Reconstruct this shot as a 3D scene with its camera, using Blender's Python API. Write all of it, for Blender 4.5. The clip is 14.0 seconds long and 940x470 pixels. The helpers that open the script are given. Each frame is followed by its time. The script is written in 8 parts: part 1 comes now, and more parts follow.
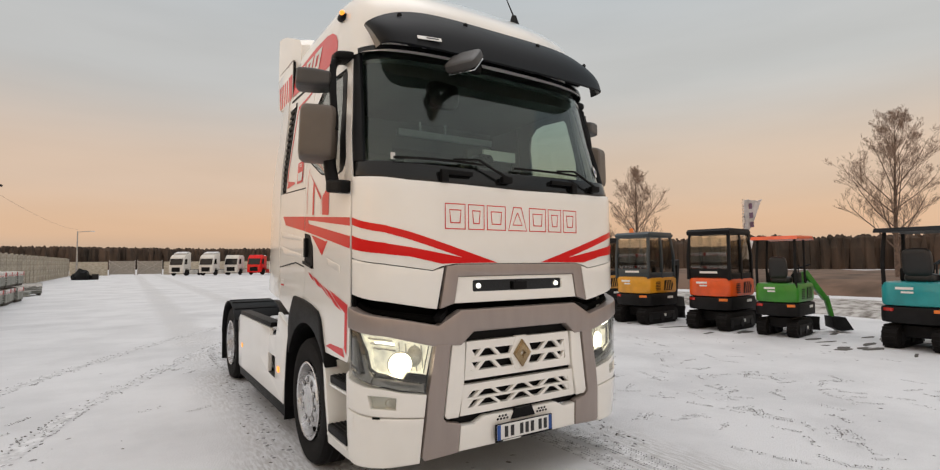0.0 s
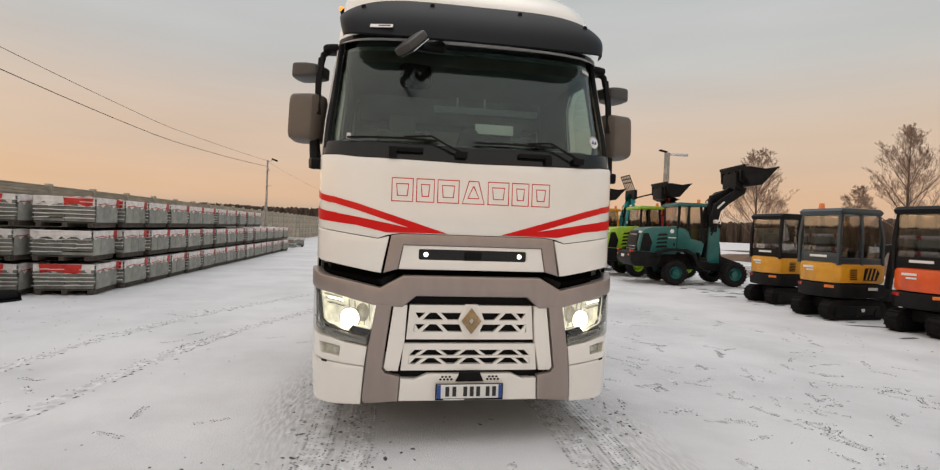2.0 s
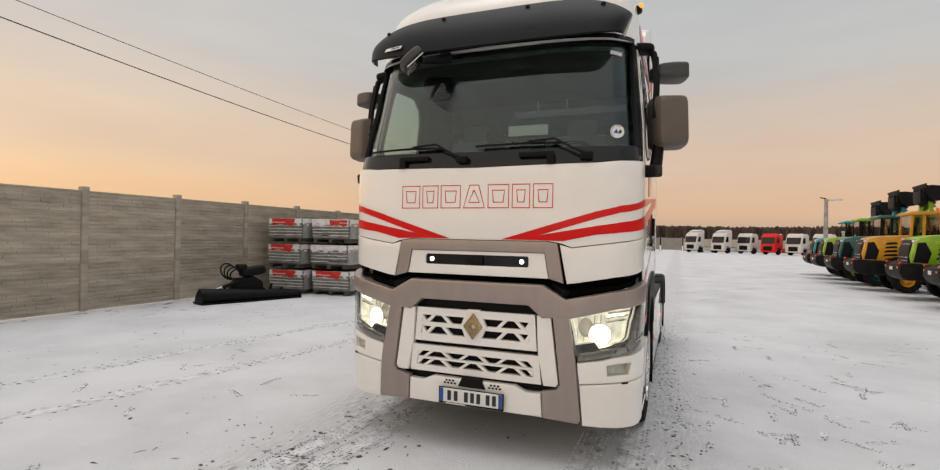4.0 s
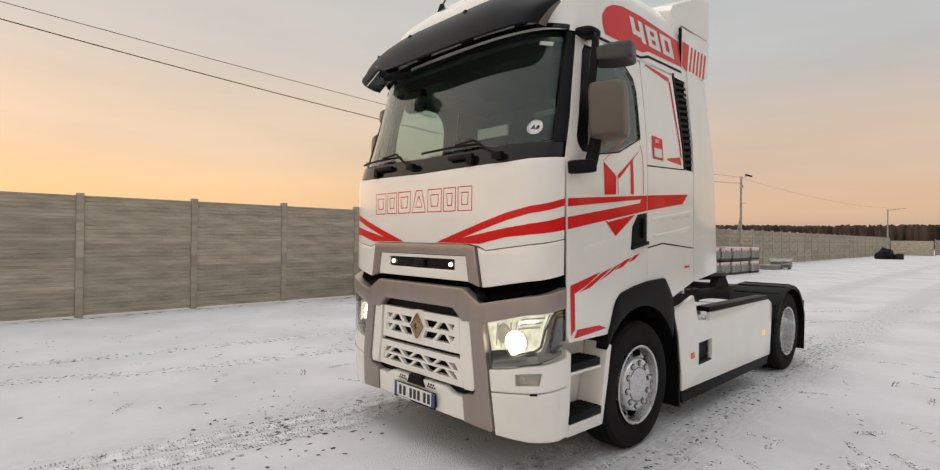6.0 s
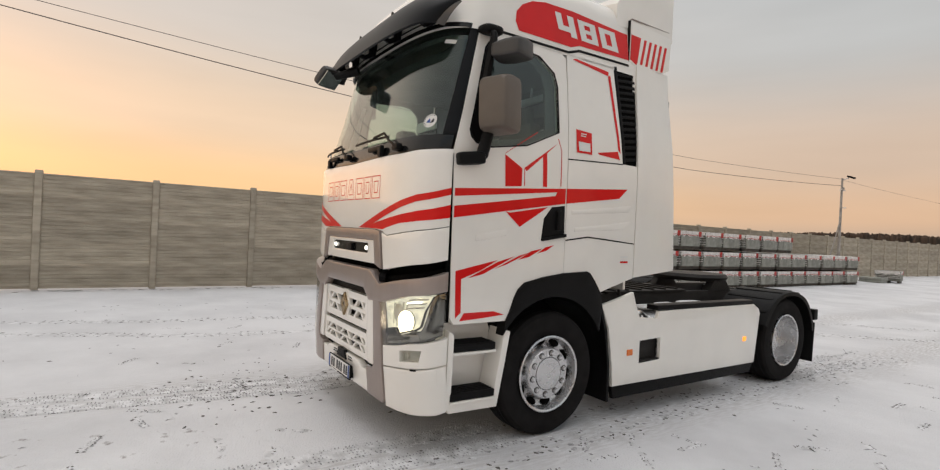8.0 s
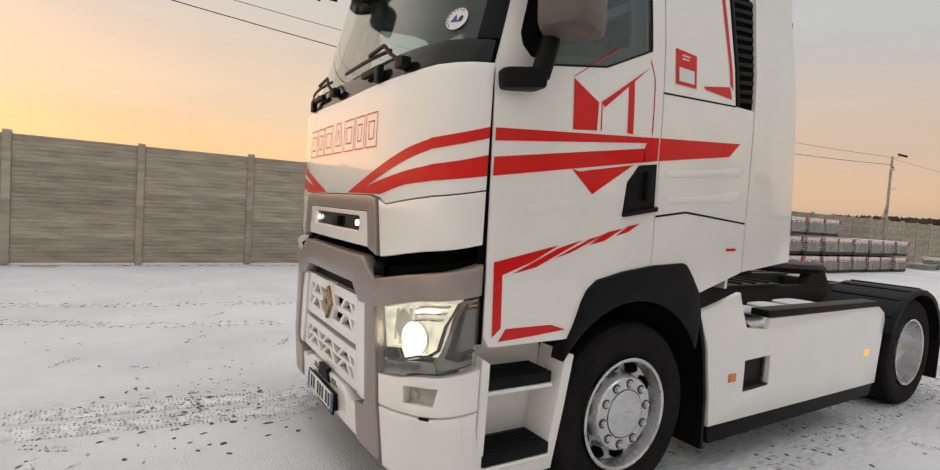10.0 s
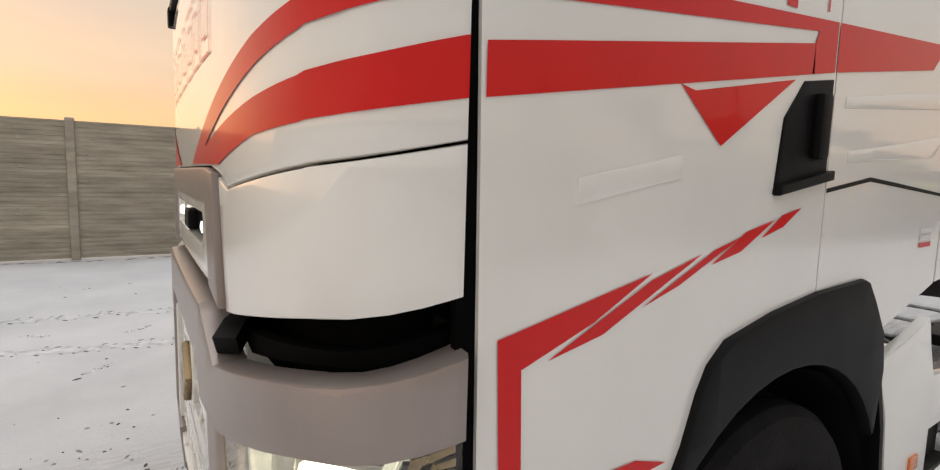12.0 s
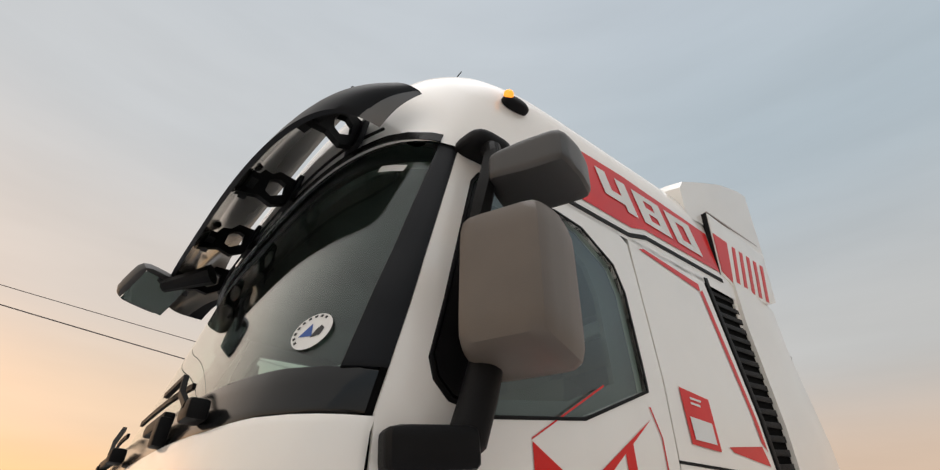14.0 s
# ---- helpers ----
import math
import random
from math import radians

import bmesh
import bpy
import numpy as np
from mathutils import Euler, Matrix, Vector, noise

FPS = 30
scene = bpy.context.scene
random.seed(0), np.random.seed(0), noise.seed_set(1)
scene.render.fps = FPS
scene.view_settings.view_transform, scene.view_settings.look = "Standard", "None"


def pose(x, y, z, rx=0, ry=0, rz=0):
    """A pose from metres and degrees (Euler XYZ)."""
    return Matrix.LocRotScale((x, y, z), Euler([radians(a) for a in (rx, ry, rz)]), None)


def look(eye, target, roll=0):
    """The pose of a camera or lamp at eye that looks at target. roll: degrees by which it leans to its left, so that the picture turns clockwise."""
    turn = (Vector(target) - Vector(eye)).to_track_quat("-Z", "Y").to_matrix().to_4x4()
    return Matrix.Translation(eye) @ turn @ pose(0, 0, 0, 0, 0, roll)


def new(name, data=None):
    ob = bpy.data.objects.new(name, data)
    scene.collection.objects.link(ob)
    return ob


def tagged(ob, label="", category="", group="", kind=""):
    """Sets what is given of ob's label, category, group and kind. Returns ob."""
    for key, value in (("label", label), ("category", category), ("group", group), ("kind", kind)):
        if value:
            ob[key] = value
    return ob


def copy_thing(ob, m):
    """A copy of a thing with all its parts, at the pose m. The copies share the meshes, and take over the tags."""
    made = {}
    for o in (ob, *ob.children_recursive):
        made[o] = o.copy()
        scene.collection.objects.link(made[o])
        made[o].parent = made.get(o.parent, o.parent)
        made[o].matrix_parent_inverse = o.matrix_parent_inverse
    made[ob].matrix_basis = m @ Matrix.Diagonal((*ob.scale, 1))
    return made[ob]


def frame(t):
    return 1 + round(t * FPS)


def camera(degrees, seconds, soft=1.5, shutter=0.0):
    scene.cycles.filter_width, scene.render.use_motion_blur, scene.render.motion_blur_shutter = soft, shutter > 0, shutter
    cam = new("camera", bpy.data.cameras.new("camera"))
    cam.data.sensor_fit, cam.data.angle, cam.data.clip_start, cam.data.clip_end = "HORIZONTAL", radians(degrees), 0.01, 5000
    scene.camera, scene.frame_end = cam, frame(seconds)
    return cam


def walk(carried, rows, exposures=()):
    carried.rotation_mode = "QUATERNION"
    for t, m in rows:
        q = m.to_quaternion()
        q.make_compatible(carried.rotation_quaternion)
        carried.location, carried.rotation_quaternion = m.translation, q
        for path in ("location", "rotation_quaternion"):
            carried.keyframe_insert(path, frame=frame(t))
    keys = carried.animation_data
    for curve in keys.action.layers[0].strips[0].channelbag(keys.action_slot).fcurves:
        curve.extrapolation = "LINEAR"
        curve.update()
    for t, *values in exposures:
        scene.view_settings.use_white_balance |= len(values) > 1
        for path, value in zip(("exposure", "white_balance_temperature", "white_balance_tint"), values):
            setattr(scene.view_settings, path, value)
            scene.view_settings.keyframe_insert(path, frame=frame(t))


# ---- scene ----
cam = camera(83.8, 14.0, soft=1.2)
PATH = [
    (0, (-2.449, -3.232, 1.613), (-1.358, -1.558, 1.716), -0.4),
    (0.5, (-1.999, -3.557, 1.612), (-1.059, -1.792, 1.643), -0.1),
    (1, (-1.521, -3.799, 1.614), (-0.751, -1.953, 1.63), -0.4),
    (1.5, (-1.101, -4.084, 1.636), (-0.519, -2.171, 1.569), 0.3),
    (2, (-0.655, -4.131, 1.655), (-0.346, -2.155, 1.63), 2.0),
    (2.5, (-0.122, -4.187, 1.649), (-0.126, -2.188, 1.71), -0.1),
    (3, (0.371, -4.166, 1.626), (0.156, -2.178, 1.648), 0.8),
    (3.5, (0.895, -3.996, 1.625), (0.436, -2.05, 1.634), 0.7),
    (3.7, (1.117, -3.951, 1.621), (0.542, -2.035, 1.632), 0.7),
    (5.8, (3.123, -2.854, 1.637), (1.717, -1.432, 1.621), 1.7),
    (6, (3.304, -2.725, 1.643), (1.851, -1.351, 1.655), 0.7),
    (6.5, (3.751, -2.423, 1.625), (2.15, -1.224, 1.635), 0.8),
    (7, (4.078, -2.071, 1.612), (2.436, -0.929, 1.619), 3.2),
    (7.2, (4.255, -1.965, 1.615), (2.612, -0.824, 1.625), 3.1),
    (8.0, (4.37, -1.78, 1.61), (2.70, -0.68, 1.60), 2.8),
    (9.3, (3.728, -1.442, 1.566), (2.103, -0.278, 1.487), 2.2),
    (9.5, (3.581, -1.343, 1.593), (1.921, -0.232, 1.503), 2.6),
    (10, (3.109, -1.123, 1.56), (1.413, -0.068, 1.46), 3.7),
    (10.5, (2.702, -0.856, 1.524), (1.019, 0.22, 1.423), 3.4),
    (11, (2.358, -0.575, 1.515), (0.68, 0.503, 1.363), 2.8),
    (11.5, (2.005, -0.383, 1.464), (0.332, 0.68, 1.195), 2.4),
    (12, (1.871, -0.287, 1.587), (0.194, 0.782, 1.375), 1.6),
    (12.3, (1.905, -0.314, 1.683), (0.248, 0.801, 1.786), 3.0),
    (12.5, (1.952, -0.32, 1.748), (0.353, 0.856, 1.993), 4.1),
    (12.8, (2.072, -0.345, 1.821), (0.521, 0.829, 2.285), 2.1),
    (13, (2.045, -0.343, 1.828), (0.55, 0.837, 2.44), 2.5),
    (13.5, (2.146, -0.363, 1.915), (0.749, 0.731, 2.837), 2.4),
    (14, (2.206, -0.383, 1.932), (0.852, 0.621, 3.01), 2.9),
]
walk(cam, [(t, look(eye, target, roll)) for t, eye, target, roll in PATH])

# ---- world and light ----
GLOW = (-0.93, -0.37)   # compass direction of the low sun behind the fence
world = bpy.data.worlds.new("dusk_sky")
scene.world = world
world.use_nodes = True
wn, wl = world.node_tree.nodes, world.node_tree.links
wn.clear()


def wnode(kind, **sets):
    n = wn.new(kind)
    for k, v in sets.items():
        n.inputs[int(k[1:])].default_value = v
    return n


def ramp_of(nodes, stops, mode="EASE"):
    r = nodes.new("ShaderNodeValToRGB")
    r.color_ramp.interpolation = mode
    while len(r.color_ramp.elements) < len(stops):
        r.color_ramp.elements.new(0.5)
    for e, (p, c) in zip(r.color_ramp.elements, stops):
        e.position, e.color = p, (*c, 1)
    return r


sky = wn.new("ShaderNodeTexSky")
sky.sky_type, sky.sun_disc = "NISHITA", False
sky.sun_elevation, sky.sun_rotation = radians(2.0), math.atan2(GLOW[0], GLOW[1])
sky.air_density, sky.dust_density = 1.5, 3.0
coord = wn.new("ShaderNodeTexCoord")
split = wn.new("ShaderNodeSeparateXYZ")
wl.new(coord.outputs["Generated"], split.inputs[0])
# thin high cloud: warm at the horizon, grey-blue overhead
away = ramp_of(wn, [(0.0, (0.50, 0.40, 0.32)), (0.05, (0.74, 0.50, 0.335)), (0.14, (0.67, 0.51, 0.405)), (0.32, (0.53, 0.53, 0.53)), (0.62, (0.44, 0.51, 0.565)), (0.85, (0.52, 0.58, 0.64)), (1.0, (2.35, 2.4, 2.5))])
near = ramp_of(wn, [(0.0, (0.98, 0.68, 0.41)), (0.06, (1.0, 0.655, 0.36)), (0.17, (0.83, 0.63, 0.47)), (0.34, (0.655, 0.595, 0.55)), (0.62, (0.575, 0.595, 0.615)), (0.85, (0.58, 0.62, 0.66)), (1.0, (2.35, 2.4, 2.5))])
wl.new(split.outputs[2], away.inputs[0])
wl.new(split.outputs[2], near.inputs[0])
flat = wnode("ShaderNodeVectorMath")
flat.operation = "MULTIPLY"
flat.inputs[1].default_value = (1, 1, 0)
wl.new(coord.outputs["Generated"], flat.inputs[0])
unit = wnode("ShaderNodeVectorMath")
unit.operation = "NORMALIZE"
wl.new(flat.outputs[0], unit.inputs[0])
dot = wnode("ShaderNodeVectorMath")
dot.operation = "DOT_PRODUCT"
dot.inputs[1].default_value = (*GLOW, 0)
wl.new(unit.outputs[0], dot.inputs[0])
side = wnode("ShaderNodeMapRange", _1=-0.1, _2=1.0, _3=0.0, _4=1.0)
side.interpolation_type = "SMOOTHSTEP"
wl.new(dot.outputs["Value"], side.inputs[0])
mix = wn.new("ShaderNodeMix")
mix.data_type = "RGBA"
wl.new(side.outputs[0], mix.inputs[0])
wl.new(away.outputs[0], mix.inputs[6])
wl.new(near.outputs[0], mix.inputs[7])
# soft streaks of cloud
cloud = wn.new("ShaderNodeTexNoise")
cloud.inputs["Scale"].default_value, cloud.inputs["Detail"].default_value = 2.2, 4
stretch = wnode("ShaderNodeMapping")
stretch.inputs["Scale"].default_value = (1, 1, 6)
wl.new(coord.outputs["Generated"], stretch.inputs[0])
wl.new(stretch.outputs[0], cloud.inputs["Vector"])
cl = wnode("ShaderNodeMapRange", _1=0.3, _2=0.7, _3=0.95, _4=1.05)
wl.new(cloud.outputs[0], cl.inputs[0])
tone = wnode("ShaderNodeVectorMath")
tone.operation = "SCALE"
wl.new(mix.outputs[2], tone.inputs[0])
wl.new(cl.outputs[0], tone.inputs["Scale"])
bg1, bg2 = wn.new("ShaderNodeBackground"), wn.new("ShaderNodeBackground")
bg1.inputs[1].default_value, bg2.inputs[1].default_value = 0.05, 0.95
wl.new(sky.outputs[0], bg1.inputs[0])
wl.new(tone.outputs[0], bg2.inputs[0])
add = wn.new("ShaderNodeAddShader")
wl.new(bg1.outputs[0], add.inputs[0])
wl.new(bg2.outputs[0], add.inputs[1])
wout = wn.new("ShaderNodeOutputWorld")
wl.new(add.outputs[0], wout.inputs[0])

sun = new("sun", bpy.data.lights.new("sun", "SUN"))
sun.data.energy, sun.data.angle, sun.data.color = 0.9, radians(174), (1.0, 0.74, 0.49)
sun.matrix_world = look((GLOW[0] * 60, GLOW[1] * 60, 54), (0, 0, 1))
scene.view_settings.exposure = 0.0

# ---- materials ----
def mat(name, col, rough=0.5, metal=0.0, vary=0.12, scale=6.0, bump=0.0, bscale=60.0, coat=0.0, emit=0.0, alpha=1.0, col2=None, spec=0.5, rand=0.0, stretch=None):
    """A painted, plastic, metal or mineral surface with a slow mottling, a fine grain and some change of gloss."""
    m = bpy.data.materials.new(name)
    m.use_nodes = True
    n, l = m.node_tree.nodes, m.node_tree.links
    b = n["Principled BSDF"]
    b.inputs["Metallic"].default_value, b.inputs["Coat Weight"].default_value = metal, coat
    b.inputs["Coat Roughness"].default_value, b.inputs["Specular IOR Level"].default_value = 0.04, spec
    tc = n.new("ShaderNodeTexCoord")
    src = tc.outputs["Object"]
    if stretch:
        mp = n.new("ShaderNodeMapping")
        mp.inputs["Scale"].default_value = stretch
        l.new(src, mp.inputs[0])
        src = mp.outputs[0]
    big, fine = n.new("ShaderNodeTexNoise"), n.new("ShaderNodeTexNoise")
    big.inputs["Scale"].default_value, big.inputs["Detail"].default_value = scale, 5
    fine.inputs["Scale"].default_value, fine.inputs["Detail"].default_value = bscale, 3
    l.new(src, big.inputs["Vector"])
    l.new(src, fine.inputs["Vector"])
    c2 = col2 or tuple(c * (1 - vary * 1.6) for c in col)
    r = ramp_of(n, [(0.32, c2), (0.62, col)], "LINEAR")
    l.new(big.outputs[0], r.inputs[0])
    out = r.outputs[0]
    if rand:
        info = n.new("ShaderNodeObjectInfo")
        hs = n.new("ShaderNodeHueSaturation")
        mr = n.new("ShaderNodeMapRange")
        mr.inputs[3].default_value, mr.inputs[4].default_value = 1 - rand, 1 + rand
        l.new(info.outputs["Random"], mr.inputs[0])
        l.new(mr.outputs[0], hs.inputs["Value"])
        l.new(out, hs.inputs["Color"])
        out = hs.outputs[0]
    l.new(out, b.inputs["Base Color"])
    rr = n.new("ShaderNodeMapRange")
    rr.inputs[3].default_value, rr.inputs[4].default_value = max(0.02, rough - 0.06), min(1, rough + 0.08)
    l.new(big.outputs[0], rr.inputs[0])
    l.new(rr.outputs[0], b.inputs["Roughness"])
    if bump:
        bp = n.new("ShaderNodeBump")
        bp.inputs["Strength"].default_value, bp.inputs["Distance"].default_value = min(1, bump), 0.01
        l.new(fine.outputs[0], bp.inputs["Height"])
        l.new(bp.outputs[0], b.inputs["Normal"])
    if emit:
        b.inputs["Emission Color"].default_value, b.inputs["Emission Strength"].default_value = (*col, 1), emit
    return m


def glass(name, tint=(0.55, 0.62, 0.6), clear=0.6, rough=0.02, gloss=0.045):
    """A thin pane: part clear, part glossy."""
    m = bpy.data.materials.new(name)
    m.use_nodes = True
    n, l = m.node_tree.nodes, m.node_tree.links
    n.remove(n["Principled BSDF"])
    t, g, mx, fr = n.new("ShaderNodeBsdfTransparent"), n.new("ShaderNodeBsdfGlossy"), n.new("ShaderNodeMixShader"), n.new("ShaderNodeLayerWeight")
    t.inputs[0].default_value = (*[c * clear / 0.6 for c in tint], 1)
    g.inputs["Roughness"].default_value = rough
    fr.inputs[0].default_value = 0.5
    pw, sc = n.new("ShaderNodeMath"), n.new("ShaderNodeMapRange")
    pw.operation, pw.inputs[1].default_value = "POWER", 4.0
    l.new(fr.outputs["Facing"], pw.inputs[0])
    l.new(pw.outputs[0], sc.inputs[0])
    sc.inputs[3].default_value, sc.inputs[4].default_value = gloss, 1.0
    l.new(sc.outputs[0], mx.inputs[0])
    l.new(t.outputs[0], mx.inputs[1])
    l.new(g.outputs[0], mx.inputs[2])
    l.new(mx.outputs[0], n["Material Output"].inputs[0])
    return m


WHITE = mat("white_paint", (0.865, 0.84, 0.79), 0.3, coat=1.0, vary=0.03, scale=2.5, bump=0.02, bscale=220)
RED = mat("red_vinyl", (0.68, 0.008, 0.008), 0.3, vary=0.05, scale=5, spec=0.2, coat=0.3)
GREY = mat("grey_satin_plastic", (0.36, 0.305, 0.28), 0.3, metal=0.5, vary=0.05, scale=4, bump=0.05, bscale=400, stretch=(3, 3, 0.6))
BLACK = mat("black_plastic", (0.0055, 0.0055, 0.006), 0.5, vary=0.25, scale=7, bump=0.15, bscale=300, spec=0.15)
SATIN = mat("dark_visor_plastic", (0.010, 0.011, 0.013), 0.42, vary=0.2, scale=3, spec=0.14)
VISOR = mat("glossy_visor_inside", (0.12, 0.115, 0.11), 0.08, vary=0.1, scale=3, spec=0.8)
DEEP = mat("dull_black_recess", (0.004, 0.004, 0.004), 0.8, vary=0.3, scale=8, spec=0.04)
GLOSSY = mat("black_gloss_panel", (0.009, 0.0095, 0.010), 0.14, vary=0.2, scale=3, spec=0.4)
RUBBER = mat("tyre_rubber", (0.013, 0.012, 0.012), 0.75, vary=0.3, scale=9, bump=0.3, bscale=120, spec=0.12)
MIRROR_HOUSE = mat("grey_brown_mirror_housing", (0.125, 0.102, 0.083), 0.45, vary=0.1, scale=5, bump=0.1, bscale=350)
MIRROR_CAP = mat("charcoal_mirror_housing", (0.055, 0.052, 0.05), 0.42, vary=0.1, scale=5, bump=0.1, bscale=350)
STEEL = mat("silver_wheel_paint", (0.66, 0.66, 0.67), 0.26, metal=0.75, vary=0.08, scale=8, bump=0.05)
CHROME = mat("chrome", (0.75, 0.75, 0.76), 0.12, metal=1.0, vary=0.1)
DIRTY = mat("dirty_chassis_steel", (0.022, 0.020, 0.019), 0.6, metal=0.2, vary=0.4, scale=9, bump=0.3, bscale=60, col2=(0.012, 0.011, 0.010), spec=0.3)
LAMP = mat("lit_headlamp", (1.0, 0.90, 0.66), 0.2, emit=9.0, vary=0.0)
LED = mat("lit_led", (1.0, 0.97, 0.86), 0.2, emit=2.5, vary=0.0)
AMBER_ON = mat("lit_amber", (1.0, 0.33, 0.035), 0.3, emit=1.1, vary=0.0)
AMBER = mat("amber_lens", (0.85, 0.20, 0.02), 0.25, coat=0.4)
REFLECTOR = mat("headlamp_reflector", (0.80, 0.79, 0.72), 0.2, metal=0.4, vary=0.25, scale=9, bump=0.25, bscale=25)
LENS_DARK = mat("smoked_lamp_body", (0.10, 0.095, 0.088), 0.14, metal=0.6, vary=0.3, scale=6, coat=0.5)
HAZE = mat("hazy_lamp_body", (0.36, 0.355, 0.345), 0.22, metal=0.7, vary=0.25, scale=7, coat=0.4)
BOWL = mat("lit_reflector_bowl", (0.85, 0.82, 0.68), 0.2, metal=0.3, emit=0.65, vary=0.4, scale=16, bump=0.4, bscale=22)
WIND = glass("windscreen_glass", (0.79, 0.87, 0.84), 0.6, 0.0, 0.055)
SIDEGLASS = glass("side_glass", (0.78, 0.85, 0.835), 0.6, 0.0, 0.06)
CLEAR = glass("clear_lens", (0.92, 0.92, 0.90), 0.6)
MIRROR = mat("mirror_glass", (0.75, 0.77, 0.78), 0.03, metal=1.0, vary=0.02)
# dark trim; on headliner and locker it stands in for the cab's shade
TRIM_IN = mat("dark_trim_and_shaded_headliner", (0.15, 0.155, 0.145), 0.7, vary=0.2, scale=4, bump=0.2, bscale=200)
BEIGE = mat("light_cab_lining", (0.50, 0.49, 0.44), 0.8, vary=0.15, scale=3, bump=0.2, bscale=250)
PAPER = mat("white_print", (0.75, 0.75, 0.73), 0.5, vary=0.04)
INK = mat("black_print", (0.02, 0.02, 0.022), 0.5)
BLUE = mat("blue_print", (0.02, 0.08, 0.32), 0.45)
GOLD = mat("brushed_badge_metal", (0.44, 0.32, 0.18), 0.25, metal=0.95, vary=0.3, scale=8)


# ---- mesh helpers ----
def finish(bm, angle=32, smooth=True):
    bmesh.ops.recalc_face_normals(bm, faces=bm.faces)
    if smooth:
        lim = math.cos(radians(angle))
        for f in bm.faces:
            f.smooth = True
        for e in bm.edges:
            if len(e.link_faces) == 2 and e.link_faces[0].normal.dot(e.link_faces[1].normal) < lim:
                e.smooth = False


def part(name, bm, material, parent=None, label="", loc=None, smooth=True, angle=32):
    """Links a bmesh as one mesh object under a thing or a part."""
    bm.normal_update()
    finish(bm, angle, smooth)
    me = bpy.data.meshes.new(name)
    bm.to_mesh(me)
    bm.free()
    me.materials.append(material)
    ob = new(name, me)
    if parent:
        ob.parent = parent
    if loc:
        ob.location = loc
    return tagged(ob, label)


def thing(name, label, category, loc=(0, 0, 0), group="", rz=0.0):
    ob = new(name)
    ob.empty_display_size = 0.2
    ob.matrix_basis = pose(*loc, 0, 0, rz)
    return tagged(ob, label, category, group)


def verts(bm, pts):
    return [bm.verts.new(p) for p in pts]


def box(bm, c, s, bev=0.0, m=None):
    g = bmesh.ops.create_cube(bm, size=1.0, matrix=Matrix.Translation(c) @ (m or Matrix()) @ Matrix.Diagonal((*s, 1)))
    if bev:
        es = {e for v in g["verts"] for e in v.link_edges}
        bmesh.ops.bevel(bm, geom=list(es), offset=bev, segments=2, affect="EDGES", profile=0.6)
    return bm


def B(c, s, bev=0.0, m=None):
    return box(bmesh.new(), c, s, bev, m)


def plane_map(axis):
    return {"x": lambda a, b, h: (h, a, b), "y": lambda a, b, h: (a, h, b), "z": lambda a, b, h: (a, b, h)}[axis]


def prism(bm, pts, axis, lo, hi, bev=0.0):
    f = plane_map(axis)
    a, b = verts(bm, [f(p, q, lo) for p, q in pts]), verts(bm, [f(p, q, hi) for p, q in pts])
    k = len(pts)
    caps = [bm.faces.new(a), bm.faces.new(b[::-1])]
    for i in range(k):
        bm.faces.new((a[i], b[i], b[(i + 1) % k], a[(i + 1) % k]))
    if bev:
        bmesh.ops.recalc_face_normals(bm, faces=bm.faces)
        bmesh.ops.bevel(bm, geom=list({e for c in caps for e in c.edges}), offset=bev, segments=2, affect="EDGES", profile=0.6)
    return bm


def P(pts, axis, lo, hi, bev=0.0):
    return prism(bmesh.new(), pts, axis, lo, hi, bev)


def lathe(bm, prof, axis, c, n=40, a0=0.0, a1=360.0):
    """prof: (radius, height) pairs turned round an axis through c."""
    full = a1 - a0 >= 359.9
    k = n if full else n + 1
    rings = []
    for r, h in prof:
        ring = []
        for i in range(k):
            t = radians(a0 + (a1 - a0) * i / n)
            u, v = r * math.cos(t), r * math.sin(t)
            ring.append(bm.verts.new(Vector(c) + Vector({"x": (h, u, v), "y": (u, h, v), "z": (u, v, h)}[axis])))
        rings.append(ring)
    for p, q in zip(rings, rings[1:]):
        for i in range(k if full else k - 1):
            bm.faces.new((p[i], p[(i + 1) % k], q[(i + 1) % k], q[i]))
    return bm


def disc(bm, c, r, axis, h, n=24):
    lathe(bm, [(0.0005, 0), (r, 0), (r, h), (0.0005, h)], axis, c, n)
    return bm


def tube(bm, pts, r, n=8):
    pts = [Vector(p) for p in pts]
    rings, side_v = [], None
    for i, p in enumerate(pts):
        d = (pts[min(i + 1, len(pts) - 1)] - pts[max(i - 1, 0)]).normalized()
        if side_v is None:
            side_v = d.orthogonal().normalized()
        side_v = (side_v - d * side_v.dot(d)).normalized()
        up = d.cross(side_v)
        rad = r[i] if isinstance(r, (list, tuple)) else r
        rings.append(verts(bm, [p + rad * (math.cos(2 * math.pi * j / n) * side_v + math.sin(2 * math.pi * j / n) * up) for j in range(n)]))
    for a, b in zip(rings, rings[1:]):
        for j in range(n):
            bm.faces.new((a[j], a[(j + 1) % n], b[(j + 1) % n], b[j]))
    bm.faces.new(rings[0][::-1])
    bm.faces.new(rings[-1])
    return bm


def T(pts, r, n=8):
    return tube(bmesh.new(), pts, r, n)


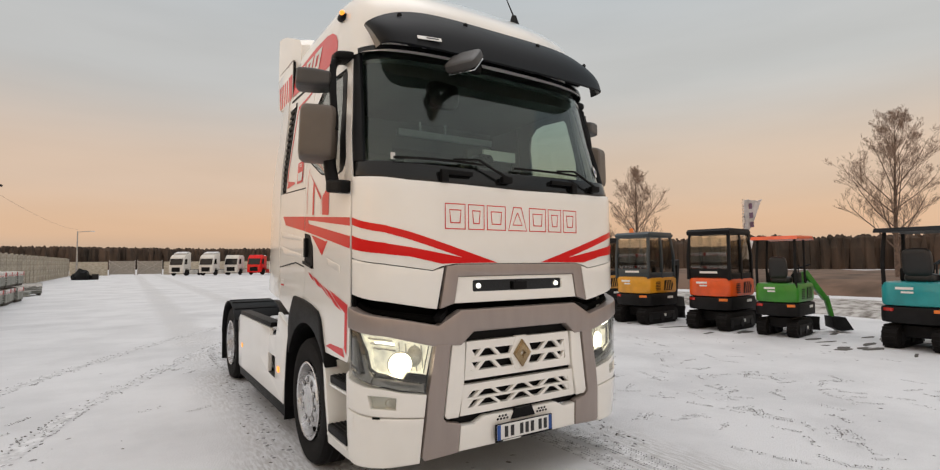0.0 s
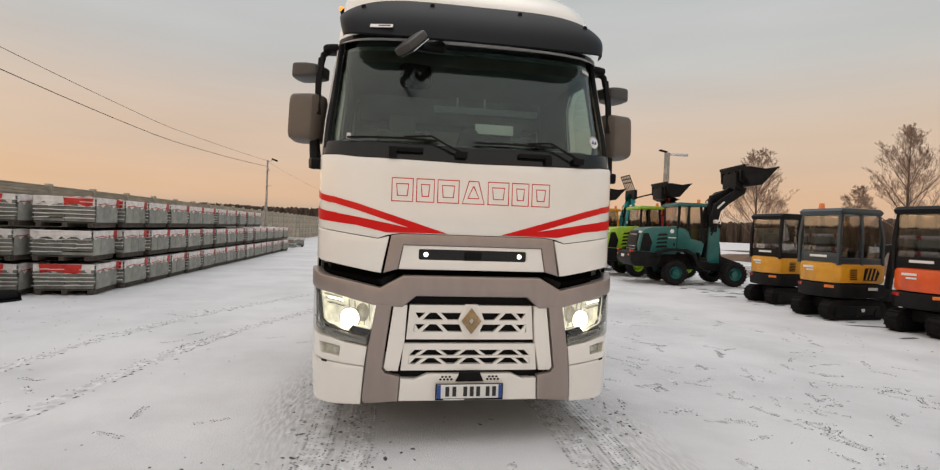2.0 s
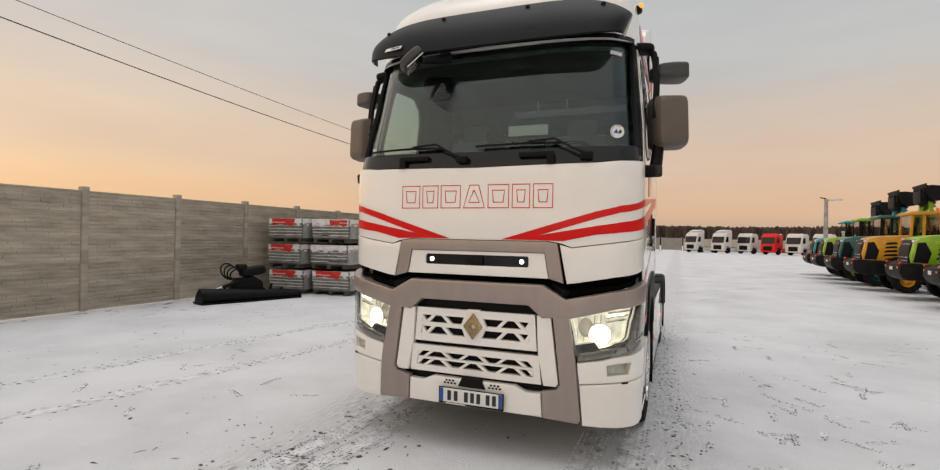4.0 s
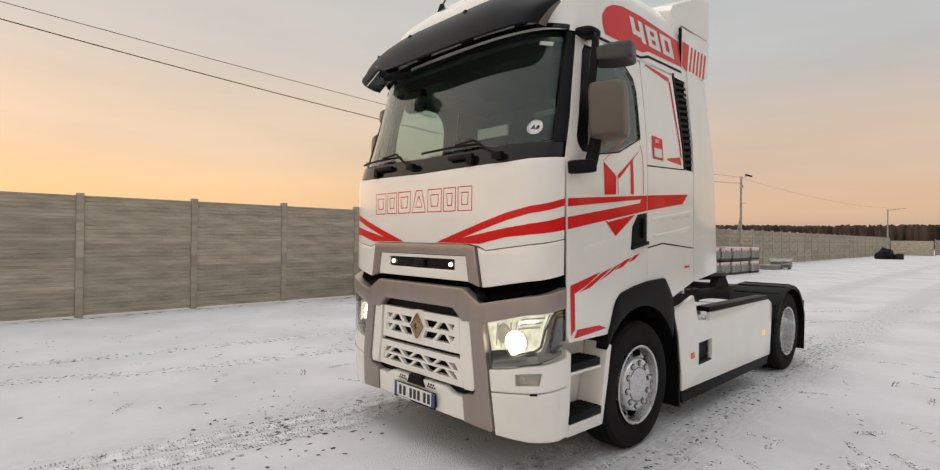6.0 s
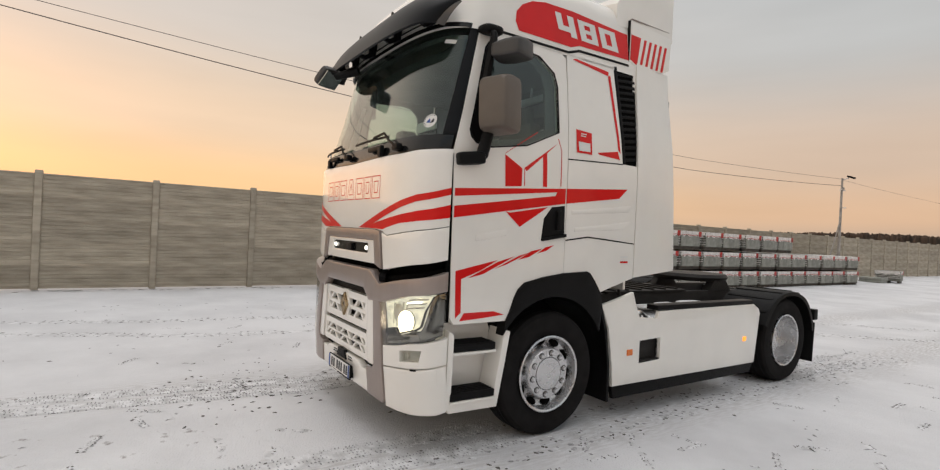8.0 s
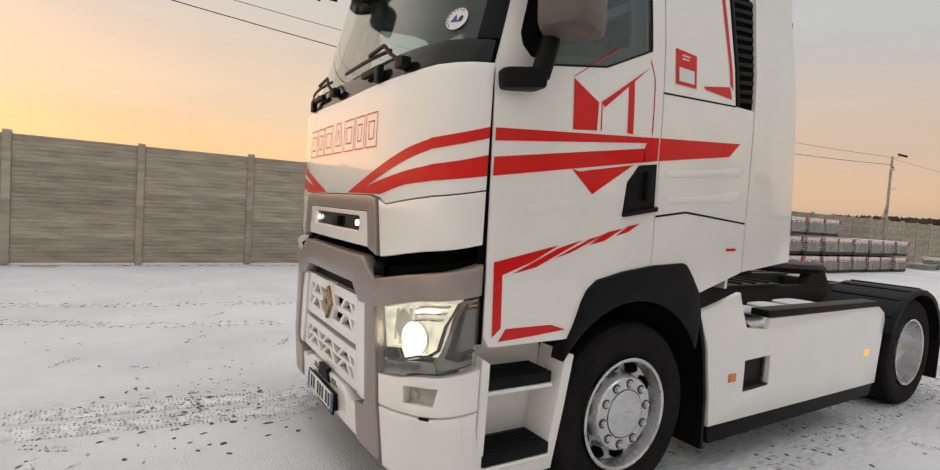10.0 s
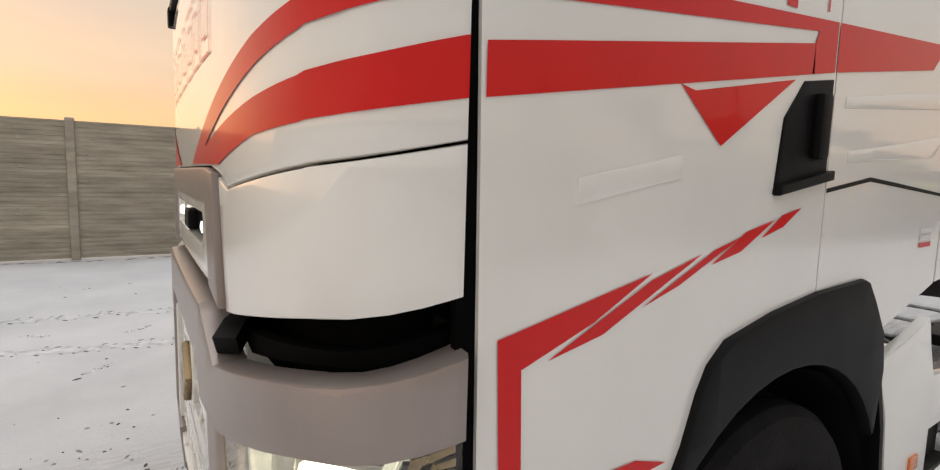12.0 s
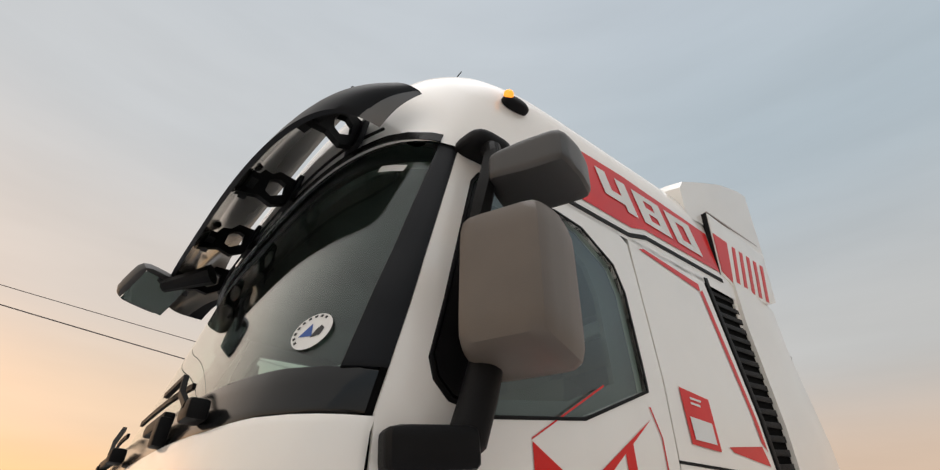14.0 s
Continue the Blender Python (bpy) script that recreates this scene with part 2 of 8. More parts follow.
def sweep_box(bm, pts, w, h, up=(0, 0, 1)):
    """A bar of rectangular section along a line of points."""
    pts, rings = [Vector(p) for p in pts], []
    for i, p in enumerate(pts):
        d = (pts[min(i + 1, len(pts) - 1)] - pts[max(i - 1, 0)]).normalized()
        s = d.cross(Vector(up)).normalized()
        u = s.cross(d)
        rings.append(verts(bm, [p + s * a * w / 2 + u * b * h / 2 for a, b in ((-1, -1), (1, -1), (1, 1), (-1, 1))]))
    for a, b in zip(rings, rings[1:]):
        for j in range(4):
            bm.faces.new((a[j], a[(j + 1) % 4], b[(j + 1) % 4], b[j]))
    bm.faces.new(rings[0][::-1])
    bm.faces.new(rings[-1])
    return bm


def panel(bm, pts, f, off=0.0, t=0.03, step=0.06, bev=0.0, hole=None, bstep=0.0):
    """A plate of the outline pts (in a surface's own two coordinates), t thick, laid on the surface f(a, b, off). t = 0: a film."""
    fresh = bmesh.new()
    if hole:
        loops = []
        for ring in (pts, hole):
            vs = [fresh.verts.new((a, b, 0)) for a, b in ring]
            loops += [fresh.edges.new((p, q)) for p, q in zip(vs, vs[1:] + vs[:1])]
        bmesh.ops.triangle_fill(fresh, use_beauty=True, edges=loops, normal=(0, 0, 1))
    else:
        face = fresh.faces.new([fresh.verts.new((a, b, 0)) for a, b in pts])
        if sum(p[0] * q[1] - q[0] * p[1] for p, q in zip(pts, pts[1:] + pts[:1])) < 0:
            face.normal_flip()
    if t:
        g = bmesh.ops.extrude_face_region(fresh, geom=fresh.faces[:])
        for v in g["geom"]:
            if isinstance(v, bmesh.types.BMVert):
                v.co.z = -t
        bmesh.ops.recalc_face_normals(fresh, faces=fresh.faces)
        if bev:
            rim = [e for e in fresh.edges if all(abs(v.co.z) < 1e-6 for v in e.verts) and any(abs(f.normal.z) < 0.5 for f in e.link_faces)]
            bmesh.ops.bevel(fresh, geom=rim, offset=bev, segments=2, affect="EDGES", profile=0.6)
    for ax, st in ((0, step), (1, bstep or step)):
        lo, hi = min(p[ax] for p in pts), max(p[ax] for p in pts)
        k = math.floor(lo / st) + 1
        while k * st < hi - 1e-4:
            co, no = [0, 0, 0], [0, 0, 0]
            co[ax], no[ax] = k * st, 1
            bmesh.ops.bisect_plane(fresh, geom=fresh.verts[:] + fresh.edges[:] + fresh.faces[:], dist=1e-5, plane_co=co, plane_no=no)
            k += 1
    me = bpy.data.meshes.new("tmp")
    for v in fresh.verts:
        v.co = f(v.co.x, v.co.y, off + v.co.z)
    fresh.to_mesh(me)
    fresh.free()
    bm.from_mesh(me)
    bpy.data.meshes.remove(me)
    return bm


def PN(pts, f, off=0.0, t=0.03, step=0.06, bev=0.0, hole=None, bstep=0.0):
    return panel(bmesh.new(), pts, f, off, t, step, bev, hole, bstep)


def flip(pts):
    return [(-a, b) for a, b in pts]


def rounded(x0, y0, x1, y1, r, n=4):
    out = []
    for cx, cy, a in ((x1 - r, y1 - r, 0), (x0 + r, y1 - r, 90), (x0 + r, y0 + r, 180), (x1 - r, y0 + r, 270)):
        out += [(cx + r * math.cos(radians(a + 90 * i / n)), cy + r * math.sin(radians(a + 90 * i / n))) for i in range(n + 1)]
    return out


def pillow(c, size, power=5.0, turn=None, cuts=5):
    """A box swollen into a smooth rounded solid."""
    bm = bmesh.new()
    bmesh.ops.create_cube(bm, size=2.0)
    bmesh.ops.subdivide_edges(bm, edges=bm.edges[:], cuts=cuts, use_grid_fill=True)
    for v in bm.verts:
        p = v.co
        k = (abs(p.x) ** power + abs(p.y) ** power + abs(p.z) ** power) ** (-1 / power)
        q = Vector((p.x * k * size[0] / 2, p.y * k * size[1] / 2, p.z * k * size[2] / 2))
        v.co = Vector(c) + ((turn @ q) if turn else q)
    return bm
# ---- ground ----
SNOW = bpy.data.materials.new("trodden_snow")
SNOW.use_nodes = True


def snow_nodes():
    n, l = SNOW.node_tree.nodes, SNOW.node_tree.links
    b = n["Principled BSDF"]
    tc = n.new("ShaderNodeTexCoord")

    def tex(scale, detail, rough=0.55):
        t = n.new("ShaderNodeTexNoise")
        t.inputs["Scale"].default_value, t.inputs["Detail"].default_value, t.inputs["Roughness"].default_value = scale, detail, rough
        l.new(tc.outputs["Object"], t.inputs["Vector"])
        return t

    patch, spots, grain, wide = tex(0.55, 6, 0.6), tex(4.5, 5, 0.65), tex(70, 3), tex(0.09, 3)
    base = ramp_of(n, [(0.28, (0.52, 0.52, 0.535)), (0.60, (0.675, 0.675, 0.69))], "LINEAR")
    l.new(patch.outputs[0], base.inputs[0])
    # bare wet spots where the snow has worn thin
    mul = n.new("ShaderNodeMath")
    mul.operation = "MULTIPLY"
    l.new(spots.outputs[0], mul.inputs[0])
    l.new(wide.outputs[0], mul.inputs[1])
    bare = ramp_of(n, [(0.375, (0, 0, 0)), (0.42, (0.75, 0.75, 0.75))], "LINEAR")
    l.new(mul.outputs[0], bare.inputs[0])
    mx = n.new("ShaderNodeMix")
    mx.data_type = "RGBA"
    l.new(bare.outputs[0], mx.inputs[0])
    l.new(base.outputs[0], mx.inputs[6])
    mx.inputs[7].default_value = (0.16, 0.14, 0.13, 1)

    def math_(op, a, c):
        m = n.new("ShaderNodeMath")
        m.operation = op
        for k, q in enumerate((a, c)):
            if isinstance(q, (int, float)):
                m.inputs[k].default_value = q
            else:
                l.new(q, m.inputs[k])
        return m.outputs[0]

    # lanes that the tractor's tyres have pressed: fine lines along the way of travel, broken by patches
    sep = n.new("ShaderNodeSeparateXYZ")
    l.new(tc.outputs["Object"], sep.inputs[0])
    wob = math_("MULTIPLY", math_("SUBTRACT", patch.outputs[0], 0.5), 0.5)
    off = math_("ABSOLUTE", math_("SUBTRACT", math_("ABSOLUTE", math_("ADD", sep.outputs[0], wob), 0), 1.22), 0)
    lane = n.new("ShaderNodeMapRange")
    lane.inputs[1].default_value, lane.inputs[2].default_value, lane.inputs[3].default_value, lane.inputs[4].default_value = 0.24, 0.55, 1.0, 0.0
    l.new(off, lane.inputs[0])
    along_ = n.new("ShaderNodeMapRange")
    along_.inputs[1].default_value, along_.inputs[2].default_value, along_.inputs[3].default_value, along_.inputs[4].default_value = -4.2, -1.2, 0.0, 1.0
    l.new(sep.outputs[1], along_.inputs[0])
    strm = n.new("ShaderNodeMapping")
    strm.inputs["Scale"].default_value = (38, 7, 1)
    l.new(tc.outputs["Object"], strm.inputs[0])
    lines = n.new("ShaderNodeTexNoise")
    lines.inputs["Scale"].default_value, lines.inputs["Detail"].default_value = 1.0, 4
    l.new(strm.outputs[0], lines.inputs["Vector"])
    cut = ramp_of(n, [(0.40, (0, 0, 0)), (0.60, (1, 1, 1))], "LINEAR")
    l.new(lines.outputs[0], cut.inputs[0])
    patchy = ramp_of(n, [(0.34, (0.25, 0.25, 0.25)), (0.62, (1, 1, 1))], "LINEAR")
    l.new(patch.outputs[0], patchy.inputs[0])
    worn = math_("MULTIPLY", math_("MULTIPLY", lane.outputs[0], along_.outputs[0]), math_("MULTIPLY", cut.outputs[0], patchy.outputs[0]))
    mx2 = n.new("ShaderNodeMix")
    mx2.data_type = "RGBA"
    l.new(math_("MULTIPLY", worn, 0.52), mx2.inputs[0])
    l.new(mx.outputs[2], mx2.inputs[6])
    mx2.inputs[7].default_value = (0.27, 0.245, 0.225, 1)
    l.new(mx2.outputs[2], b.inputs["Base Color"])
    b.inputs["Roughness"].default_value = 0.65
    b.inputs["Subsurface Weight"].default_value = 0.0
    s = n.new("ShaderNodeMath")
    s.operation = "ADD"
    l.new(spots.outputs[0], s.inputs[0])
    l.new(grain.outputs[0], s.inputs[1])
    bp = n.new("ShaderNodeBump")
    bp.inputs["Strength"].default_value, bp.inputs["Distance"].default_value = 0.55, 0.02
    l.new(s.outputs[0], bp.inputs["Height"])
    l.new(bp.outputs[0], b.inputs["Normal"])


snow_nodes()


def axis_steps(lo, hi, fine):
    mid = list(np.arange(lo, hi + 1e-6, fine))
    out, step = [], fine
    x = hi
    while x < 900:
        step *= 1.35
        x += step
        out.append(x)
    back, step, x = [], fine, lo
    while x > -900:
        step *= 1.35
        x -= step
        back.append(x)
    return back[::-1] + mid + out


def ground_z(x, y):
    z = 0.012 * noise.noise((x * 0.7, y * 0.7, 0)) + 0.006 * noise.noise((x * 3, y * 3, 2)) if abs(x) < 40 and abs(y) < 60 else 0.0
    return z - 0.012


def build_ground():
    xs, ys = axis_steps(-10, 11, 0.16), axis_steps(-6, 9, 0.16)
    me = bpy.data.meshes.new("ground")
    vs = [(x, y, ground_z(x, y)) for y in ys for x in xs]
    k = len(xs)
    fs = [(j * k + i, j * k + i + 1, (j + 1) * k + i + 1, (j + 1) * k + i) for j in range(len(ys) - 1) for i in range(k - 1)]
    me.from_pydata(vs, [], fs)
    me.polygons.foreach_set("use_smooth", [True] * len(fs))
    me.materials.append(SNOW)
    tagged(new("ground", me), "yard of thin trodden snow with tyre marks", "ground", kind="structure")


build_ground()

# ---- the tractor unit: its cab's skin ----
PZ = (0.2, 0.6, 1.0, 2.15, 2.5, 3.1, 3.22, 3.32, 3.42, 3.52, 3.62, 3.70, 3.76)
PY = (-0.12, -0.152, -0.152, -0.15, -0.07, 0.06, 0.085, 0.092, 0.105, 0.135, 0.21, 0.36, 0.62)
PW = (1.185, 1.2, 1.205, 1.205, 1.19, 1.127, 1.12, 1.11, 1.10, 1.092, 1.075, 1.03, 0.95)
DEPTH = 0.455
KNEE = 1.05
GAP = 1.205    # where the front panels end at the door seam


def prof(z):
    return float(np.interp(z, PZ, PY)), float(np.interp(z, PZ, PW))


def square(z):
    """How squarely the front turns into the sides: tight at the bumper, rounder round the windscreen."""
    return float(np.interp(z, (2.15, 2.65), (4.1, 3.4)))


def side_x(y, z):
    (yf, w), k = prof(z), square(z)
    q = max(0.0, (yf + DEPTH - y) / DEPTH)
    return w if q <= 0 else w * max(0.0, 1 - min(q, 1) ** k) ** (1 / k)


def front_y(x, z, k=0.0):
    (yf, w), k = prof(z), k or square(z)
    return yf + DEPTH - DEPTH * max(0.0, 1 - min(abs(x) / w, 1) ** k) ** (1 / k)


def skin_at(x, y, z, off):
    (yf, w), k = prof(z), square(z)
    q = max(0.0, (yf + DEPTH - y) / DEPTH)
    g = Vector(((abs(x) / w) ** (k - 1) / w * (1 if x >= 0 else -1), -q ** (k - 1) / DEPTH, 0)).normalized()
    return Vector((x, y, z)) + g * off


def FR(w, z, off):
    """The cab's front, by the way across it and the height; past the knee the way runs back along the side to the door seam."""
    if abs(w) <= KNEE:
        return skin_at(w, front_y(w, z), z, off)
    knee, seam = front_y(KNEE, z), front_y(KNEE, z, 3.1) + GAP - KNEE
    y = knee + (seam - knee) * (abs(w) - KNEE) / (GAP - KNEE) if abs(w) < GAP else seam + abs(w) - GAP
    return skin_at(side_x(y, z) * (1 if w > 0 else -1), y, z, off)


def SR(y, z, off):
    return skin_at(side_x(y, z), y, z, off)


def SL(y, z, off):
    p = skin_at(side_x(y, z), y, z, off)
    p.x = -p.x
    return p


SIDES = ((1, SR), (-1, SL))
truck = thing("tractor_truck", "white cab-over tractor truck with red stripes and lit headlamps", "truck")
cab = part("cab_core", panel(bmesh.new(), [(-1.9, 1.46), (1.9, 1.46), (1.9, 2.18), (-1.9, 2.18)], FR, -0.055, 0.02, 0.07, 0, None, 0.3), BLACK, truck, "black inner cab structure")

# upper front panel, with the red stripes and the outlined word as plain shapes
front = part("front_panel", PN([(-GAP, 1.645), (-1.04, 1.602), (-0.73, 1.559), (-0.66, 1.585), (-0.56, 1.60), (0.56, 1.60), (0.66, 1.585), (0.73, 1.559), (1.04, 1.602), (GAP, 1.645), (GAP, 2.195), (0.9, 2.165), (0, 2.15), (-0.9, 2.165), (-GAP, 2.195)], FR, 0, 0.03, 0.035, 0.008, None, 0.08), WHITE, truck, "white painted upper front panel")
for s in (1, -1):
    up = [(GAP - 0.003, 1.918), (1.117, 1.884), (1.03, 1.852), (0.895, 1.818), (0.205, 1.607), (0.38, 1.607), (0.50, 1.644), (0.912, 1.771), (1.03, 1.803), (1.118, 1.836), (GAP - 0.003, 1.869)]
    lo = [(GAP - 0.003, 1.797), (1.12, 1.766), (1.033, 1.737), (0.90, 1.716), (0.50, 1.644), (0.38, 1.607), (0.668, 1.603), (0.892, 1.652), (1.036, 1.667), (1.122, 1.687), (GAP - 0.003, 1.706)]
    for poly in (up, lo):
        part("stripe", PN(poly if s > 0 else flip(poly), FR, 0.0025, 0, 0.035), RED, front, "red vinyl stripe")


def ring_film(bm, outer, inner):
    for i in range(len(outer)):
        j = (i + 1) % len(outer)
        panel(bm, [outer[i], outer[j], inner[j], inner[i]], FR, 0.0025, 0, 0.05)


x0 = -0.64
for k, wd in enumerate((0.185, 0.16, 0.19, 0.20, 0.19, 0.16, 0.17)):
    a, b, z0, z1, t = x0, x0 + wd - 0.022, 1.84, 2.02, 0.0065
    bm = bmesh.new()
    for inset in (0.0, 0.042):   # an outer and an inner contour, as of a hollow letter
        p, q = (0.05, 0.05) if k == 3 else (0.0, 0.0)
        lean = lambda e: [(a + e, z0 + e), (b - e, z0 + e), (b - q - e * 0.8, z1 - e), (a + p + e * 0.8, z1 - e)]
        ring_film(bm, lean(inset), lean(inset + t))
    part("outlined_block", bm, RED, front, "red outlined block of lettering")
    x0 += wd

# lower front: white wings, grey surround, lamp bar
for s in (1, -1):
    wing = [(0.70, 1.297), (0.76, 1.305), (1.05, 1.358), (GAP, 1.405), (GAP, 1.6405), (1.04, 1.5975), (0.73, 1.5545), (0.645, 1.578)]
    part("lower_front_panel", PN(wing if s > 0 else flip(wing), FR, 0.0, 0.03, 0.035, 0.008, None, 0.08), WHITE, truck, "white lower front panel")
outer = [(-0.68, 1.30), (-0.575, 1.33), (-0.54, 1.515), (0.54, 1.515), (0.575, 1.33), (0.68, 1.30), (0.63, 1.585), (0.55, 1.597), (-0.55, 1.597), (-0.63, 1.585)]
part("grille_surround", PN(outer, FR, 0.012, 0.04, 0.05, 0.006), GREY, truck, "grey-brown satin surround")
part("lamp_bar_panel", PN([(-0.57, 1.33), (0.57, 1.33), (0.537, 1.512), (-0.537, 1.512)], FR, 0.002, 0.03, 0.05, 0.006, rounded(-0.42, 1.405, 0.42, 1.485, 0.015)), WHITE, truck, "white panel with a slot")
bar = part("lamp_bar", PN(rounded(-0.425, 1.40, 0.425, 1.49, 0.012), FR, -0.018, 0.02, 0.06), GLOSSY, truck, "dark glossy lamp bar")
for s in (1, -1):
    b = bmesh.new()
    lathe(b, [(0.001, -0.010), (0.015, -0.007), (0.018, 0.004)], "y", FR(s * 0.365, 1.445, -0.008), 20)
    part("position_lamp", b, LED, bar, "small lit white lamp")
part("camera_block", B(FR(0, 1.44, -0.008), (0.13, 0.03, 0.06), 0.008), BLACK, bar)

# the dark slot and the grey beam over the grille
part("slot_backing", PN([(-GAP, 1.19), (-0.7, 1.12), (0.7, 1.12), (GAP, 1.19), (GAP, 1.50), (-GAP, 1.50)], FR, -0.13, 0.02, 0.06), DEEP, truck, "black recess")
part("slot_lip", PN([(-GAP, 1.295), (-0.7, 1.20), (-0.5, 1.27), (0.5, 1.27), (0.7, 1.20), (GAP, 1.295), (GAP, 1.345), (1.05, 1.295), (0.68, 1.245), (0.5, 1.29), (-0.5, 1.29), (-0.68, 1.245), (-1.05, 1.295), (-GAP, 1.345)], FR, -0.05, 0.03, 0.06, 0.006), DEEP, truck, "black lower lip of the recess")
for s in (1, -1):
    part("hinge_arm", sweep_box(bmesh.new(), [FR(s * 0.60, 1.27, -0.09), FR(s * 0.66, 1.25, -0.03), FR(s * 0.70, 1.225, 0.0)], 0.05, 0.045), BLACK, truck, "black bonnet hinge arm")
beam = [(-GAP, 1.185), (-1.054, 1.138), (-0.98, 1.118), (-0.74, 1.055), (-0.62, 1.05), (-0.53, 1.045), (-0.43, 1.13), (0.43, 1.13), (0.53, 1.045), (0.62, 1.05), (0.74, 1.055), (0.98, 1.118), (1.054, 1.138), (GAP, 1.185), (GAP, 1.322), (1.054, 1.262), (0.98, 1.248), (0.70, 1.19), (0.53, 1.285), (-0.53, 1.285), (-0.70, 1.19), (-0.98, 1.248), (-1.054, 1.262), (-GAP, 1.322)]
part("front_beam", PN(beam, FR, 0.03, 0.07, 0.035, 0.014, None, 0.06), GREY, truck, "grey-brown satin bumper beam")

# grille: dark core, two lattice inserts, white cheeks, grey columns
part("grille_core", PN([(-0.62, 0.50), (0.62, 0.50), (0.56, 1.15), (-0.56, 1.15)], FR, -0.05, 0.02, 0.06), BLACK, truck, "black grille core")


def lattice(name, zlo, zhi, wlo, whi, flipit):
    g = bmesh.new()
    zm, half = (zlo + zhi) / 2, lambda z: wlo + (whi - wlo) * (z - zlo) / (zhi - zlo)
    rim = [(-wlo, zlo), (wlo, zlo), (whi, zhi), (-whi, zhi)]
    e = 0.048 if flipit else 0.058
    inner = [(-half(zlo + e) + 0.05, zlo + e), (half(zlo + e) - 0.05, zlo + e), (half(zhi - e) - 0.05, zhi - e), (-half(zhi - e) + 0.05, zhi - e)]
    for k in range(4):
        q = (k + 1) % 4
        panel(g, [rim[k], rim[q], inner[q], inner[k]], FR, 0.004, 0.045, 0.05)
    bars = [g]
    whole = part(name, g, WHITE, truck, "white grille insert with an angled lattice")
    mid = bmesh.new()
    wm, hb = half(zm) - 0.048, 0.009 if flipit else 0.017
    panel(mid, [(-wm, zm - hb), (wm, zm - hb), (wm, zm + hb), (-wm, zm + hb)], FR, 0.001, 0.035, 0.05, 0.004)
    part("lattice_bar", mid, WHITE, whole)
    for row, (z0, z1) in enumerate(((zlo + e - 0.004, zm - 0.01), (zm + 0.01, zhi - e + 0.004))):
        base = (0.225, 0.365) if not flipit else (0.075, 0.225, 0.375)
        for s in (1, -1):
            for i, c in enumerate(base):
                lean = -(0.034 if (i + flipit) % 2 else -0.034) * (1 if i < 2 or not flipit else 1)
                q = [(s * (c - lean - 0.018), z0), (s * (c - lean + 0.018), z0), (s * (c + lean + 0.018), z1), (s * (c + lean - 0.018), z1)]
                part("lattice_strut", PN(q, FR, 0.0, 0.032, 0.05, 0.003), WHITE, whole)
            edge = half(zm) - 0.05
            part("corner_web", PN([(s * edge, z0), (s * edge, z1), (s * (edge - 0.05), z1)] if flipit else [(s * edge, z0), (s * edge, z1), (s * (edge - 0.045), z0)], FR, -0.002, 0.03, 0.05), WHITE, whole)


lattice("upper_grille", 0.80, 1.062, 0.495, 0.475, False)
lattice("lower_grille", 0.562, 0.768, 0.53, 0.512, True)
b = bmesh.new()
panel(b, [(0, 0.843), (0.078, 0.943), (0, 1.043), (-0.078, 0.943)], FR, 0.03, 0.03, 0.05, 0.01, [(0, 0.918), (0.02, 0.943), (0, 0.968), (-0.02, 0.943)])
badge = part("badge", b, GOLD, truck, "brushed metal diamond badge")
part("badge_seat", PN([(-0.055, 0.825), (0.055, 0.825), (0.105, 0.943), (0.05, 1.07), (-0.05, 1.07), (-0.105, 0.943)], FR, 0.008, 0.03, 0.05, 0.006), WHITE, badge)
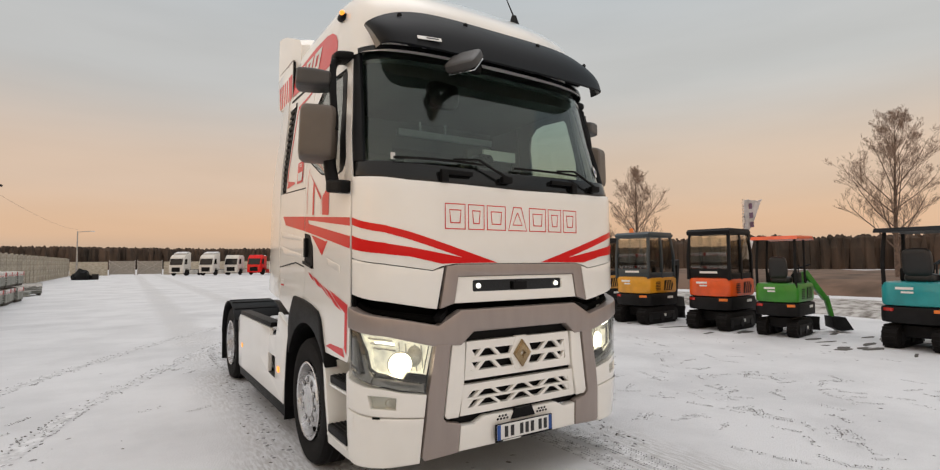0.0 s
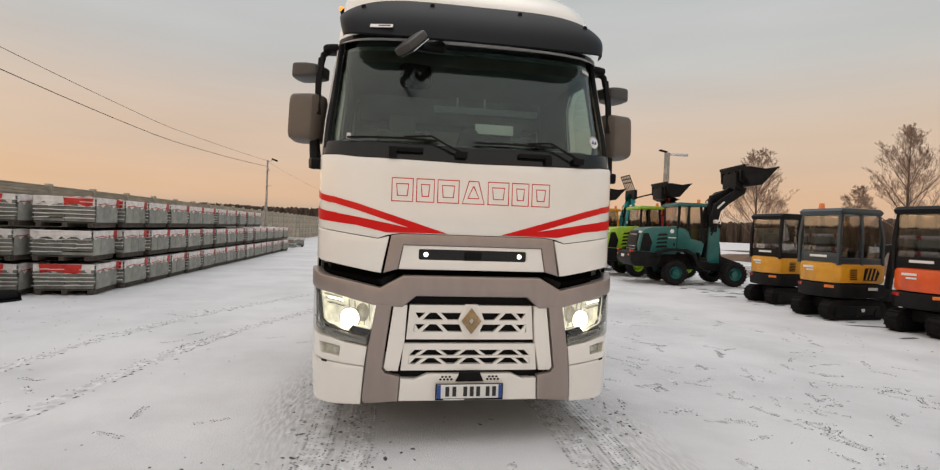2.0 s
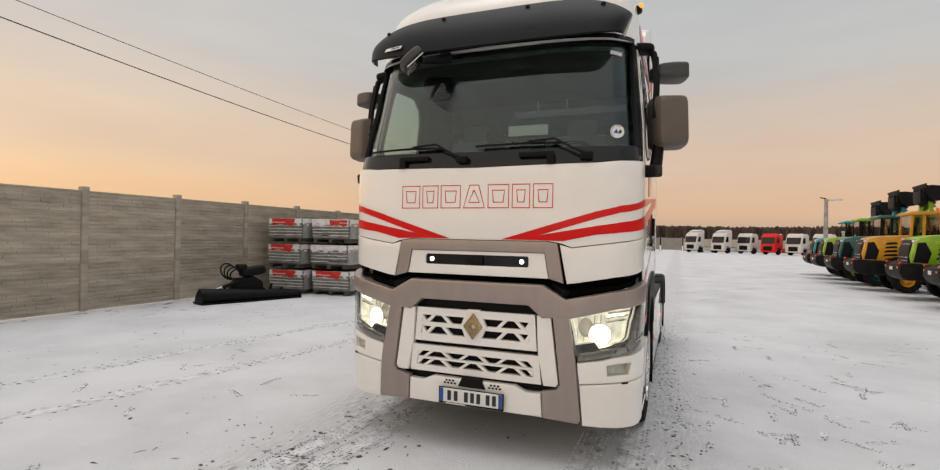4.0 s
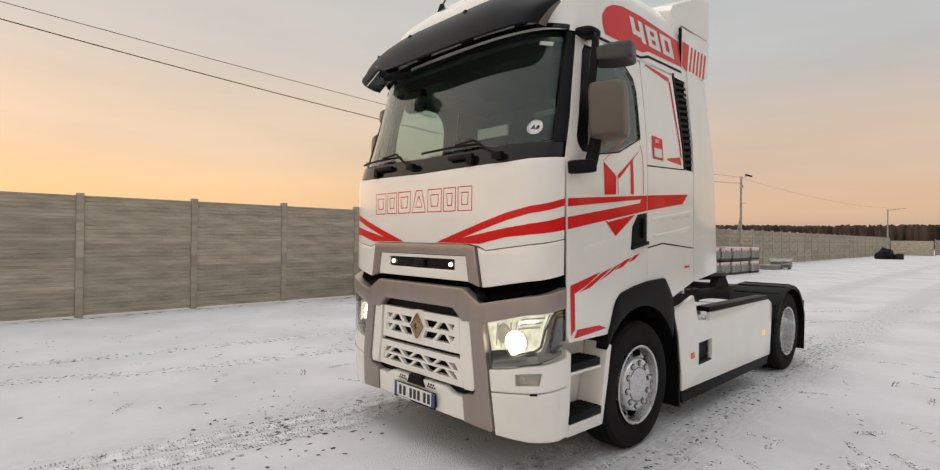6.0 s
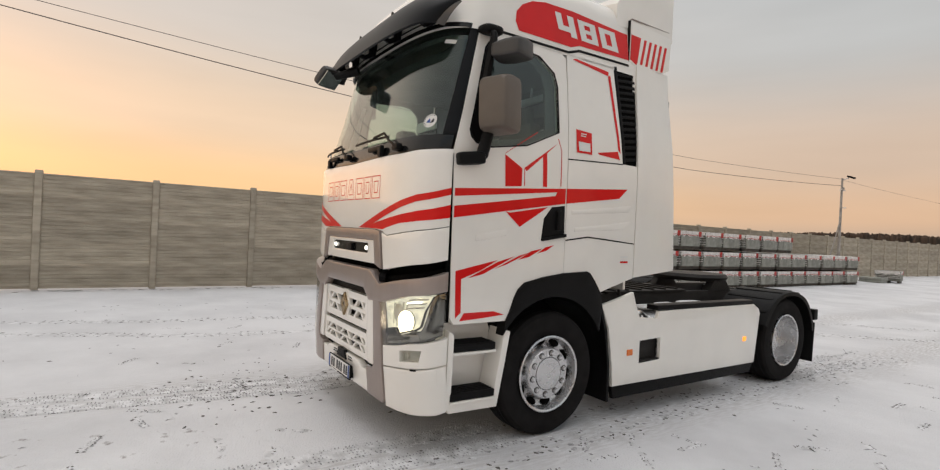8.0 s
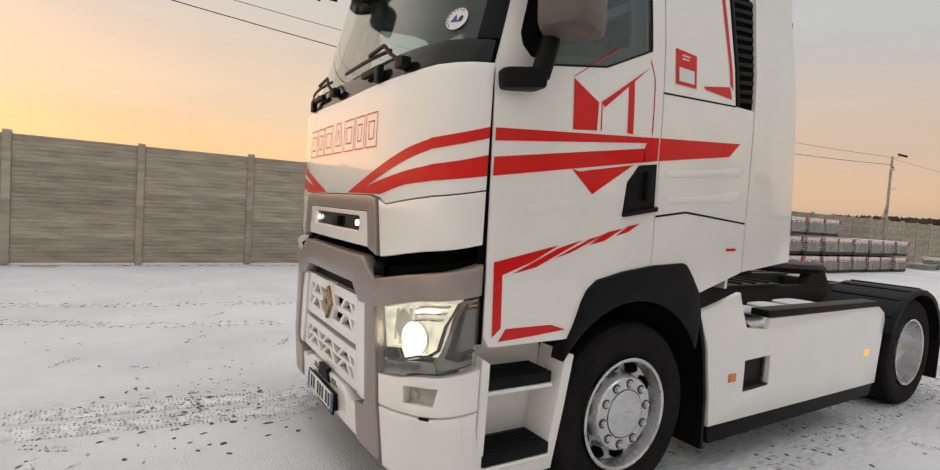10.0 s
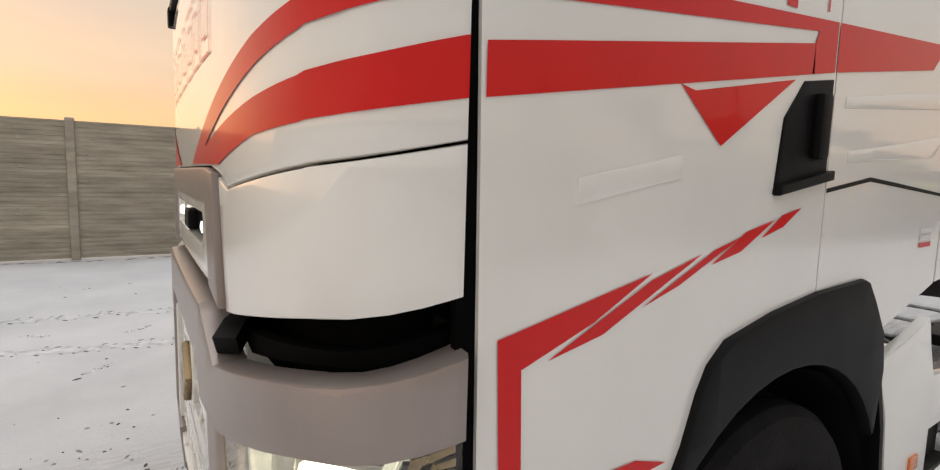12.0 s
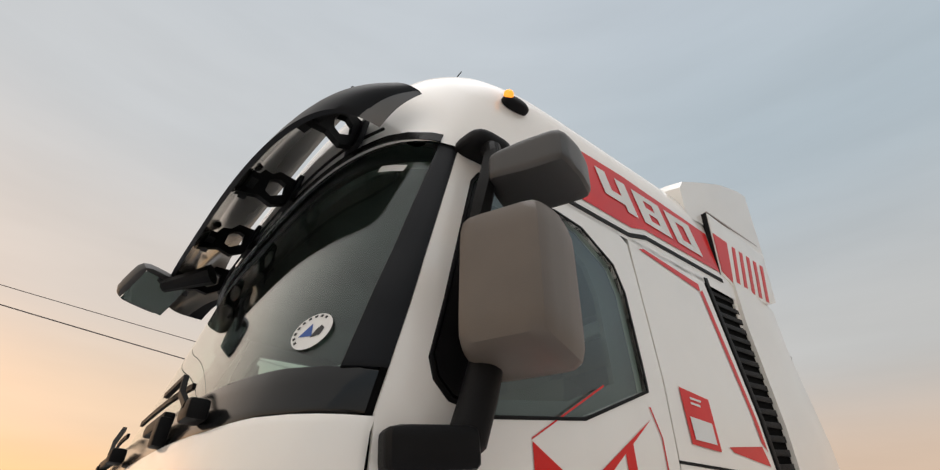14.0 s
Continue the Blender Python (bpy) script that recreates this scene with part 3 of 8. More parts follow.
for s in (1, -1):
    m_ = (lambda p: p) if s > 0 else flip
    part("grille_cheek", PN(m_([(0.492, 1.062), (0.595, 1.062), (0.655, 0.585), (0.635, 0.56), (0.548, 0.56), (0.505, 0.79)]), FR, 0.018, 0.05, 0.05, 0.008), WHITE, truck, "white grille cheek")
    part("front_column", PN(m_([(0.608, 1.072), (0.722, 1.072), (0.775, 0.745), (0.81, 0.335), (0.79, 0.31), (0.545, 0.325), (0.535, 0.52), (0.645, 0.545), (0.668, 0.58)]), FR, 0.028, 0.06, 0.05, 0.01), GREY, truck, "grey-brown satin bumper column")
    part("bumper_corner", PN(m_([(0.80, 0.59), (1.06, 0.618), (GAP + 0.018, 0.66), (GAP + 0.018, 0.325), (1.16, 0.302), (1.05, 0.294), (0.82, 0.297)]), FR, 0.02, 0.06, 0.04, 0.014), WHITE, truck, "white lower bumper corner")
    fog_hole = [(0.985, 0.662), (1.085, 0.678), (1.095, 0.762), (0.98, 0.738)]
    part("fog_lamp_panel", PN(m_([(0.783, 0.742), (0.80, 0.597), (1.06, 0.625), (GAP + 0.018, 0.667), (GAP + 0.018, 0.855), (1.09, 0.81), (0.95, 0.77)]), FR, 0.018, 0.05, 0.04, 0.006, m_(fog_hole)), WHITE, truck, "white bumper panel round the fog lamp")
    part("tow_plug", PN(m_([(1.06, 0.612), (1.08, 0.615), (1.08, 0.628), (1.06, 0.625)]), FR, 0.0205, 0.004, 0.05), BLACK, truck)
    part("bumper_hatch", PN(m_([(1.164, 0.642), (GAP + 0.012, 0.65), (GAP + 0.012, 0.52), (1.166, 0.522)]), FR, 0.0225, 0.003, 0.03, 0.001), WHITE, truck, "white bumper hatch")
    fog = part("fog_lamp", PN(m_(fog_hole), FR, 0.004, 0.02, 0.03, 0.003), CLEAR, truck, "clear unlit fog lamp")
    part("reflector", PN(m_(fog_hole), FR, -0.03, 0.01, 0.03), REFLECTOR, fog)
    part("bulb", disc(bmesh.new(), FR(s * 1.02, 0.705, -0.018), 0.022, "y", 0.02), REFLECTOR, fog)
    # headlamp: smoked body, bright bowl with a high-beam dish, lamp rows and a lit projector, bronze blinker band, clear cover
    BOWL_RIM = [(0.745, 1.05), (0.81, 1.07), (1.0, 1.112), (1.137, 1.142), (1.103, 1.04), (1.088, 0.93), (1.07, 0.90), (0.973, 0.862), (0.937, 0.855), (0.905, 0.897), (0.785, 0.872)]
    wider = lambda k: [(0.94 + (a - 0.94) * k, 0.98 + (b - 0.98) * k) for a, b in BOWL_RIM]
    hl = part("headlamp", PN(m_([(0.735, 1.055), (1.0, 1.128), (GAP, 1.18), (GAP, 0.862), (1.09, 0.818), (0.95, 0.778), (0.785, 0.748)]), FR, -0.035, 0.02, 0.05, 0, m_(BOWL_RIM)), LENS_DARK, truck, "lit headlamp with a smoked outer body")
    bowl = part("bowl", PN(m_(wider(1.12)), FR, -0.085, 0.012, 0.04), BOWL, hl, "bright lit reflector bowl")
    part("bowl_wall", PN(m_(wider(1.1)), FR, -0.03, 0.055, 0.05, 0, m_(wider(1.0))), BOWL, bowl, "bright bowl wall")
    dish = bmesh.new()
    c = FR(s * 0.84, 0.985, -0.075)
    dm = Matrix.Translation(c) @ Matrix.Rotation(s * 0.3, 4, "Z")
    bmesh.ops.create_uvsphere(dish, u_segments=18, v_segments=10, radius=0.062, matrix=dm @ Matrix.Diagonal((0.85, 0.22, 1.15, 1)))
    part("high_beam_dish", dish, REFLECTOR, bowl, "mirror-bright high-beam dish")
    for i in range(4):   # upright ridges of the reflector
        w0 = 0.772 + 0.047 * i + (0.02 if i > 1 else 0)
        part("ridge", PN(m_([(w0, 0.90 if i > 2 else 0.885), (w0 + 0.006, 0.90 if i > 2 else 0.885), (w0 + 0.022, 1.052 + 0.01 * i), (w0 + 0.014, 1.052 + 0.01 * i)]), FR, -0.066, 0.014, 0.05, 0.002), REFLECTOR, bowl)
    for i in range(3):   # rows of small lamps towards the outer corner
        z0 = 1.028 + 0.032 * i
        row = part("lamp_row", PN(m_([(0.975 + 0.012 * i, z0), (1.085 + 0.012 * i, z0 + 0.022), (1.088 + 0.012 * i, z0 + 0.032), (0.978 + 0.012 * i, z0 + 0.011)]), FR, -0.036, 0.03, 0.03, 0.002), REFLECTOR, bowl, "clear lamp row")
        for k in range(4 if i < 2 else 0):
            w0 = 0.985 + 0.024 * k + 0.012 * i
            part("lamp_cell", PN(m_([(w0, z0 + 0.004 + 0.005 * k), (w0 + 0.014, z0 + 0.006 + 0.005 * k), (w0 + 0.015, z0 + 0.011 + 0.005 * k), (w0 + 0.001, z0 + 0.009 + 0.005 * k)]), FR, -0.033, 0.006, 0.05), LENS_DARK, row)
    g = bmesh.new()
    c = FR(s * 0.942, 0.938, -0.075)
    m4 = Matrix.Translation(c) @ Matrix.Rotation(s * 0.35, 4, "Z")
    bmesh.ops.create_uvsphere(g, u_segments=20, v_segments=10, radius=0.078, matrix=m4 @ Matrix.Diagonal((1, 0.4, 0.95, 1)))
    part("projector", g, LAMP, hl, "lit projector lamp")
    g = lathe(bmesh.new(), [(0.072, 0.02), (0.076, -0.004), (0.084, -0.004), (0.086, 0.012)], "y", (0, 0, 0), 28)
    for v in g.verts:
        v.co = m4 @ v.co
    part("projector_ring", g, REFLECTOR, hl, "bright ring round the projector")
    part("day_lamp", PN(m_([(0.985, 1.068), (1.075, 1.086), (1.08, 1.10), (0.99, 1.083)]), FR, -0.03, 0.02, 0.04), LED, hl, "lit daytime lamp")
    part("black_corner", PN(m_([(0.782, 0.868), (0.90, 0.892), (0.932, 0.85), (0.81, 0.822), (0.782, 0.826)]), FR, -0.006, 0.012, 0.04), BLACK, hl, "black lower corner")
    part("bowl_lip", PN(m_([(0.81, 0.818), (0.935, 0.848), (0.975, 0.856), (1.072, 0.893), (1.094, 0.928), (1.109, 1.038), (1.143, 1.146), (1.136, 1.146), (1.100, 1.04), (1.085, 0.932), (1.066, 0.904), (0.972, 0.866), (0.933, 0.857)]), FR, 0.003, 0.014, 0.04, 0.002), LENS_DARK, hl, "dark lip round the bowl")
    part("blinker_band", PN(m_([(1.145, 1.152), (GAP - 0.006, 1.17), (GAP - 0.006, 1.155), (1.158, 1.14), (1.14, 1.075), (1.128, 1.02), (1.114, 1.02), (1.122, 1.075)]), FR, 0.0, 0.01, 0.03, 0.003), GOLD, hl, "bronze indicator band")
    part("blinker_foot", PN(m_([(1.172, 1.142), (GAP - 0.006, 1.148), (GAP - 0.006, 1.134), (1.168, 1.128)]), FR, 0.002, 0.01, 0.03, 0.002), GOLD, hl)
    part("body_band", PN(m_([(1.114, 1.016), (1.128, 1.016), (1.118, 0.95), (1.108, 0.90), (1.15, 0.885), (GAP - 0.01, 0.905), (GAP - 0.01, 0.878), (1.09, 0.838), (1.078, 0.875), (1.095, 0.92)]), FR, 0.0, 0.012, 0.03, 0.004), HAZE, hl, "grey inner body band")
    part("side_wedge", PN(m_([(1.162, 1.118), (1.198, 1.128), (1.198, 0.948), (1.142, 0.93), (1.14, 0.96)]), FR, 0.0, 0.012, 0.03, 0.005), HAZE, hl, "hazy grey side window")
    part("wedge_rim", PN(m_([(1.132, 0.922), (GAP - 0.006, 0.942), (GAP - 0.006, 0.932), (1.13, 0.908)]), FR, 0.004, 0.01, 0.03, 0.002), LENS_DARK, hl)
    part("wedge_rim", PN(m_([(1.132, 0.922), (1.158, 1.12), (1.164, 1.12), (1.14, 0.922)]), FR, 0.004, 0.01, 0.03, 0.002), LENS_DARK, hl)
    part("chin", PN(m_([(0.79, 0.752), (0.95, 0.782), (1.086, 0.822), (1.08, 0.868), (0.975, 0.846), (0.80, 0.808)]), FR, -0.008, 0.012, 0.04, 0.003), HAZE, hl, "grey chin strip")
    for i in range(7):
        w0, z0 = 0.815 + 0.034 * i, 0.778 + 0.0075 * i
        part("chin_rib", PN(m_([(w0, z0), (w0 + 0.024, z0 + 0.005), (w0 + 0.03, z0 + 0.025), (w0 + 0.006, z0 + 0.02)]), FR, -0.004, 0.01, 0.05, 0.001), LENS_DARK, hl)
    cover = part("cover", PN(m_([(0.74, 1.06), (1.0, 1.13), (GAP - 0.004, 1.18), (GAP - 0.004, 0.86), (1.09, 0.815), (0.95, 0.775), (0.787, 0.745)]), FR, 0.018, 0.004, 0.05), CLEAR, hl, "clear lamp cover")
    cover.visible_shadow = False

# bumper middle with the plate
part("bumper_centre", PN([(-0.54, 0.325), (0.54, 0.325), (0.53, 0.50), (0.42, 0.495), (0.33, 0.535), (-0.33, 0.535), (-0.42, 0.495), (-0.53, 0.50)], FR, 0.02, 0.06, 0.05, 0.012), WHITE, truck, "white bumper centre")
part("tow_cover", PN([(-0.11, 0.48), (0.11, 0.48), (0.075, 0.555), (-0.075, 0.555)], FR, 0.035, 0.03, 0.05, 0.005), BLACK, truck, "black tow-eye cover")
for s in (1, -1):
    g = bmesh.new()
    for i in range(4):
        for j in range(2):
            cx, cz = s * (0.14 + 0.028 * i + 0.014 * j), 0.495 + 0.02 * j
            if i < 3 or j == 0:
                panel(g, [(cx + 0.011 * math.cos(k * math.pi / 3), cz + 0.009 * math.sin(k * math.pi / 3)) for k in range(6)], FR, 0.0215, 0.002, 0.1)
    tagged(part("vent_mesh", g, BLACK, truck), kind="stuff")
plate = part("number_plate", B((0, -0.185, 0.405), (0.524, 0.012, 0.125), 0.004), BLACK, truck, "number plate in a black frame")
part("plate_face", B((0.0, -0.1925, 0.41), (0.505, 0.003, 0.105), 0.001), PAPER, plate, "white reflective plate face")
part("blue_band", B((-0.237, -0.1955, 0.41), (0.03, 0.002, 0.104)), BLUE, plate)
part("blue_band", B((0.238, -0.1955, 0.41), (0.028, 0.002, 0.104)), BLUE, plate)
for cx in (-0.172, -0.118, -0.034, 0.016, 0.066, 0.14, 0.19):
    part("character_bar", B((cx, -0.1955, 0.41), (0.03, 0.002, 0.075)), INK, plate)
part("frame_print", B((-0.12, -0.1925, 0.3485), (0.16, 0.002, 0.008)), PAPER, plate)
part("plate_holder", B((0, -0.165, 0.405), (0.48, 0.05, 0.1), 0.004), BLACK, plate)

# windscreen, its black band, pillars, blinds
band = part("windscreen_band", PN([(-GAP, 2.20), (-0.9, 2.17), (0, 2.155), (0.9, 2.17), (GAP, 2.20), (GAP, 2.30), (0.95, 2.292), (0, 2.278), (-0.95, 2.292), (-GAP, 2.30)], FR, -0.012, 0.03, 0.05, 0.006), GLOSSY, truck, "black panel under the windscreen")
glass_poly = [(-1.115, 2.285), (0, 2.265), (1.115, 2.285), (1.165, 3.12), (0.98, 3.16), (0, 3.18), (-0.98, 3.16), (-1.165, 3.12)]


def WS(w, z, off):
    """The windscreen lies deeper towards its sides."""
    return FR(w, z, off - 0.012 - 0.028 * (abs(w) / 1.1) ** 4)



ws = part("windscreen", PN(glass_poly, WS, -0.012, 0.006, 0.06), WIND, truck, "tinted windscreen")
ws.visible_shadow = False
for s in (1, -1):
    m_ = (lambda p: p) if s > 0 else flip
    part("windscreen_pillar", PN(m_([(1.118, 2.295), (GAP, 2.305), (GAP - 0.004, 3.20), (1.105, 3.215), (1.11, 3.0)]), FR, -0.008, 0.03, 0.04, 0.006), SATIN, truck, "black windscreen pillar")
part("windscreen_header", PN([(-1.11, 3.12), (-0.95, 3.138), (0, 3.15), (0.95, 3.138), (1.11, 3.12), (1.11, 3.157), (0.95, 3.173), (0.5, 3.182), (-0.5, 3.182), (-0.95, 3.173), (-1.11, 3.157)], FR, 0.004, 0.02, 0.06), GLOSSY, truck, "black windscreen header")
part("sun_blind", PN([(-0.98, 3.08), (-0.98, 3.01), (-0.9, 2.97), (0, 2.95), (0.9, 2.97), (0.98, 3.01), (0.98, 3.08)], FR, -0.085, 0.012, 0.07), MIRROR_CAP, truck, "dark folded sun blind inside the glass")
part("hood_stripe", B(FR(-0.98, 2.33, -0.012), (0.03, 0.01, 0.045)), PAPER, truck, "small white windscreen sticker")
o_ = WS(1.03, 2.405, -0.009)
u_, v_ = (WS(1.04, 2.405, -0.009) - WS(1.02, 2.405, -0.009)).normalized(), (WS(1.03, 2.43, -0.009) - WS(1.03, 2.38, -0.009)).normalized()
n_ = u_.cross(v_)


def sticker(pts, lift):
    """A thin disc or mark on the glass, outward by lift."""
    bm = bmesh.new()
    a_, b_ = [verts(bm, [o_ + u_ * p + v_ * q + n_ * h for p, q in pts]) for h in (lift, lift + 0.0006)]
    bm.faces.new(a_[::-1]), bm.faces.new(b_)
    for k in range(len(pts)):
        q = (k + 1) % len(pts)
        bm.faces.new((a_[k], a_[q], b_[q], b_[k]))
    return bm


stk = part("round_sticker", sticker([(0.054 * math.cos(k * math.pi / 14), 0.054 * math.sin(k * math.pi / 14)) for k in range(28)], 0.001), PAPER, truck, "round white sticker with a blue mark")
part("sticker_mark", sticker([(-0.03, -0.016), (0.008, -0.016), (-0.008, 0.022)], 0.0025), BLUE, stk, "small blue triangle")
part("sticker_mark", sticker([(0.006, -0.02), (0.03, -0.014), (0.034, 0.006), (0.022, 0.016), (0.012, 0.002)], 0.0025), INK, stk, "dark sketched mark")
for k in range(9):
    a = radians(60 + 21 * k)
    c_, s_ = math.cos(a), math.sin(a)
    part("print_bar", sticker([(0.042 * c_ - 0.004 * s_, 0.042 * s_ + 0.004 * c_), (0.042 * c_ + 0.004 * s_, 0.042 * s_ - 0.004 * c_), (0.049 * c_ + 0.004 * s_, 0.049 * s_ - 0.004 * c_), (0.049 * c_ - 0.004 * s_, 0.049 * s_ + 0.004 * c_)], 0.0025), INK, stk)
part("glass_tag", PN([(0.95, 3.02), (1.04, 3.005), (1.045, 3.035), (0.955, 3.05)], WS, -0.006, 0, 0.05), PAPER, truck, "pale toll tag")

# wipers
for cx, tip in ((-0.12, -0.98), (0.82, -0.02)):
    base = FR(cx, 2.215, 0.02)
    wiper = part("wiper", B(base, (0.09, 0.05, 0.05), 0.012), BLACK, truck, "black windscreen wiper")
    elbow = FR(cx - 0.23, 2.345, 0.035)
    part("arm", sweep_box(bmesh.new(), [base + Vector((0, -0.02, 0.01)), FR(cx - 0.1, 2.272, 0.045), elbow, FR(tip + 0.42, 2.33, 0.03)], 0.014, 0.014), BLACK, wiper)
    part("blade", sweep_box(bmesh.new(), [FR(tip + (cx - 0.18 - tip) * k / 8, 2.315 + 0.006 * math.sin(math.pi * k / 8), 0.012) for k in range(9)], 0.010, 0.016), BLACK, wiper)
    hinge = part("step_bracket", B(FR(cx - 0.42 if cx < 0 else cx - 0.36, 2.235, 0.012), (0.26, 0.03, 0.035), 0.008), BLACK, truck, "black folding foot bracket")
    part("bracket_leg", B(FR(cx - 0.52 if cx < 0 else cx - 0.25, 2.20, 0.012), (0.055, 0.035, 0.075), 0.008), BLACK, hinge)

# roof shell
def roof_ring(z, off=0.0, back=2.08):
    yf, w = prof(z)
    d = DEPTH + 0.25 * max(0, z - 3.1)
    pts = [(w, back), (w, 1.7), (w, 1.35)]
    for k in range(0, 33):
        t = radians(90 - 180 * k / 32)
        sx, cy = abs(math.sin(t)) ** (2 / 3.4), abs(math.cos(t)) ** (2 / 3.4)
        pts.append((w * sx * (1 if t > 0 else -1), yf + d - d * cy))
    pts += [(-w, 1.35), (-w, 1.7), (-w, back)]
    return [Vector((x, y, z)) for x, y in pts]


g = bmesh.new()
levels = (3.12, 3.16, 3.22, 3.28, 3.34, 3.40, 3.45, 3.50, 3.55, 3.60, 3.65, 3.70, 3.74)
rings = [verts(g, roof_ring(z)) for z in levels]
for zz, yf, w in ((3.768, 0.68, 0.92), (3.787, 0.84, 0.85), (3.80, 1.0, 0.74), (3.81, 1.2, 0.5)):
    pts = []
    for k in range(-3, 36):
        if k < 0 or k > 32:
            i = k + 3 if k < 0 else 35 - k
            pts.append((w * (1 if k < 0 else -1), (2.08, 1.85, 1.72)[i if k < 0 else i]))
        else:
            t = radians(90 - 180 * k / 32)
            sx, cy = abs(math.sin(t)) ** (2 / 3.4), abs(math.cos(t)) ** (2 / 3.4)
            pts.append((w * sx * (1 if t > 0 else -1), yf + 0.62 - 0.62 * cy))
    rings.append(verts(g, [Vector((x, y, zz)) for x, y in pts]))
for p, q in zip(rings, rings[1:]):
    for i in range(len(p) - 1):
        g.faces.new((p[i], p[i + 1], q[i + 1], q[i]))
last = rings[-1]
for i in range(len(last) // 2):
    j = len(last) - 1 - i
    if j - 1 > i + 1:
        g.faces.new((last[i], last[i + 1], last[j - 1], last[j]))
    elif j - 1 == i + 1:
        g.faces.new((last[i], last[i + 1], last[j]))
for v in g.verts:   # crowned towards the middle
    u, w = min(1, max(0, (v.co.y - 0.2) / 0.45)), min(1, max(0, (1.9 - v.co.y) / 0.4))
    v.co.z += 0.13 * max(0, 1 - abs(v.co.x / 0.98) ** 3) * u * u * (3 - 2 * u) * w * min(1, max(0, (v.co.z - 3.45) / 0.15))
roof = part("roof", g, WHITE, truck, "white cab roof", angle=40)
part("roof_hatch", B((-0.15, 1.45, 3.935), (0.7, 0.5, 0.05), 0.02), WHITE, roof)
# a pale lining given dark trim, so the unlit ceiling's shade is painted
part("ceiling_lining", P([(p.x * 0.945, p.y + 0.05 * (p.y < 1)) for p in roof_ring(3.1)], "z", 3.06, 3.09), TRIM_IN, truck, "headliner with the cab's shade in its dark colour")

# visor on brackets
def visor_pt(w, v):
    """A bowed blade that stands off the roof's brow and wraps back to it at both ends."""
    a = min(1.0, abs(w) / 0.965)
    turn_ = 1 - (1 - a ** 3.4) ** (1 / 3.4)
    sg = 1 if w >= 0 else -1
    low = Vector((sg * 1.045 * a, -0.185 + 0.27 * turn_, 3.073 + 0.035 * a ** 6))
    top = Vector((sg * 1.09 * a, 0.075 + 0.12 * turn_, 3.445 - 0.145 * a ** 5))
    p = low.lerp(top, v)
    bulge = 0.035 * math.sin(math.pi * v) * (1 - 0.7 * turn_)
    return p + Vector((sg * 0.5 * turn_ * bulge, -bulge, bulge * 0.6))


g = bmesh.new()
ws_ = [0.965 * math.copysign(abs(math.sin(radians(t))) ** (2 / 3.4), t) for t in np.linspace(-90, 90, 61)]
vs_ = np.linspace(0, 1, 11)
for th in (0.0, 0.016):
    rows = [verts(g, [visor_pt(w, v) + Vector((0, th, -th * 0.5)) for w in ws_]) for v in vs_]
    for p, q in zip(rows, rows[1:]):
        for i in range(len(ws_) - 1):
            g.faces.new((p[i], p[i + 1], q[i + 1], q[i])).material_index = int(th > 0)
bmesh.ops.bridge_loops(g, edges=[e for e in g.edges if e.is_boundary])
visor = part("sun_visor", g, SATIN, truck, "dark tinted roof visor on black brackets", angle=45)
visor.data.materials.append(VISOR)
lean = Matrix.Rotation(-0.22, 4, "Z") @ Matrix.Rotation(-0.6, 4, "X")
part("visor_label", B(visor_pt(-0.69, 0.16) + Vector((0, -0.007, 0.003)), (0.17, 0.004, 0.035), 0, lean), PAPER, visor, "white label")
part("label_print", B(visor_pt(-0.67, 0.16) + Vector((0, -0.0105, 0.005)), (0.09, 0.003, 0.012), 0, lean), INK, visor)
for w in (-0.80, -0.33, 0.30, 0.80):
    part("visor_bolt", disc(bmesh.new(), visor_pt(w, 0.80) + Vector((0, -0.006, 0.004)), 0.018, "y", 0.008, 12), BLACK, visor)
for w in (-0.74, -0.22, 0.30, 0.80):
    # a waisted plate with a six-sided opening, its foot on a rail over the glass
    a, b2 = visor_pt(w, 0.14) + Vector((0, 0.022, 0)), visor_pt(w, 0.52) + Vector((0, 0.022, -0.01))
    c, d = FR(w, 3.19, 0.002), FR(w, 3.31, 0.002)
    wide = (a - c).normalized()
    hub = c.lerp(d, 0.5) + wide * 0.085
    out = [d, hub + Vector((0, 0, 0.085)), hub.lerp(b2, 0.45) + Vector((0, 0, 0.03)), b2, a, hub.lerp(a, 0.4) - Vector((0, 0, 0.03)), hub - Vector((0, 0, 0.085)), c]
    ang = lambda p: math.atan2((p - hub).z, (p - hub).dot(wide))
    out = sorted(out, key=ang)
    hole = [hub + 0.046 * (math.cos(ang(p)) * wide + math.sin(ang(p)) * Vector((0, 0, 1))) for p in out]
    g = bmesh.new()
    vo = [[g.verts.new(p + Vector((t, 0, 0))) for p in out] for t in (-0.014, 0.014)]
    vi = [[g.verts.new(p + Vector((t, 0, 0))) for p in hole] for t in (-0.014, 0.014)]
    for k in range(8):
        q = (k + 1) % 8
        for t in (0, 1):
            g.faces.new((vo[t][k], vo[t][q], vi[t][q], vi[t][k]))
        g.faces.new((vo[0][k], vo[0][q], vo[1][q], vo[1][k]))
        g.faces.new((vi[0][k], vi[0][q], vi[1][q], vi[1][k]))
    br = part("visor_bracket", g, BLACK, visor, "black bracket plate with an opening")
    part("bracket_foot", B(c.lerp(d, 0.5) + Vector((0, -0.006, 0)), (0.11, 0.022, 0.15), 0.008, Matrix.Rotation(-0.12, 4, "X")), BLACK, br)
    part("visor_pad", sweep_box(bmesh.new(), [visor_pt(w + 0.04 * k, 0.30) + Vector((0, 0.034, -0.016)) for k in (-2, -1, 0, 1, 2)], 0.03, 0.03), BLACK, br)
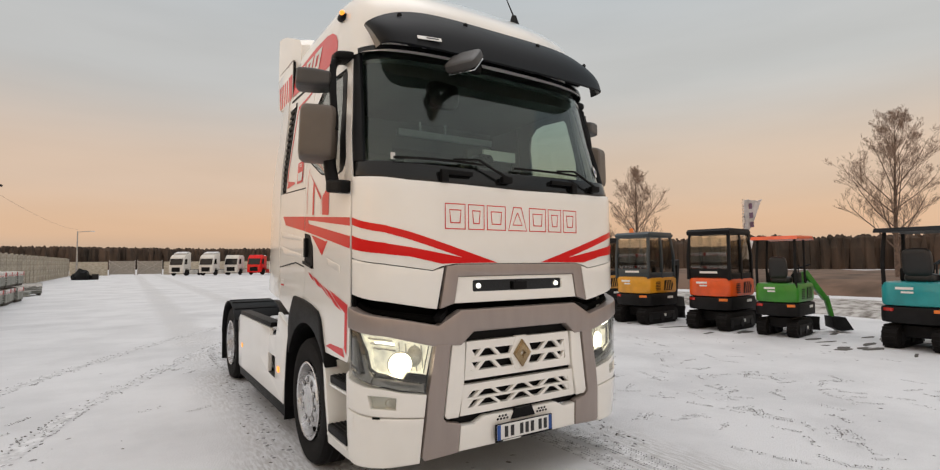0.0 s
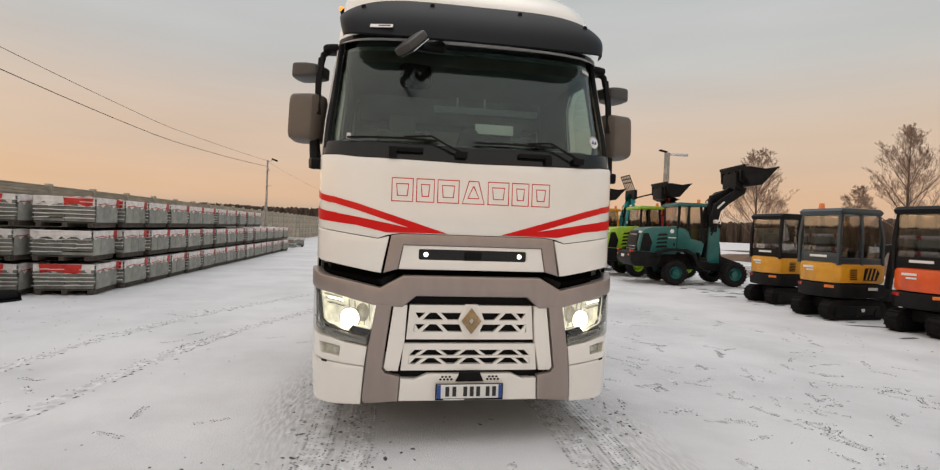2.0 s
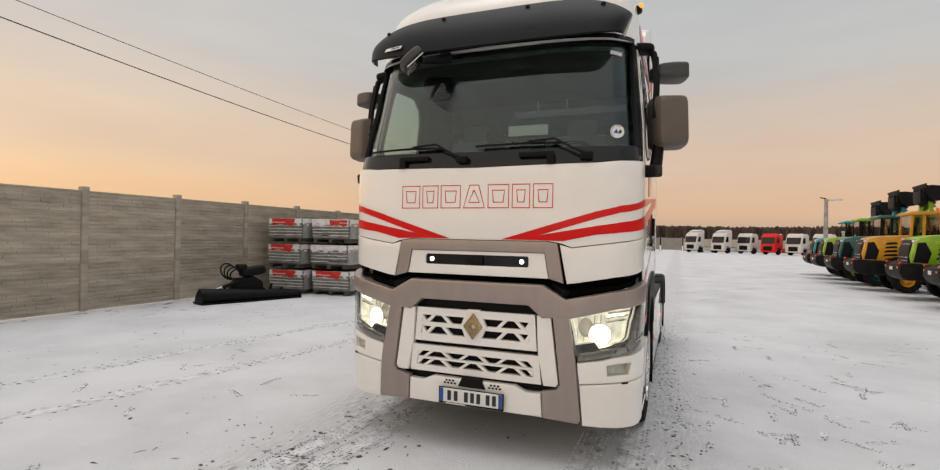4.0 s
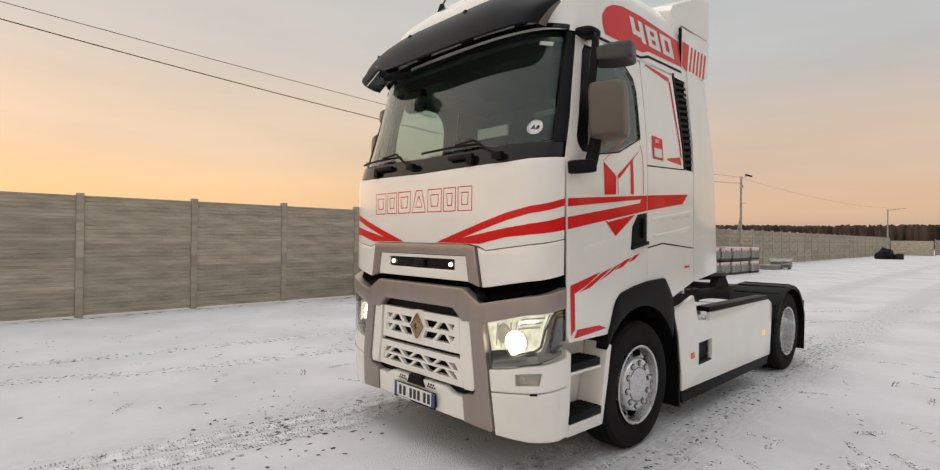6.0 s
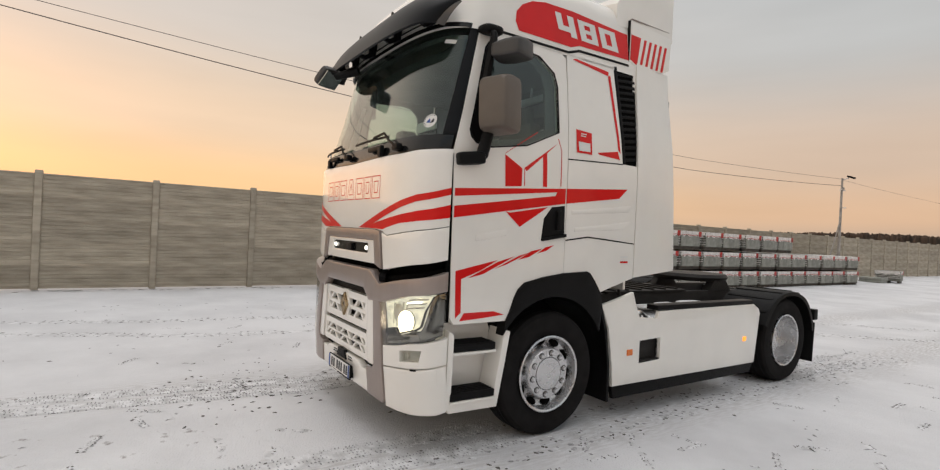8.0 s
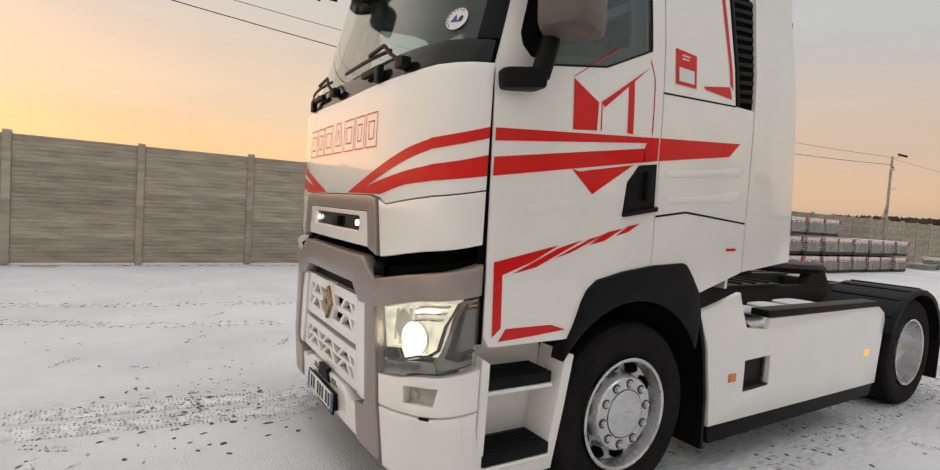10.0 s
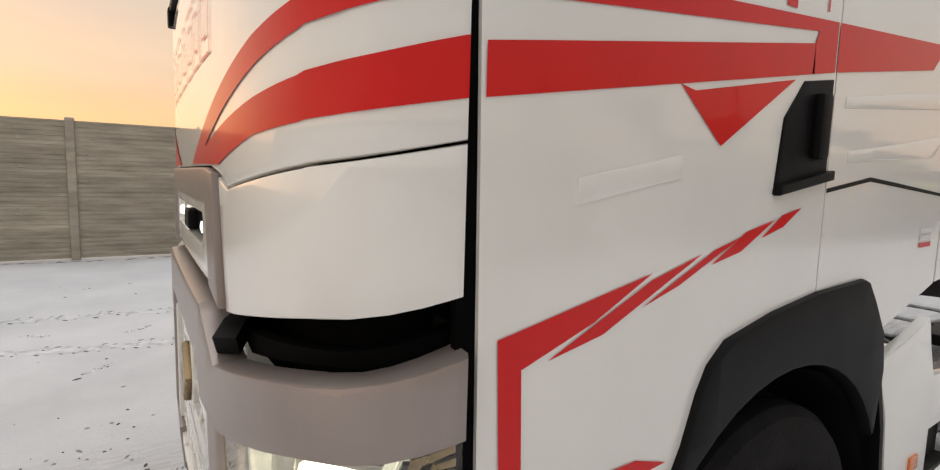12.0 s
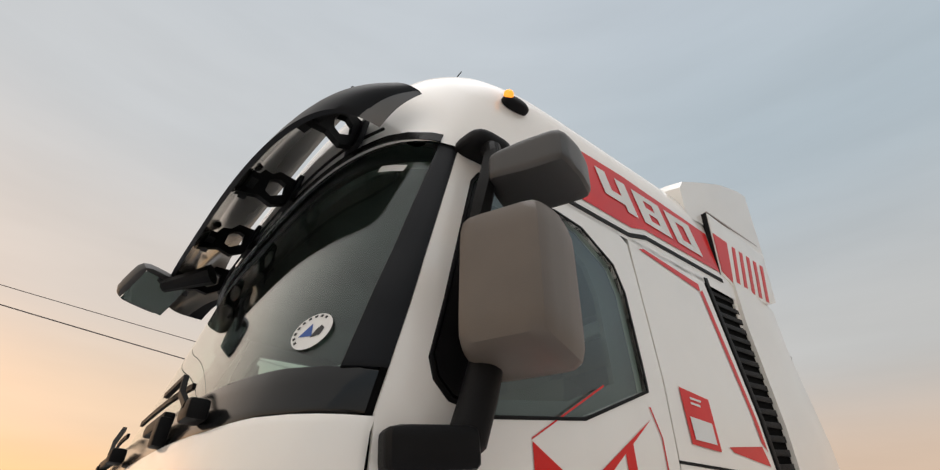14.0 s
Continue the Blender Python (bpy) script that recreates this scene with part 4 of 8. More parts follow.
part("visor_rail", sweep_box(bmesh.new(), [FR(-0.93 + 0.093 * k, 3.215, 0.012) for k in range(21)], 0.008, 0.008), BLACK, visor, "black rail over the windscreen")

# front mirror on an arm below the visor
aim = Vector((0.6, 0.3, -0.68)).normalized()
turn = aim.to_track_quat("Z", "Y").to_matrix().to_4x4()
mc = Vector((-0.515, -0.22, 2.98))
fm = part("front_mirror", T([(-0.30, -0.03, 3.06), (-0.36, -0.10, 3.03), (-0.46, -0.19, 3.0)], [0.05, 0.04, 0.03], 10), BLACK, truck, "black front kerb mirror on an arm")
hs = part("housing", pillow(mc - aim * 0.03, (0.25, 0.20, 0.075), 5.0, turn), MIRROR_CAP, fm)
part("mirror_glass", B(mc + aim * 0.013, (0.21, 0.165, 0.006), 0.0, turn), MIRROR, hs)

# aerials, beacons
for x in (-0.56, 0.50):
    a = part("aerial", lathe(bmesh.new(), [(0.001, 0.12), (0.022, 0.115), (0.036, 0.07), (0.055, 0.02), (0.06, -0.08), (0.001, -0.08)], "z", (x, 0.52, 3.775), 14), BLACK, truck, "black aerial foot with a whip")
    part("whip", T([(x, 0.52, 3.88), (x + 0.02, 0.66, 4.12), (x + 0.03, 0.74, 4.32)], [0.008, 0.005, 0.003], 6), BLACK, a)
for s in (1, -1):
    c = Vector((s * 1.10, 0.63, 3.515))
    be = part("marker_beacon", pillow(c, (0.06, 0.135, 0.062), 2.6, Matrix.Rotation(s * -0.25, 4, "Y") @ Matrix.Rotation(0.15, 4, "X")), BLACK, truck, "roof-edge marker lamp lit amber")
    g = bmesh.new()
    bmesh.ops.create_uvsphere(g, u_segments=14, v_segments=8, radius=0.021, matrix=Matrix.Translation(c + Vector((s * 0.02, -0.052, 0.010))))
    part("lamp", g, AMBER_ON, be, "lit amber lamp")
# ---- the tractor unit: doors, sleeper, mirrors ----
ARCH = [(0.66, 0.95), (0.695, 1.02), (0.735, 1.13), (0.768, 1.19), (0.83, 1.24), (1.02, 1.283), (1.238, 1.313)]
DOOR = [(0.20, 0.945), (0.165, 1.0), (0.155, 1.6), (0.142, 2.2), (0.357, 3.10), (0.45, 3.135), (1.16, 3.135), (1.222, 3.09), (1.228, 2.88), (1.232, 2.25), (1.238, 1.313)] + ARCH[-2::-1]
WINDOW = [(0.275, 2.36), (0.29, 2.31), (0.335, 2.27), (0.47, 2.255), (0.80, 2.31), (1.12, 2.455), (1.115, 2.82), (1.08, 2.93), (0.93, 3.035), (0.80, 3.05), (0.44, 3.03), (0.41, 2.98)]
TOPL = lambda y: 1.917 + (y - 0.13) * 0.0805
LOWL = lambda y: 1.705 + (y - 0.13) * 0.162


for s, S in SIDES:
    opening = [(0.34, 2.42), (0.37, 2.34), (0.48, 2.305), (0.80, 2.365), (1.03, 2.47), (1.03, 2.80), (0.99, 2.92), (0.90, 2.99), (0.80, 3.0), (0.48, 2.98), (0.45, 2.94)]
    part("window_lining", PN([(0.25, 2.20), (0.80, 2.20), (1.20, 2.30), (1.20, 3.08), (0.40, 3.08)], S, -0.055, 0.02, 0.12, 0, opening), TRIM_IN, truck, "dark lining round the side window")
    door = part("door", PN(DOOR, S, 0, 0.035, 0.07, 0.0, WINDOW, 0.12), WHITE, truck, "white cab door with red vinyl graphics")
    seam = part("window_rubber", PN([(a * 1.0 + (a - 0.7) * 0.03, b + (b - 2.65) * 0.03) for a, b in WINDOW], S, 0.004, 0.02, 0.08, 0.004, WINDOW), BLACK, door, "black window rubber")
    gl = part("door_window", PN(WINDOW, S, -0.012, 0.005, 0.09), SIDEGLASS, door, "tinted side window")
    gl.visible_shadow = False
    # black strip: the rubber channel plus the mirror arm's shadow, painted as one
    part("channel_and_arm_shade", PN([(0.283, 2.365), (0.30, 2.315), (0.34, 2.28), (0.40, 2.268), (0.405, 2.40), (0.455, 2.80), (0.515, 3.03), (0.445, 3.025), (0.415, 2.98)], S, -0.003, 0.02, 0.1), BLACK, door, "black window channel widened by the mirror arm's painted shadow")

    def film(name, poly, parent=door, off=0.0025, material=RED, step=0.08):
        return part(name, PN(poly, S, off, 0, step), material, parent, "red vinyl graphic" if material is RED else "")

    film("stripe", [(0.16, TOPL(0.16)), (1.222, TOPL(1.222)), (1.222, LOWL(1.222)), (1.11, LOWL(1.11)), (1.114, 1.94), (1.128, 1.968), (0.16, 1.863)])
    film("stripe", [(0.16, 1.793), (1.114, 1.937), (1.12, LOWL(1.12)), (0.16, LOWL(0.16))])
    film("block", [(0.587, 2.212), (0.757, 2.122), (0.757, 1.985), (0.6, 1.97)])
    film("hook", [(0.776, 2.128), (1.118, 2.362), (1.004, 2.269), (1.016, 2.0), (0.972, 2.0), (0.962, 2.236), (0.80, 2.105)])
    film("thin_line", [(0.776, 2.125), (0.783, 2.12), (0.79, 1.99), (0.782, 1.988)])
    film("thin_line", [(0.585, 2.215), (0.587, 2.221), (0.90, 2.425), (0.90, 2.418)])
    film("thin_line", [(1.118, 2.40), (1.126, 2.40), (1.165, 2.31), (1.168, 2.02), (1.160, 2.02), (1.158, 2.31)])
    film("arrow", [(0.613, 1.783), (0.66, 1.775), (1.037, 1.842), (0.757, 1.671)])
    film("angle", [(0.195, 1.33), (0.565, 1.413), (0.41, 1.333), (0.245, 1.272), (0.255, 1.03), (0.21, 0.99)])
    film("dash", [(0.302, 1.278), (0.565, 1.399), (0.723, 1.443), (0.434, 1.307)])
    film("dash", [(0.538, 1.346), (0.764, 1.448), (0.866, 1.475), (0.65, 1.381)])
    film("dash", [(0.757, 1.417), (0.882, 1.485), (1.0, 1.51), (0.864, 1.44)])
    film("dash", [(0.946, 1.468), (1.032, 1.521), (1.121, 1.539), (1.038, 1.492)])
    film("foot_stripe", [(0.245, 0.968), (0.282, 1.025), (0.55, 1.028), (0.645, 0.999), (0.45, 0.982)])
    # shallow pressings
    part("badge_plate", PN([(0.353, 1.547), (0.634, 1.601), (0.633, 1.647), (0.354, 1.594)], S, 0.003, 0.006, 0.1, 0.002), WHITE, door)
    hd = part("door_handle", PN([(0.979, 1.57), (1.226, 1.625), (1.22, 1.865), (1.08, 1.845), (1.0, 1.75)], S, 0.006, 0.05, 0.1, 0.008), BLACK, door, "black recessed door handle")
    part("grip", B(S(1.15, 1.74, 0.015), (0.03, 0.05, 0.16), 0.01), BLACK, hd)
    part("handle_foot", PN([(0.985, 1.568), (1.24, 1.61), (1.24, 1.635), (0.985, 1.592)], S, 0.02, 0.03, 0.1, 0.006), BLACK, hd)

    # window post trim ahead of the glass and A-gap
    part("door_gap", PN([(0.125, 0.96), (0.165, 0.96), (0.155, 2.2), (0.375, 3.14), (0.34, 3.14), (0.125, 2.2)], S, -0.010, 0.02, 0.1), DEEP, truck, "dark door gap")

    # sleeper side
    SLEEP = [(1.243, 1.313), (1.51, 1.327), (1.54, 1.316), (1.60, 1.25), (1.68, 1.145), (2.10, 1.265), (2.095, 2.28), (1.90, 2.282), (1.80, 3.14), (1.237, 3.135)]
    sl = part("sleeper_side", PN(SLEEP, S, 0, 0.035, 0.1, 0.0), WHITE, truck, "white sleeper side panel")
    film("stripe", [(1.232, TOPL(1.232)), (1.97, 2.062), (1.868, 1.972), (1.232, LOWL(1.232))], sl)
    film("corner_stripe", [(1.30, 3.10), (1.34, 3.115), (1.735, 3.085), (1.73, 3.045)], sl)
    film("corner_stripe", [(1.725, 3.04), (1.755, 3.06), (1.868, 2.37), (1.835, 2.40)], sl)
    film("corner_stripe", [(1.60, 2.33), (1.575, 2.345), (1.83, 2.385), (1.86, 2.315)], sl)
    card = film("card", [(1.318, 2.51), (1.50, 2.50), (1.51, 2.318), (1.33, 2.318)], sl, 0.004)
    part("card_pane", PN([(1.346, 2.412), (1.482, 2.410), (1.486, 2.338), (1.353, 2.336)], S, 0.0065, 0, 0.1), PAPER, card, "pale printed pane")
    for k, (z, wd) in enumerate(((2.480, 0.07), (2.462, 0.06))):
        part("print_bar", PN([(1.37, z - 0.004), (1.37 + wd, z - 0.004), (1.37 + wd, z + 0.004), (1.37, z + 0.004)], S, 0.0065, 0, 0.2), PAPER, card)
    part("crease", PN([(1.245, 1.577), (1.5, 1.612), (1.68, 1.60), (2.095, 1.571), (2.095, 1.581), (1.68, 1.612), (1.5, 1.624), (1.245, 1.588)], S, 0.0015, 0.002, 0.1), BLACK, sl, "dark locker seam")
    part("pressing", PN([(1.30, 1.80), (2.0, 1.86), (2.05, 1.92), (1.7, 1.88), (1.30, 1.83)], S, 0.0035, 0.008, 0.1, 0.003), WHITE, sl)
    part("pressing", PN([(1.34, 1.66), (1.95, 1.70), (2.05, 1.78), (1.7, 1.73), (1.34, 1.69)], S, 0.0035, 0.008, 0.1, 0.003), WHITE, sl)
    for k in range(3):
        part("small_label", PN([(1.92, 1.40 + 0.024 * k), (2.02, 1.402 + 0.024 * k), (2.02, 1.418 + 0.024 * k), (1.92, 1.416 + 0.024 * k)], S, 0.003, 0, 0.2), RED if k == 0 else PAPER, sl)
    # panel lines
    part("seam", PN([(1.235, 2.245), (1.90, 2.275), (1.90, 2.285), (1.235, 2.255)], S, 0.0015, 0.002, 0.1), BLACK, sl)
    # air intake with slats
    vent = part("air_intake", PN([(1.80, 3.14), (2.10, 3.17), (2.118, 2.285), (1.90, 2.282)], S, -0.02, 0.03, 0.1), DEEP, truck, "black air intake with ribs")
    for k in range(15):
        z, u = 2.31 + 0.055 * k, k / 14
        ya, yb = 1.915 - 0.095 * u, 2.098
        part("rib", PN([(ya, z), (yb, z + 0.022), (yb, z + 0.05), (ya, z + 0.024)], S, -0.010, 0.012, 0.2, 0.004), BLACK, vent)
    part("intake_frame", PN([(1.81, 3.15), (1.84, 3.155), (1.935, 2.285), (1.905, 2.28)], S, 0.006, 0.03, 0.1, 0.004), BLACK, vent)

    # side fairing behind the sleeper
    bm = bmesh.new()
    rows = []
    for z in np.linspace(1.27, 3.24, 9):
        w = prof(min(z, 3.1))[1]
        u = (z - 1.27) / 1.97
        rows.append([verts(bm, [(s * (w + 0.003 - dx - th), y, z + dz * (1 - u)) for y, dx, dz in ((2.105, 0.0, 0.0), (2.3, 0.004, 0.02), (2.55 - 0.08 * u, 0.02, 0.045), (2.76 - 0.14 * u, 0.05, 0.06))]) for th in (0, 0.035)])
    for p, q in zip(rows, rows[1:]):
        for k in (0, 1):
            for i in range(3):
                bm.faces.new((p[k][i], p[k][i + 1], q[k][i + 1], q[k][i]))
        for i in (0, 3):
            bm.faces.new((p[0][i], p[1][i], q[1][i], q[0][i]))
    for r in (rows[0], rows[-1]):
        for i in range(3):
            bm.faces.new((r[0][i], r[0][i + 1], r[1][i + 1], r[1][i]))
    fair = part("side_fairing", bm, WHITE, truck, "white side air fairing")
    for z in (1.75, 2.35, 2.95):
        part("rubber_stop", B((s * (1.142 - 0.05 * (z - 1.75)), 2.765 - 0.071 * (z - 1.27), z), (0.02, 0.02, 0.07), 0.004), BLACK, fair)

    # wheel arch flare
    inner = [(1.15 + 0.60 * math.cos(radians(a)), 0.52 + 0.60 * math.sin(radians(a))) for a in range(28, 156, 8)]
    flare = [(0.655, 0.94)] + ARCH[1:] + [(1.51, 1.327), (1.54, 1.316), (1.60, 1.25), (1.68, 1.145), (1.71, 1.02), (1.69, 0.82)] + inner
    part("wheel_arch", PN(flare, S, 0.018, 0.10, 0.1, 0.012, None, 0.2), BLACK, truck, "black wheel arch flare")
    g = bmesh.new()
    lathe(g, [(0.58, 0.0), (0.58, -0.62), (0.62, -0.62), (0.62, 0.0)], "x", (0, 1.15, 0.52), 24, -20, 138)
    for v in g.verts:
        v.co.x = s * (1.19 + v.co.x)
    part("inner_arch", g, BLACK, truck)
    g = bmesh.new()
    sweep_box(g, [(s * 1.06, 1.70, 1.03), (s * 1.06, 1.78, 0.8), (s * 1.06, 1.83, 0.5), (s * 1.06, 1.84, 0.17)], 0.30, 0.025, (0, 1, 0))
    part("mud_flap", g, BLACK, truck, "black front mud flap")

    # entrance steps
    part("step_backing", PN([(0.17, 0.36), (0.62, 0.36), (0.66, 0.86), (0.60, 1.0), (0.18, 1.0)], S, -0.20, 0.02, 0.1), WHITE, truck, "white step well backing")
    st = part("step_frame", PN([(0.168, 0.36), (0.205, 0.30), (0.63, 0.295), (0.72, 0.865), (0.665, 0.885), (0.585, 0.38), (0.215, 0.40), (0.215, 0.87), (0.168, 0.90)], S, 0.004, 0.20, 0.1, 0.01), WHITE, truck, "white step frame")
    for z, d in ((0.735, 0.0), (0.385, 0.015)):
        stp = part("step", B((s * (1.09 + d), 0.40, z + 0.03), (0.20, 0.39, 0.055), 0.008), BLACK, st, "black ribbed step")
        for k in range(5):
            part("rib", B((s * (1.03 + d + 0.033 * k), 0.40, z + 0.06), (0.012, 0.36, 0.008)), RUBBER, stp)
        part("step_lip", B((s * (1.10 + d), 0.40, z - 0.01), (0.19, 0.40, 0.02), 0.006), WHITE, st)

    # band with the figures, deflector side
    BAND = [(0.72, 3.20), (0.69, 3.27), (0.70, 3.35), (0.76, 3.42), (0.86, 3.475), (1.0, 3.505), (1.3, 3.515), (1.99, 3.485), (2.0, 3.25), (1.38, 3.235), (1.28, 3.20)]
    # the band lies on the roof's flank
    rb = part("model_band", PN(BAND, S, 0.003, 0, 0.08), RED, roof, "red vinyl band with white figures")
    # squared, leaning figures cut from straight bars, each as strips on a unit cell
    CELLS = {"4": ((0, 0.46, 0.30, 1), (0, 0.20, 0.60, 0.46), (0.60, 0, 0.92, 1)), "8": ((0, 0, 0.32, 1), (0.62, 0, 0.94, 1), (0.32, 0, 0.62, 0.2), (0.32, 0.42, 0.62, 0.6), (0.32, 0.82, 0.62, 1)), "0": ((0, 0, 0.32, 1), (0.62, 0, 0.94, 1), (0.32, 0, 0.62, 0.22), (0.32, 0.78, 0.62, 1))}
    for k, ch in enumerate("480"):
        g = bmesh.new()
        for a0, b0, a1, b1 in CELLS[ch]:
            quad = []
            for a, b in ((a0, b0), (a1, b0), (a1, b1), (a0, b1)):
                u = (k + 0.05 + 0.88 * a + 0.20 * (0.5 - b) * s) / 3
                quad.append((1.11 + 0.76 * u if s > 0 else 1.87 - 0.76 * u, 3.285 + 0.175 * b))
            panel(g, quad, S, 0.0065, 0, 0.06)
        part("model_figure", g, PAPER, rb, "white figure of the model number 480", smooth=False)
    part("roof_gutter", PN([(0.40, 3.135), (1.25, 3.14), (1.38, 3.18), (2.0, 3.19), (2.0, 3.21), (1.37, 3.2), (1.25, 3.16), (0.40, 3.155)], S, 0.004, 0.02, 0.1), BLACK, roof, "dark roof seam")

# rear wall and roof deflector
part("cab_rear_wall", B((0, 2.09, 2.35), (2.24, 0.03, 2.4)), WHITE, truck, "white cab rear wall")
part("cab_floor", B((0, 1.15, 1.3), (2.2, 1.9, 0.04)), BLACK, truck)
g = bmesh.new()
rows = []
for y, zt in ((1.86, 3.80), (1.90, 3.86), (2.1, 3.95), (2.3, 4.03), (2.52, 4.09), (2.62, 4.10)):
    w = 1.085 + 0.03 * min(1, (y - 1.86) / 0.5)
    rows.append(verts(g, [(w * k, y, (3.55 if abs(k) == 1 else zt - 0.06 * abs(k) ** 6 * (1 if abs(k) > 0.5 else 0))) for k in (-1, -0.995, -0.97, -0.9, -0.6, -0.2, 0.2, 0.6, 0.9, 0.97, 0.995, 1)]))
for p, q in zip(rows, rows[1:]):
    for i in range(len(p) - 1):
        g.faces.new((p[i], p[i + 1], q[i + 1], q[i]))
g.faces.new(rows[0])
g.faces.new(rows[-1][::-1])
dfl = part("roof_deflector", g, WHITE, truck, "white roof air deflector", angle=30)
for s in (1, -1):
    side_poly = [(2.012, 3.245), (2.10, 3.205), (2.48, 3.225), (2.58, 3.27), (2.60, 3.58), (2.012, 3.62)]
    wing = part("deflector_wing", P(side_poly, "x", s * 1.085, s * 1.124, 0.008), WHITE, dfl, "white deflector side wing")
    hatch = lambda pts: P([(a, b) for a, b in pts], "x", s * 1.1245, s * 1.1265)
    part("hatch_block", hatch([(2.016, 3.262), (2.11, 3.225), (2.15, 3.485), (2.016, 3.49)]), RED, wing)
    for k in range(5):
        a = 2.17 + 0.075 * k
        part("hatch_stripe", hatch([(a - 0.02, 3.235), (a + 0.012, 3.235), (a + 0.062, 3.48), (a + 0.03, 3.48)]), RED, wing)
    part("wing_gap", B((s * 1.10, 2.006, 3.42), (0.036, 0.008, 0.40)), BLACK, dfl)
    part("deflector_seam", B((s * 1.1, 2.3, 3.64), (0.03, 0.54, 0.006)), GREY, dfl)

# door mirrors
for s, S in SIDES:
    base = pillow((s * 1.235, 0.255, 2.137), (0.13, 0.205, 0.092), 7.0, Matrix.Rotation(0.12, 4, "X") @ Matrix.Rotation(s * -0.25, 4, "Z"), 6)
    mr = part("door_mirror", base, BLACK, truck, "tall door mirrors on a black arm")
    part("elbow", T([(s * 1.25, 0.30, 2.135), (s * 1.265, 0.335, 2.17), (s * 1.275, 0.355, 2.26), (s * 1.285, 0.38, 2.40)], [0.042, 0.046, 0.044, 0.04], 14), BLACK, mr)
    arm = [(s * 1.10, 0.43, 3.12), (s * 1.18, 0.42, 3.11), (s * 1.235, 0.41, 3.06), (s * 1.25, 0.405, 2.98)]
    part("arm", T(arm, [0.032, 0.03, 0.027, 0.024], 10), BLACK, mr)
    part("arm_cover", sweep_box(bmesh.new(), [(s * 1.248, 0.40, 3.03), (s * 1.252, 0.385, 2.95), (s * 1.262, 0.352, 2.80), (s * 1.26, 0.325, 2.62), (s * 1.258, 0.322, 2.545)], 0.045, 0.03), BLACK, mr, "flat black arm strip")
    turn = Matrix.Rotation(s * 0.42, 4, "Z") @ Matrix.Rotation(s * -0.04, 4, "Y")
    for name, c, sz in (("main_housing", (s * 1.352, 0.402, 2.524), (0.262, 0.23, 0.405)), ("wide_angle_housing", (s * 1.35, 0.487, 2.928), (0.272, 0.21, 0.135))):
        g = pillow((0, 0, 0), sz, 8.5, None, 8)
        for v in g.verts:
            d = min(1, max(0, -v.co.y / 0.1))
            v.co.x *= 1 - 0.14 * d
            v.co.z *= 1 - 0.09 * d
            if name == "wide_angle_housing":   # tapers towards the cab
                v.co.z *= 1 - 0.22 * max(0, -s * v.co.x / 0.12)
            v.co = Vector(c) + turn @ v.co
        h = part(name, g, MIRROR_HOUSE if name == "main_housing" else MIRROR_CAP, mr, "grey-brown mirror housing" if name == "main_housing" else "charcoal mirror housing")
        part("mirror_glass", B(Vector(c) + turn @ Vector((0, sz[1] / 2 + 0.0005, 0)), (sz[0] - 0.05, 0.006, sz[2] - 0.05), 0.0, turn), MIRROR, h)
    part("top_bracket", pillow((s * 1.155, 0.43, 3.115), (0.17, 0.17, 0.07), 3.5, Matrix.Rotation(s * 0.1, 4, "Y")), BLACK, mr)

# ---- inside the cab ----
part("dashboard", P([(0.08, 2.18), (0.12, 2.30), (0.32, 2.36), (0.62, 2.26), (0.66, 1.9), (0.2, 1.9)], "x", -1.05, 1.05, 0.02), TRIM_IN, truck, "dark dashboard")
part("dash_hump", P([(-0.115, 2.30), (0.115, 2.30), (0.075, 2.47), (0.05, 2.50), (-0.05, 2.50), (-0.075, 2.47)], "y", 0.27, 0.42, 0.02), BLACK, truck, "black sensor hump on the dashboard")
part("sleeper_wall", B((0, 2.05, 2.45), (2.15, 0.03, 1.7)), BEIGE, truck, "pale sleeper wall lining")
bunk = part("bunk", B((0, 1.72, 1.95), (2.1, 0.62, 0.16), 0.04), TRIM_IN, truck, "dark bunk mattress")
# dark trim here too, for the shade under the ceiling
part("locker", B((0, 1.82, 2.93), (2.0, 0.42, 0.30), 0.02), TRIM_IN, truck, "overhead locker, darkened like the headliner")
shelf = part("shelf_rail", B((0.36, 1.52, 2.93), (1.15, 0.05, 0.07), 0.015), PAPER, truck, "pale rail of the upper shelf")
for x in (0.04, 0.34):
    part("strap", B((x, 1.52, 3.01), (0.02, 0.012, 0.10)), PAPER, shelf)
part("folded_paper", B((0.24, 0.42, 2.53), (0.34, 0.02, 0.085)), PAPER, truck, "folded white paper on the dashboard")
part("paper_stand", B((0.24, 0.44, 2.43), (0.30, 0.012, 0.20), 0.004), BLACK, truck)
for x in (-0.55, 0.55):
    seat = part("seat", B((x, 0.95, 1.95), (0.52, 0.5, 0.14), 0.04), TRIM_IN, truck, "dark cab seat")
    part("seat_back", B((x, 1.22, 2.28), (0.50, 0.13, 0.66), 0.05), TRIM_IN, seat)
    part("head_rest", B((x, 1.24, 2.68), (0.28, 0.10, 0.18), 0.04), TRIM_IN, seat)
for s, S in SIDES:
    part("door_lining", PN([(0.22, 1.4), (1.2, 1.4), (1.2, 2.42), (0.8, 2.27), (0.30, 2.22)], S, -0.045, 0.02, 0.12), TRIM_IN, truck)
    part("pillar_lining", PN([(1.23, 1.4), (2.02, 1.4), (2.02, 3.06), (1.23, 3.06)], S, -0.045, 0.02, 0.15), TRIM_IN, truck)
g = bmesh.new()
ring = [(0.55 + 0.22 * math.cos(a), 0.58 + 0.16 * math.sin(a), 2.33 + 0.14 * math.sin(a)) for a in np.linspace(0, 2 * math.pi, 25)]
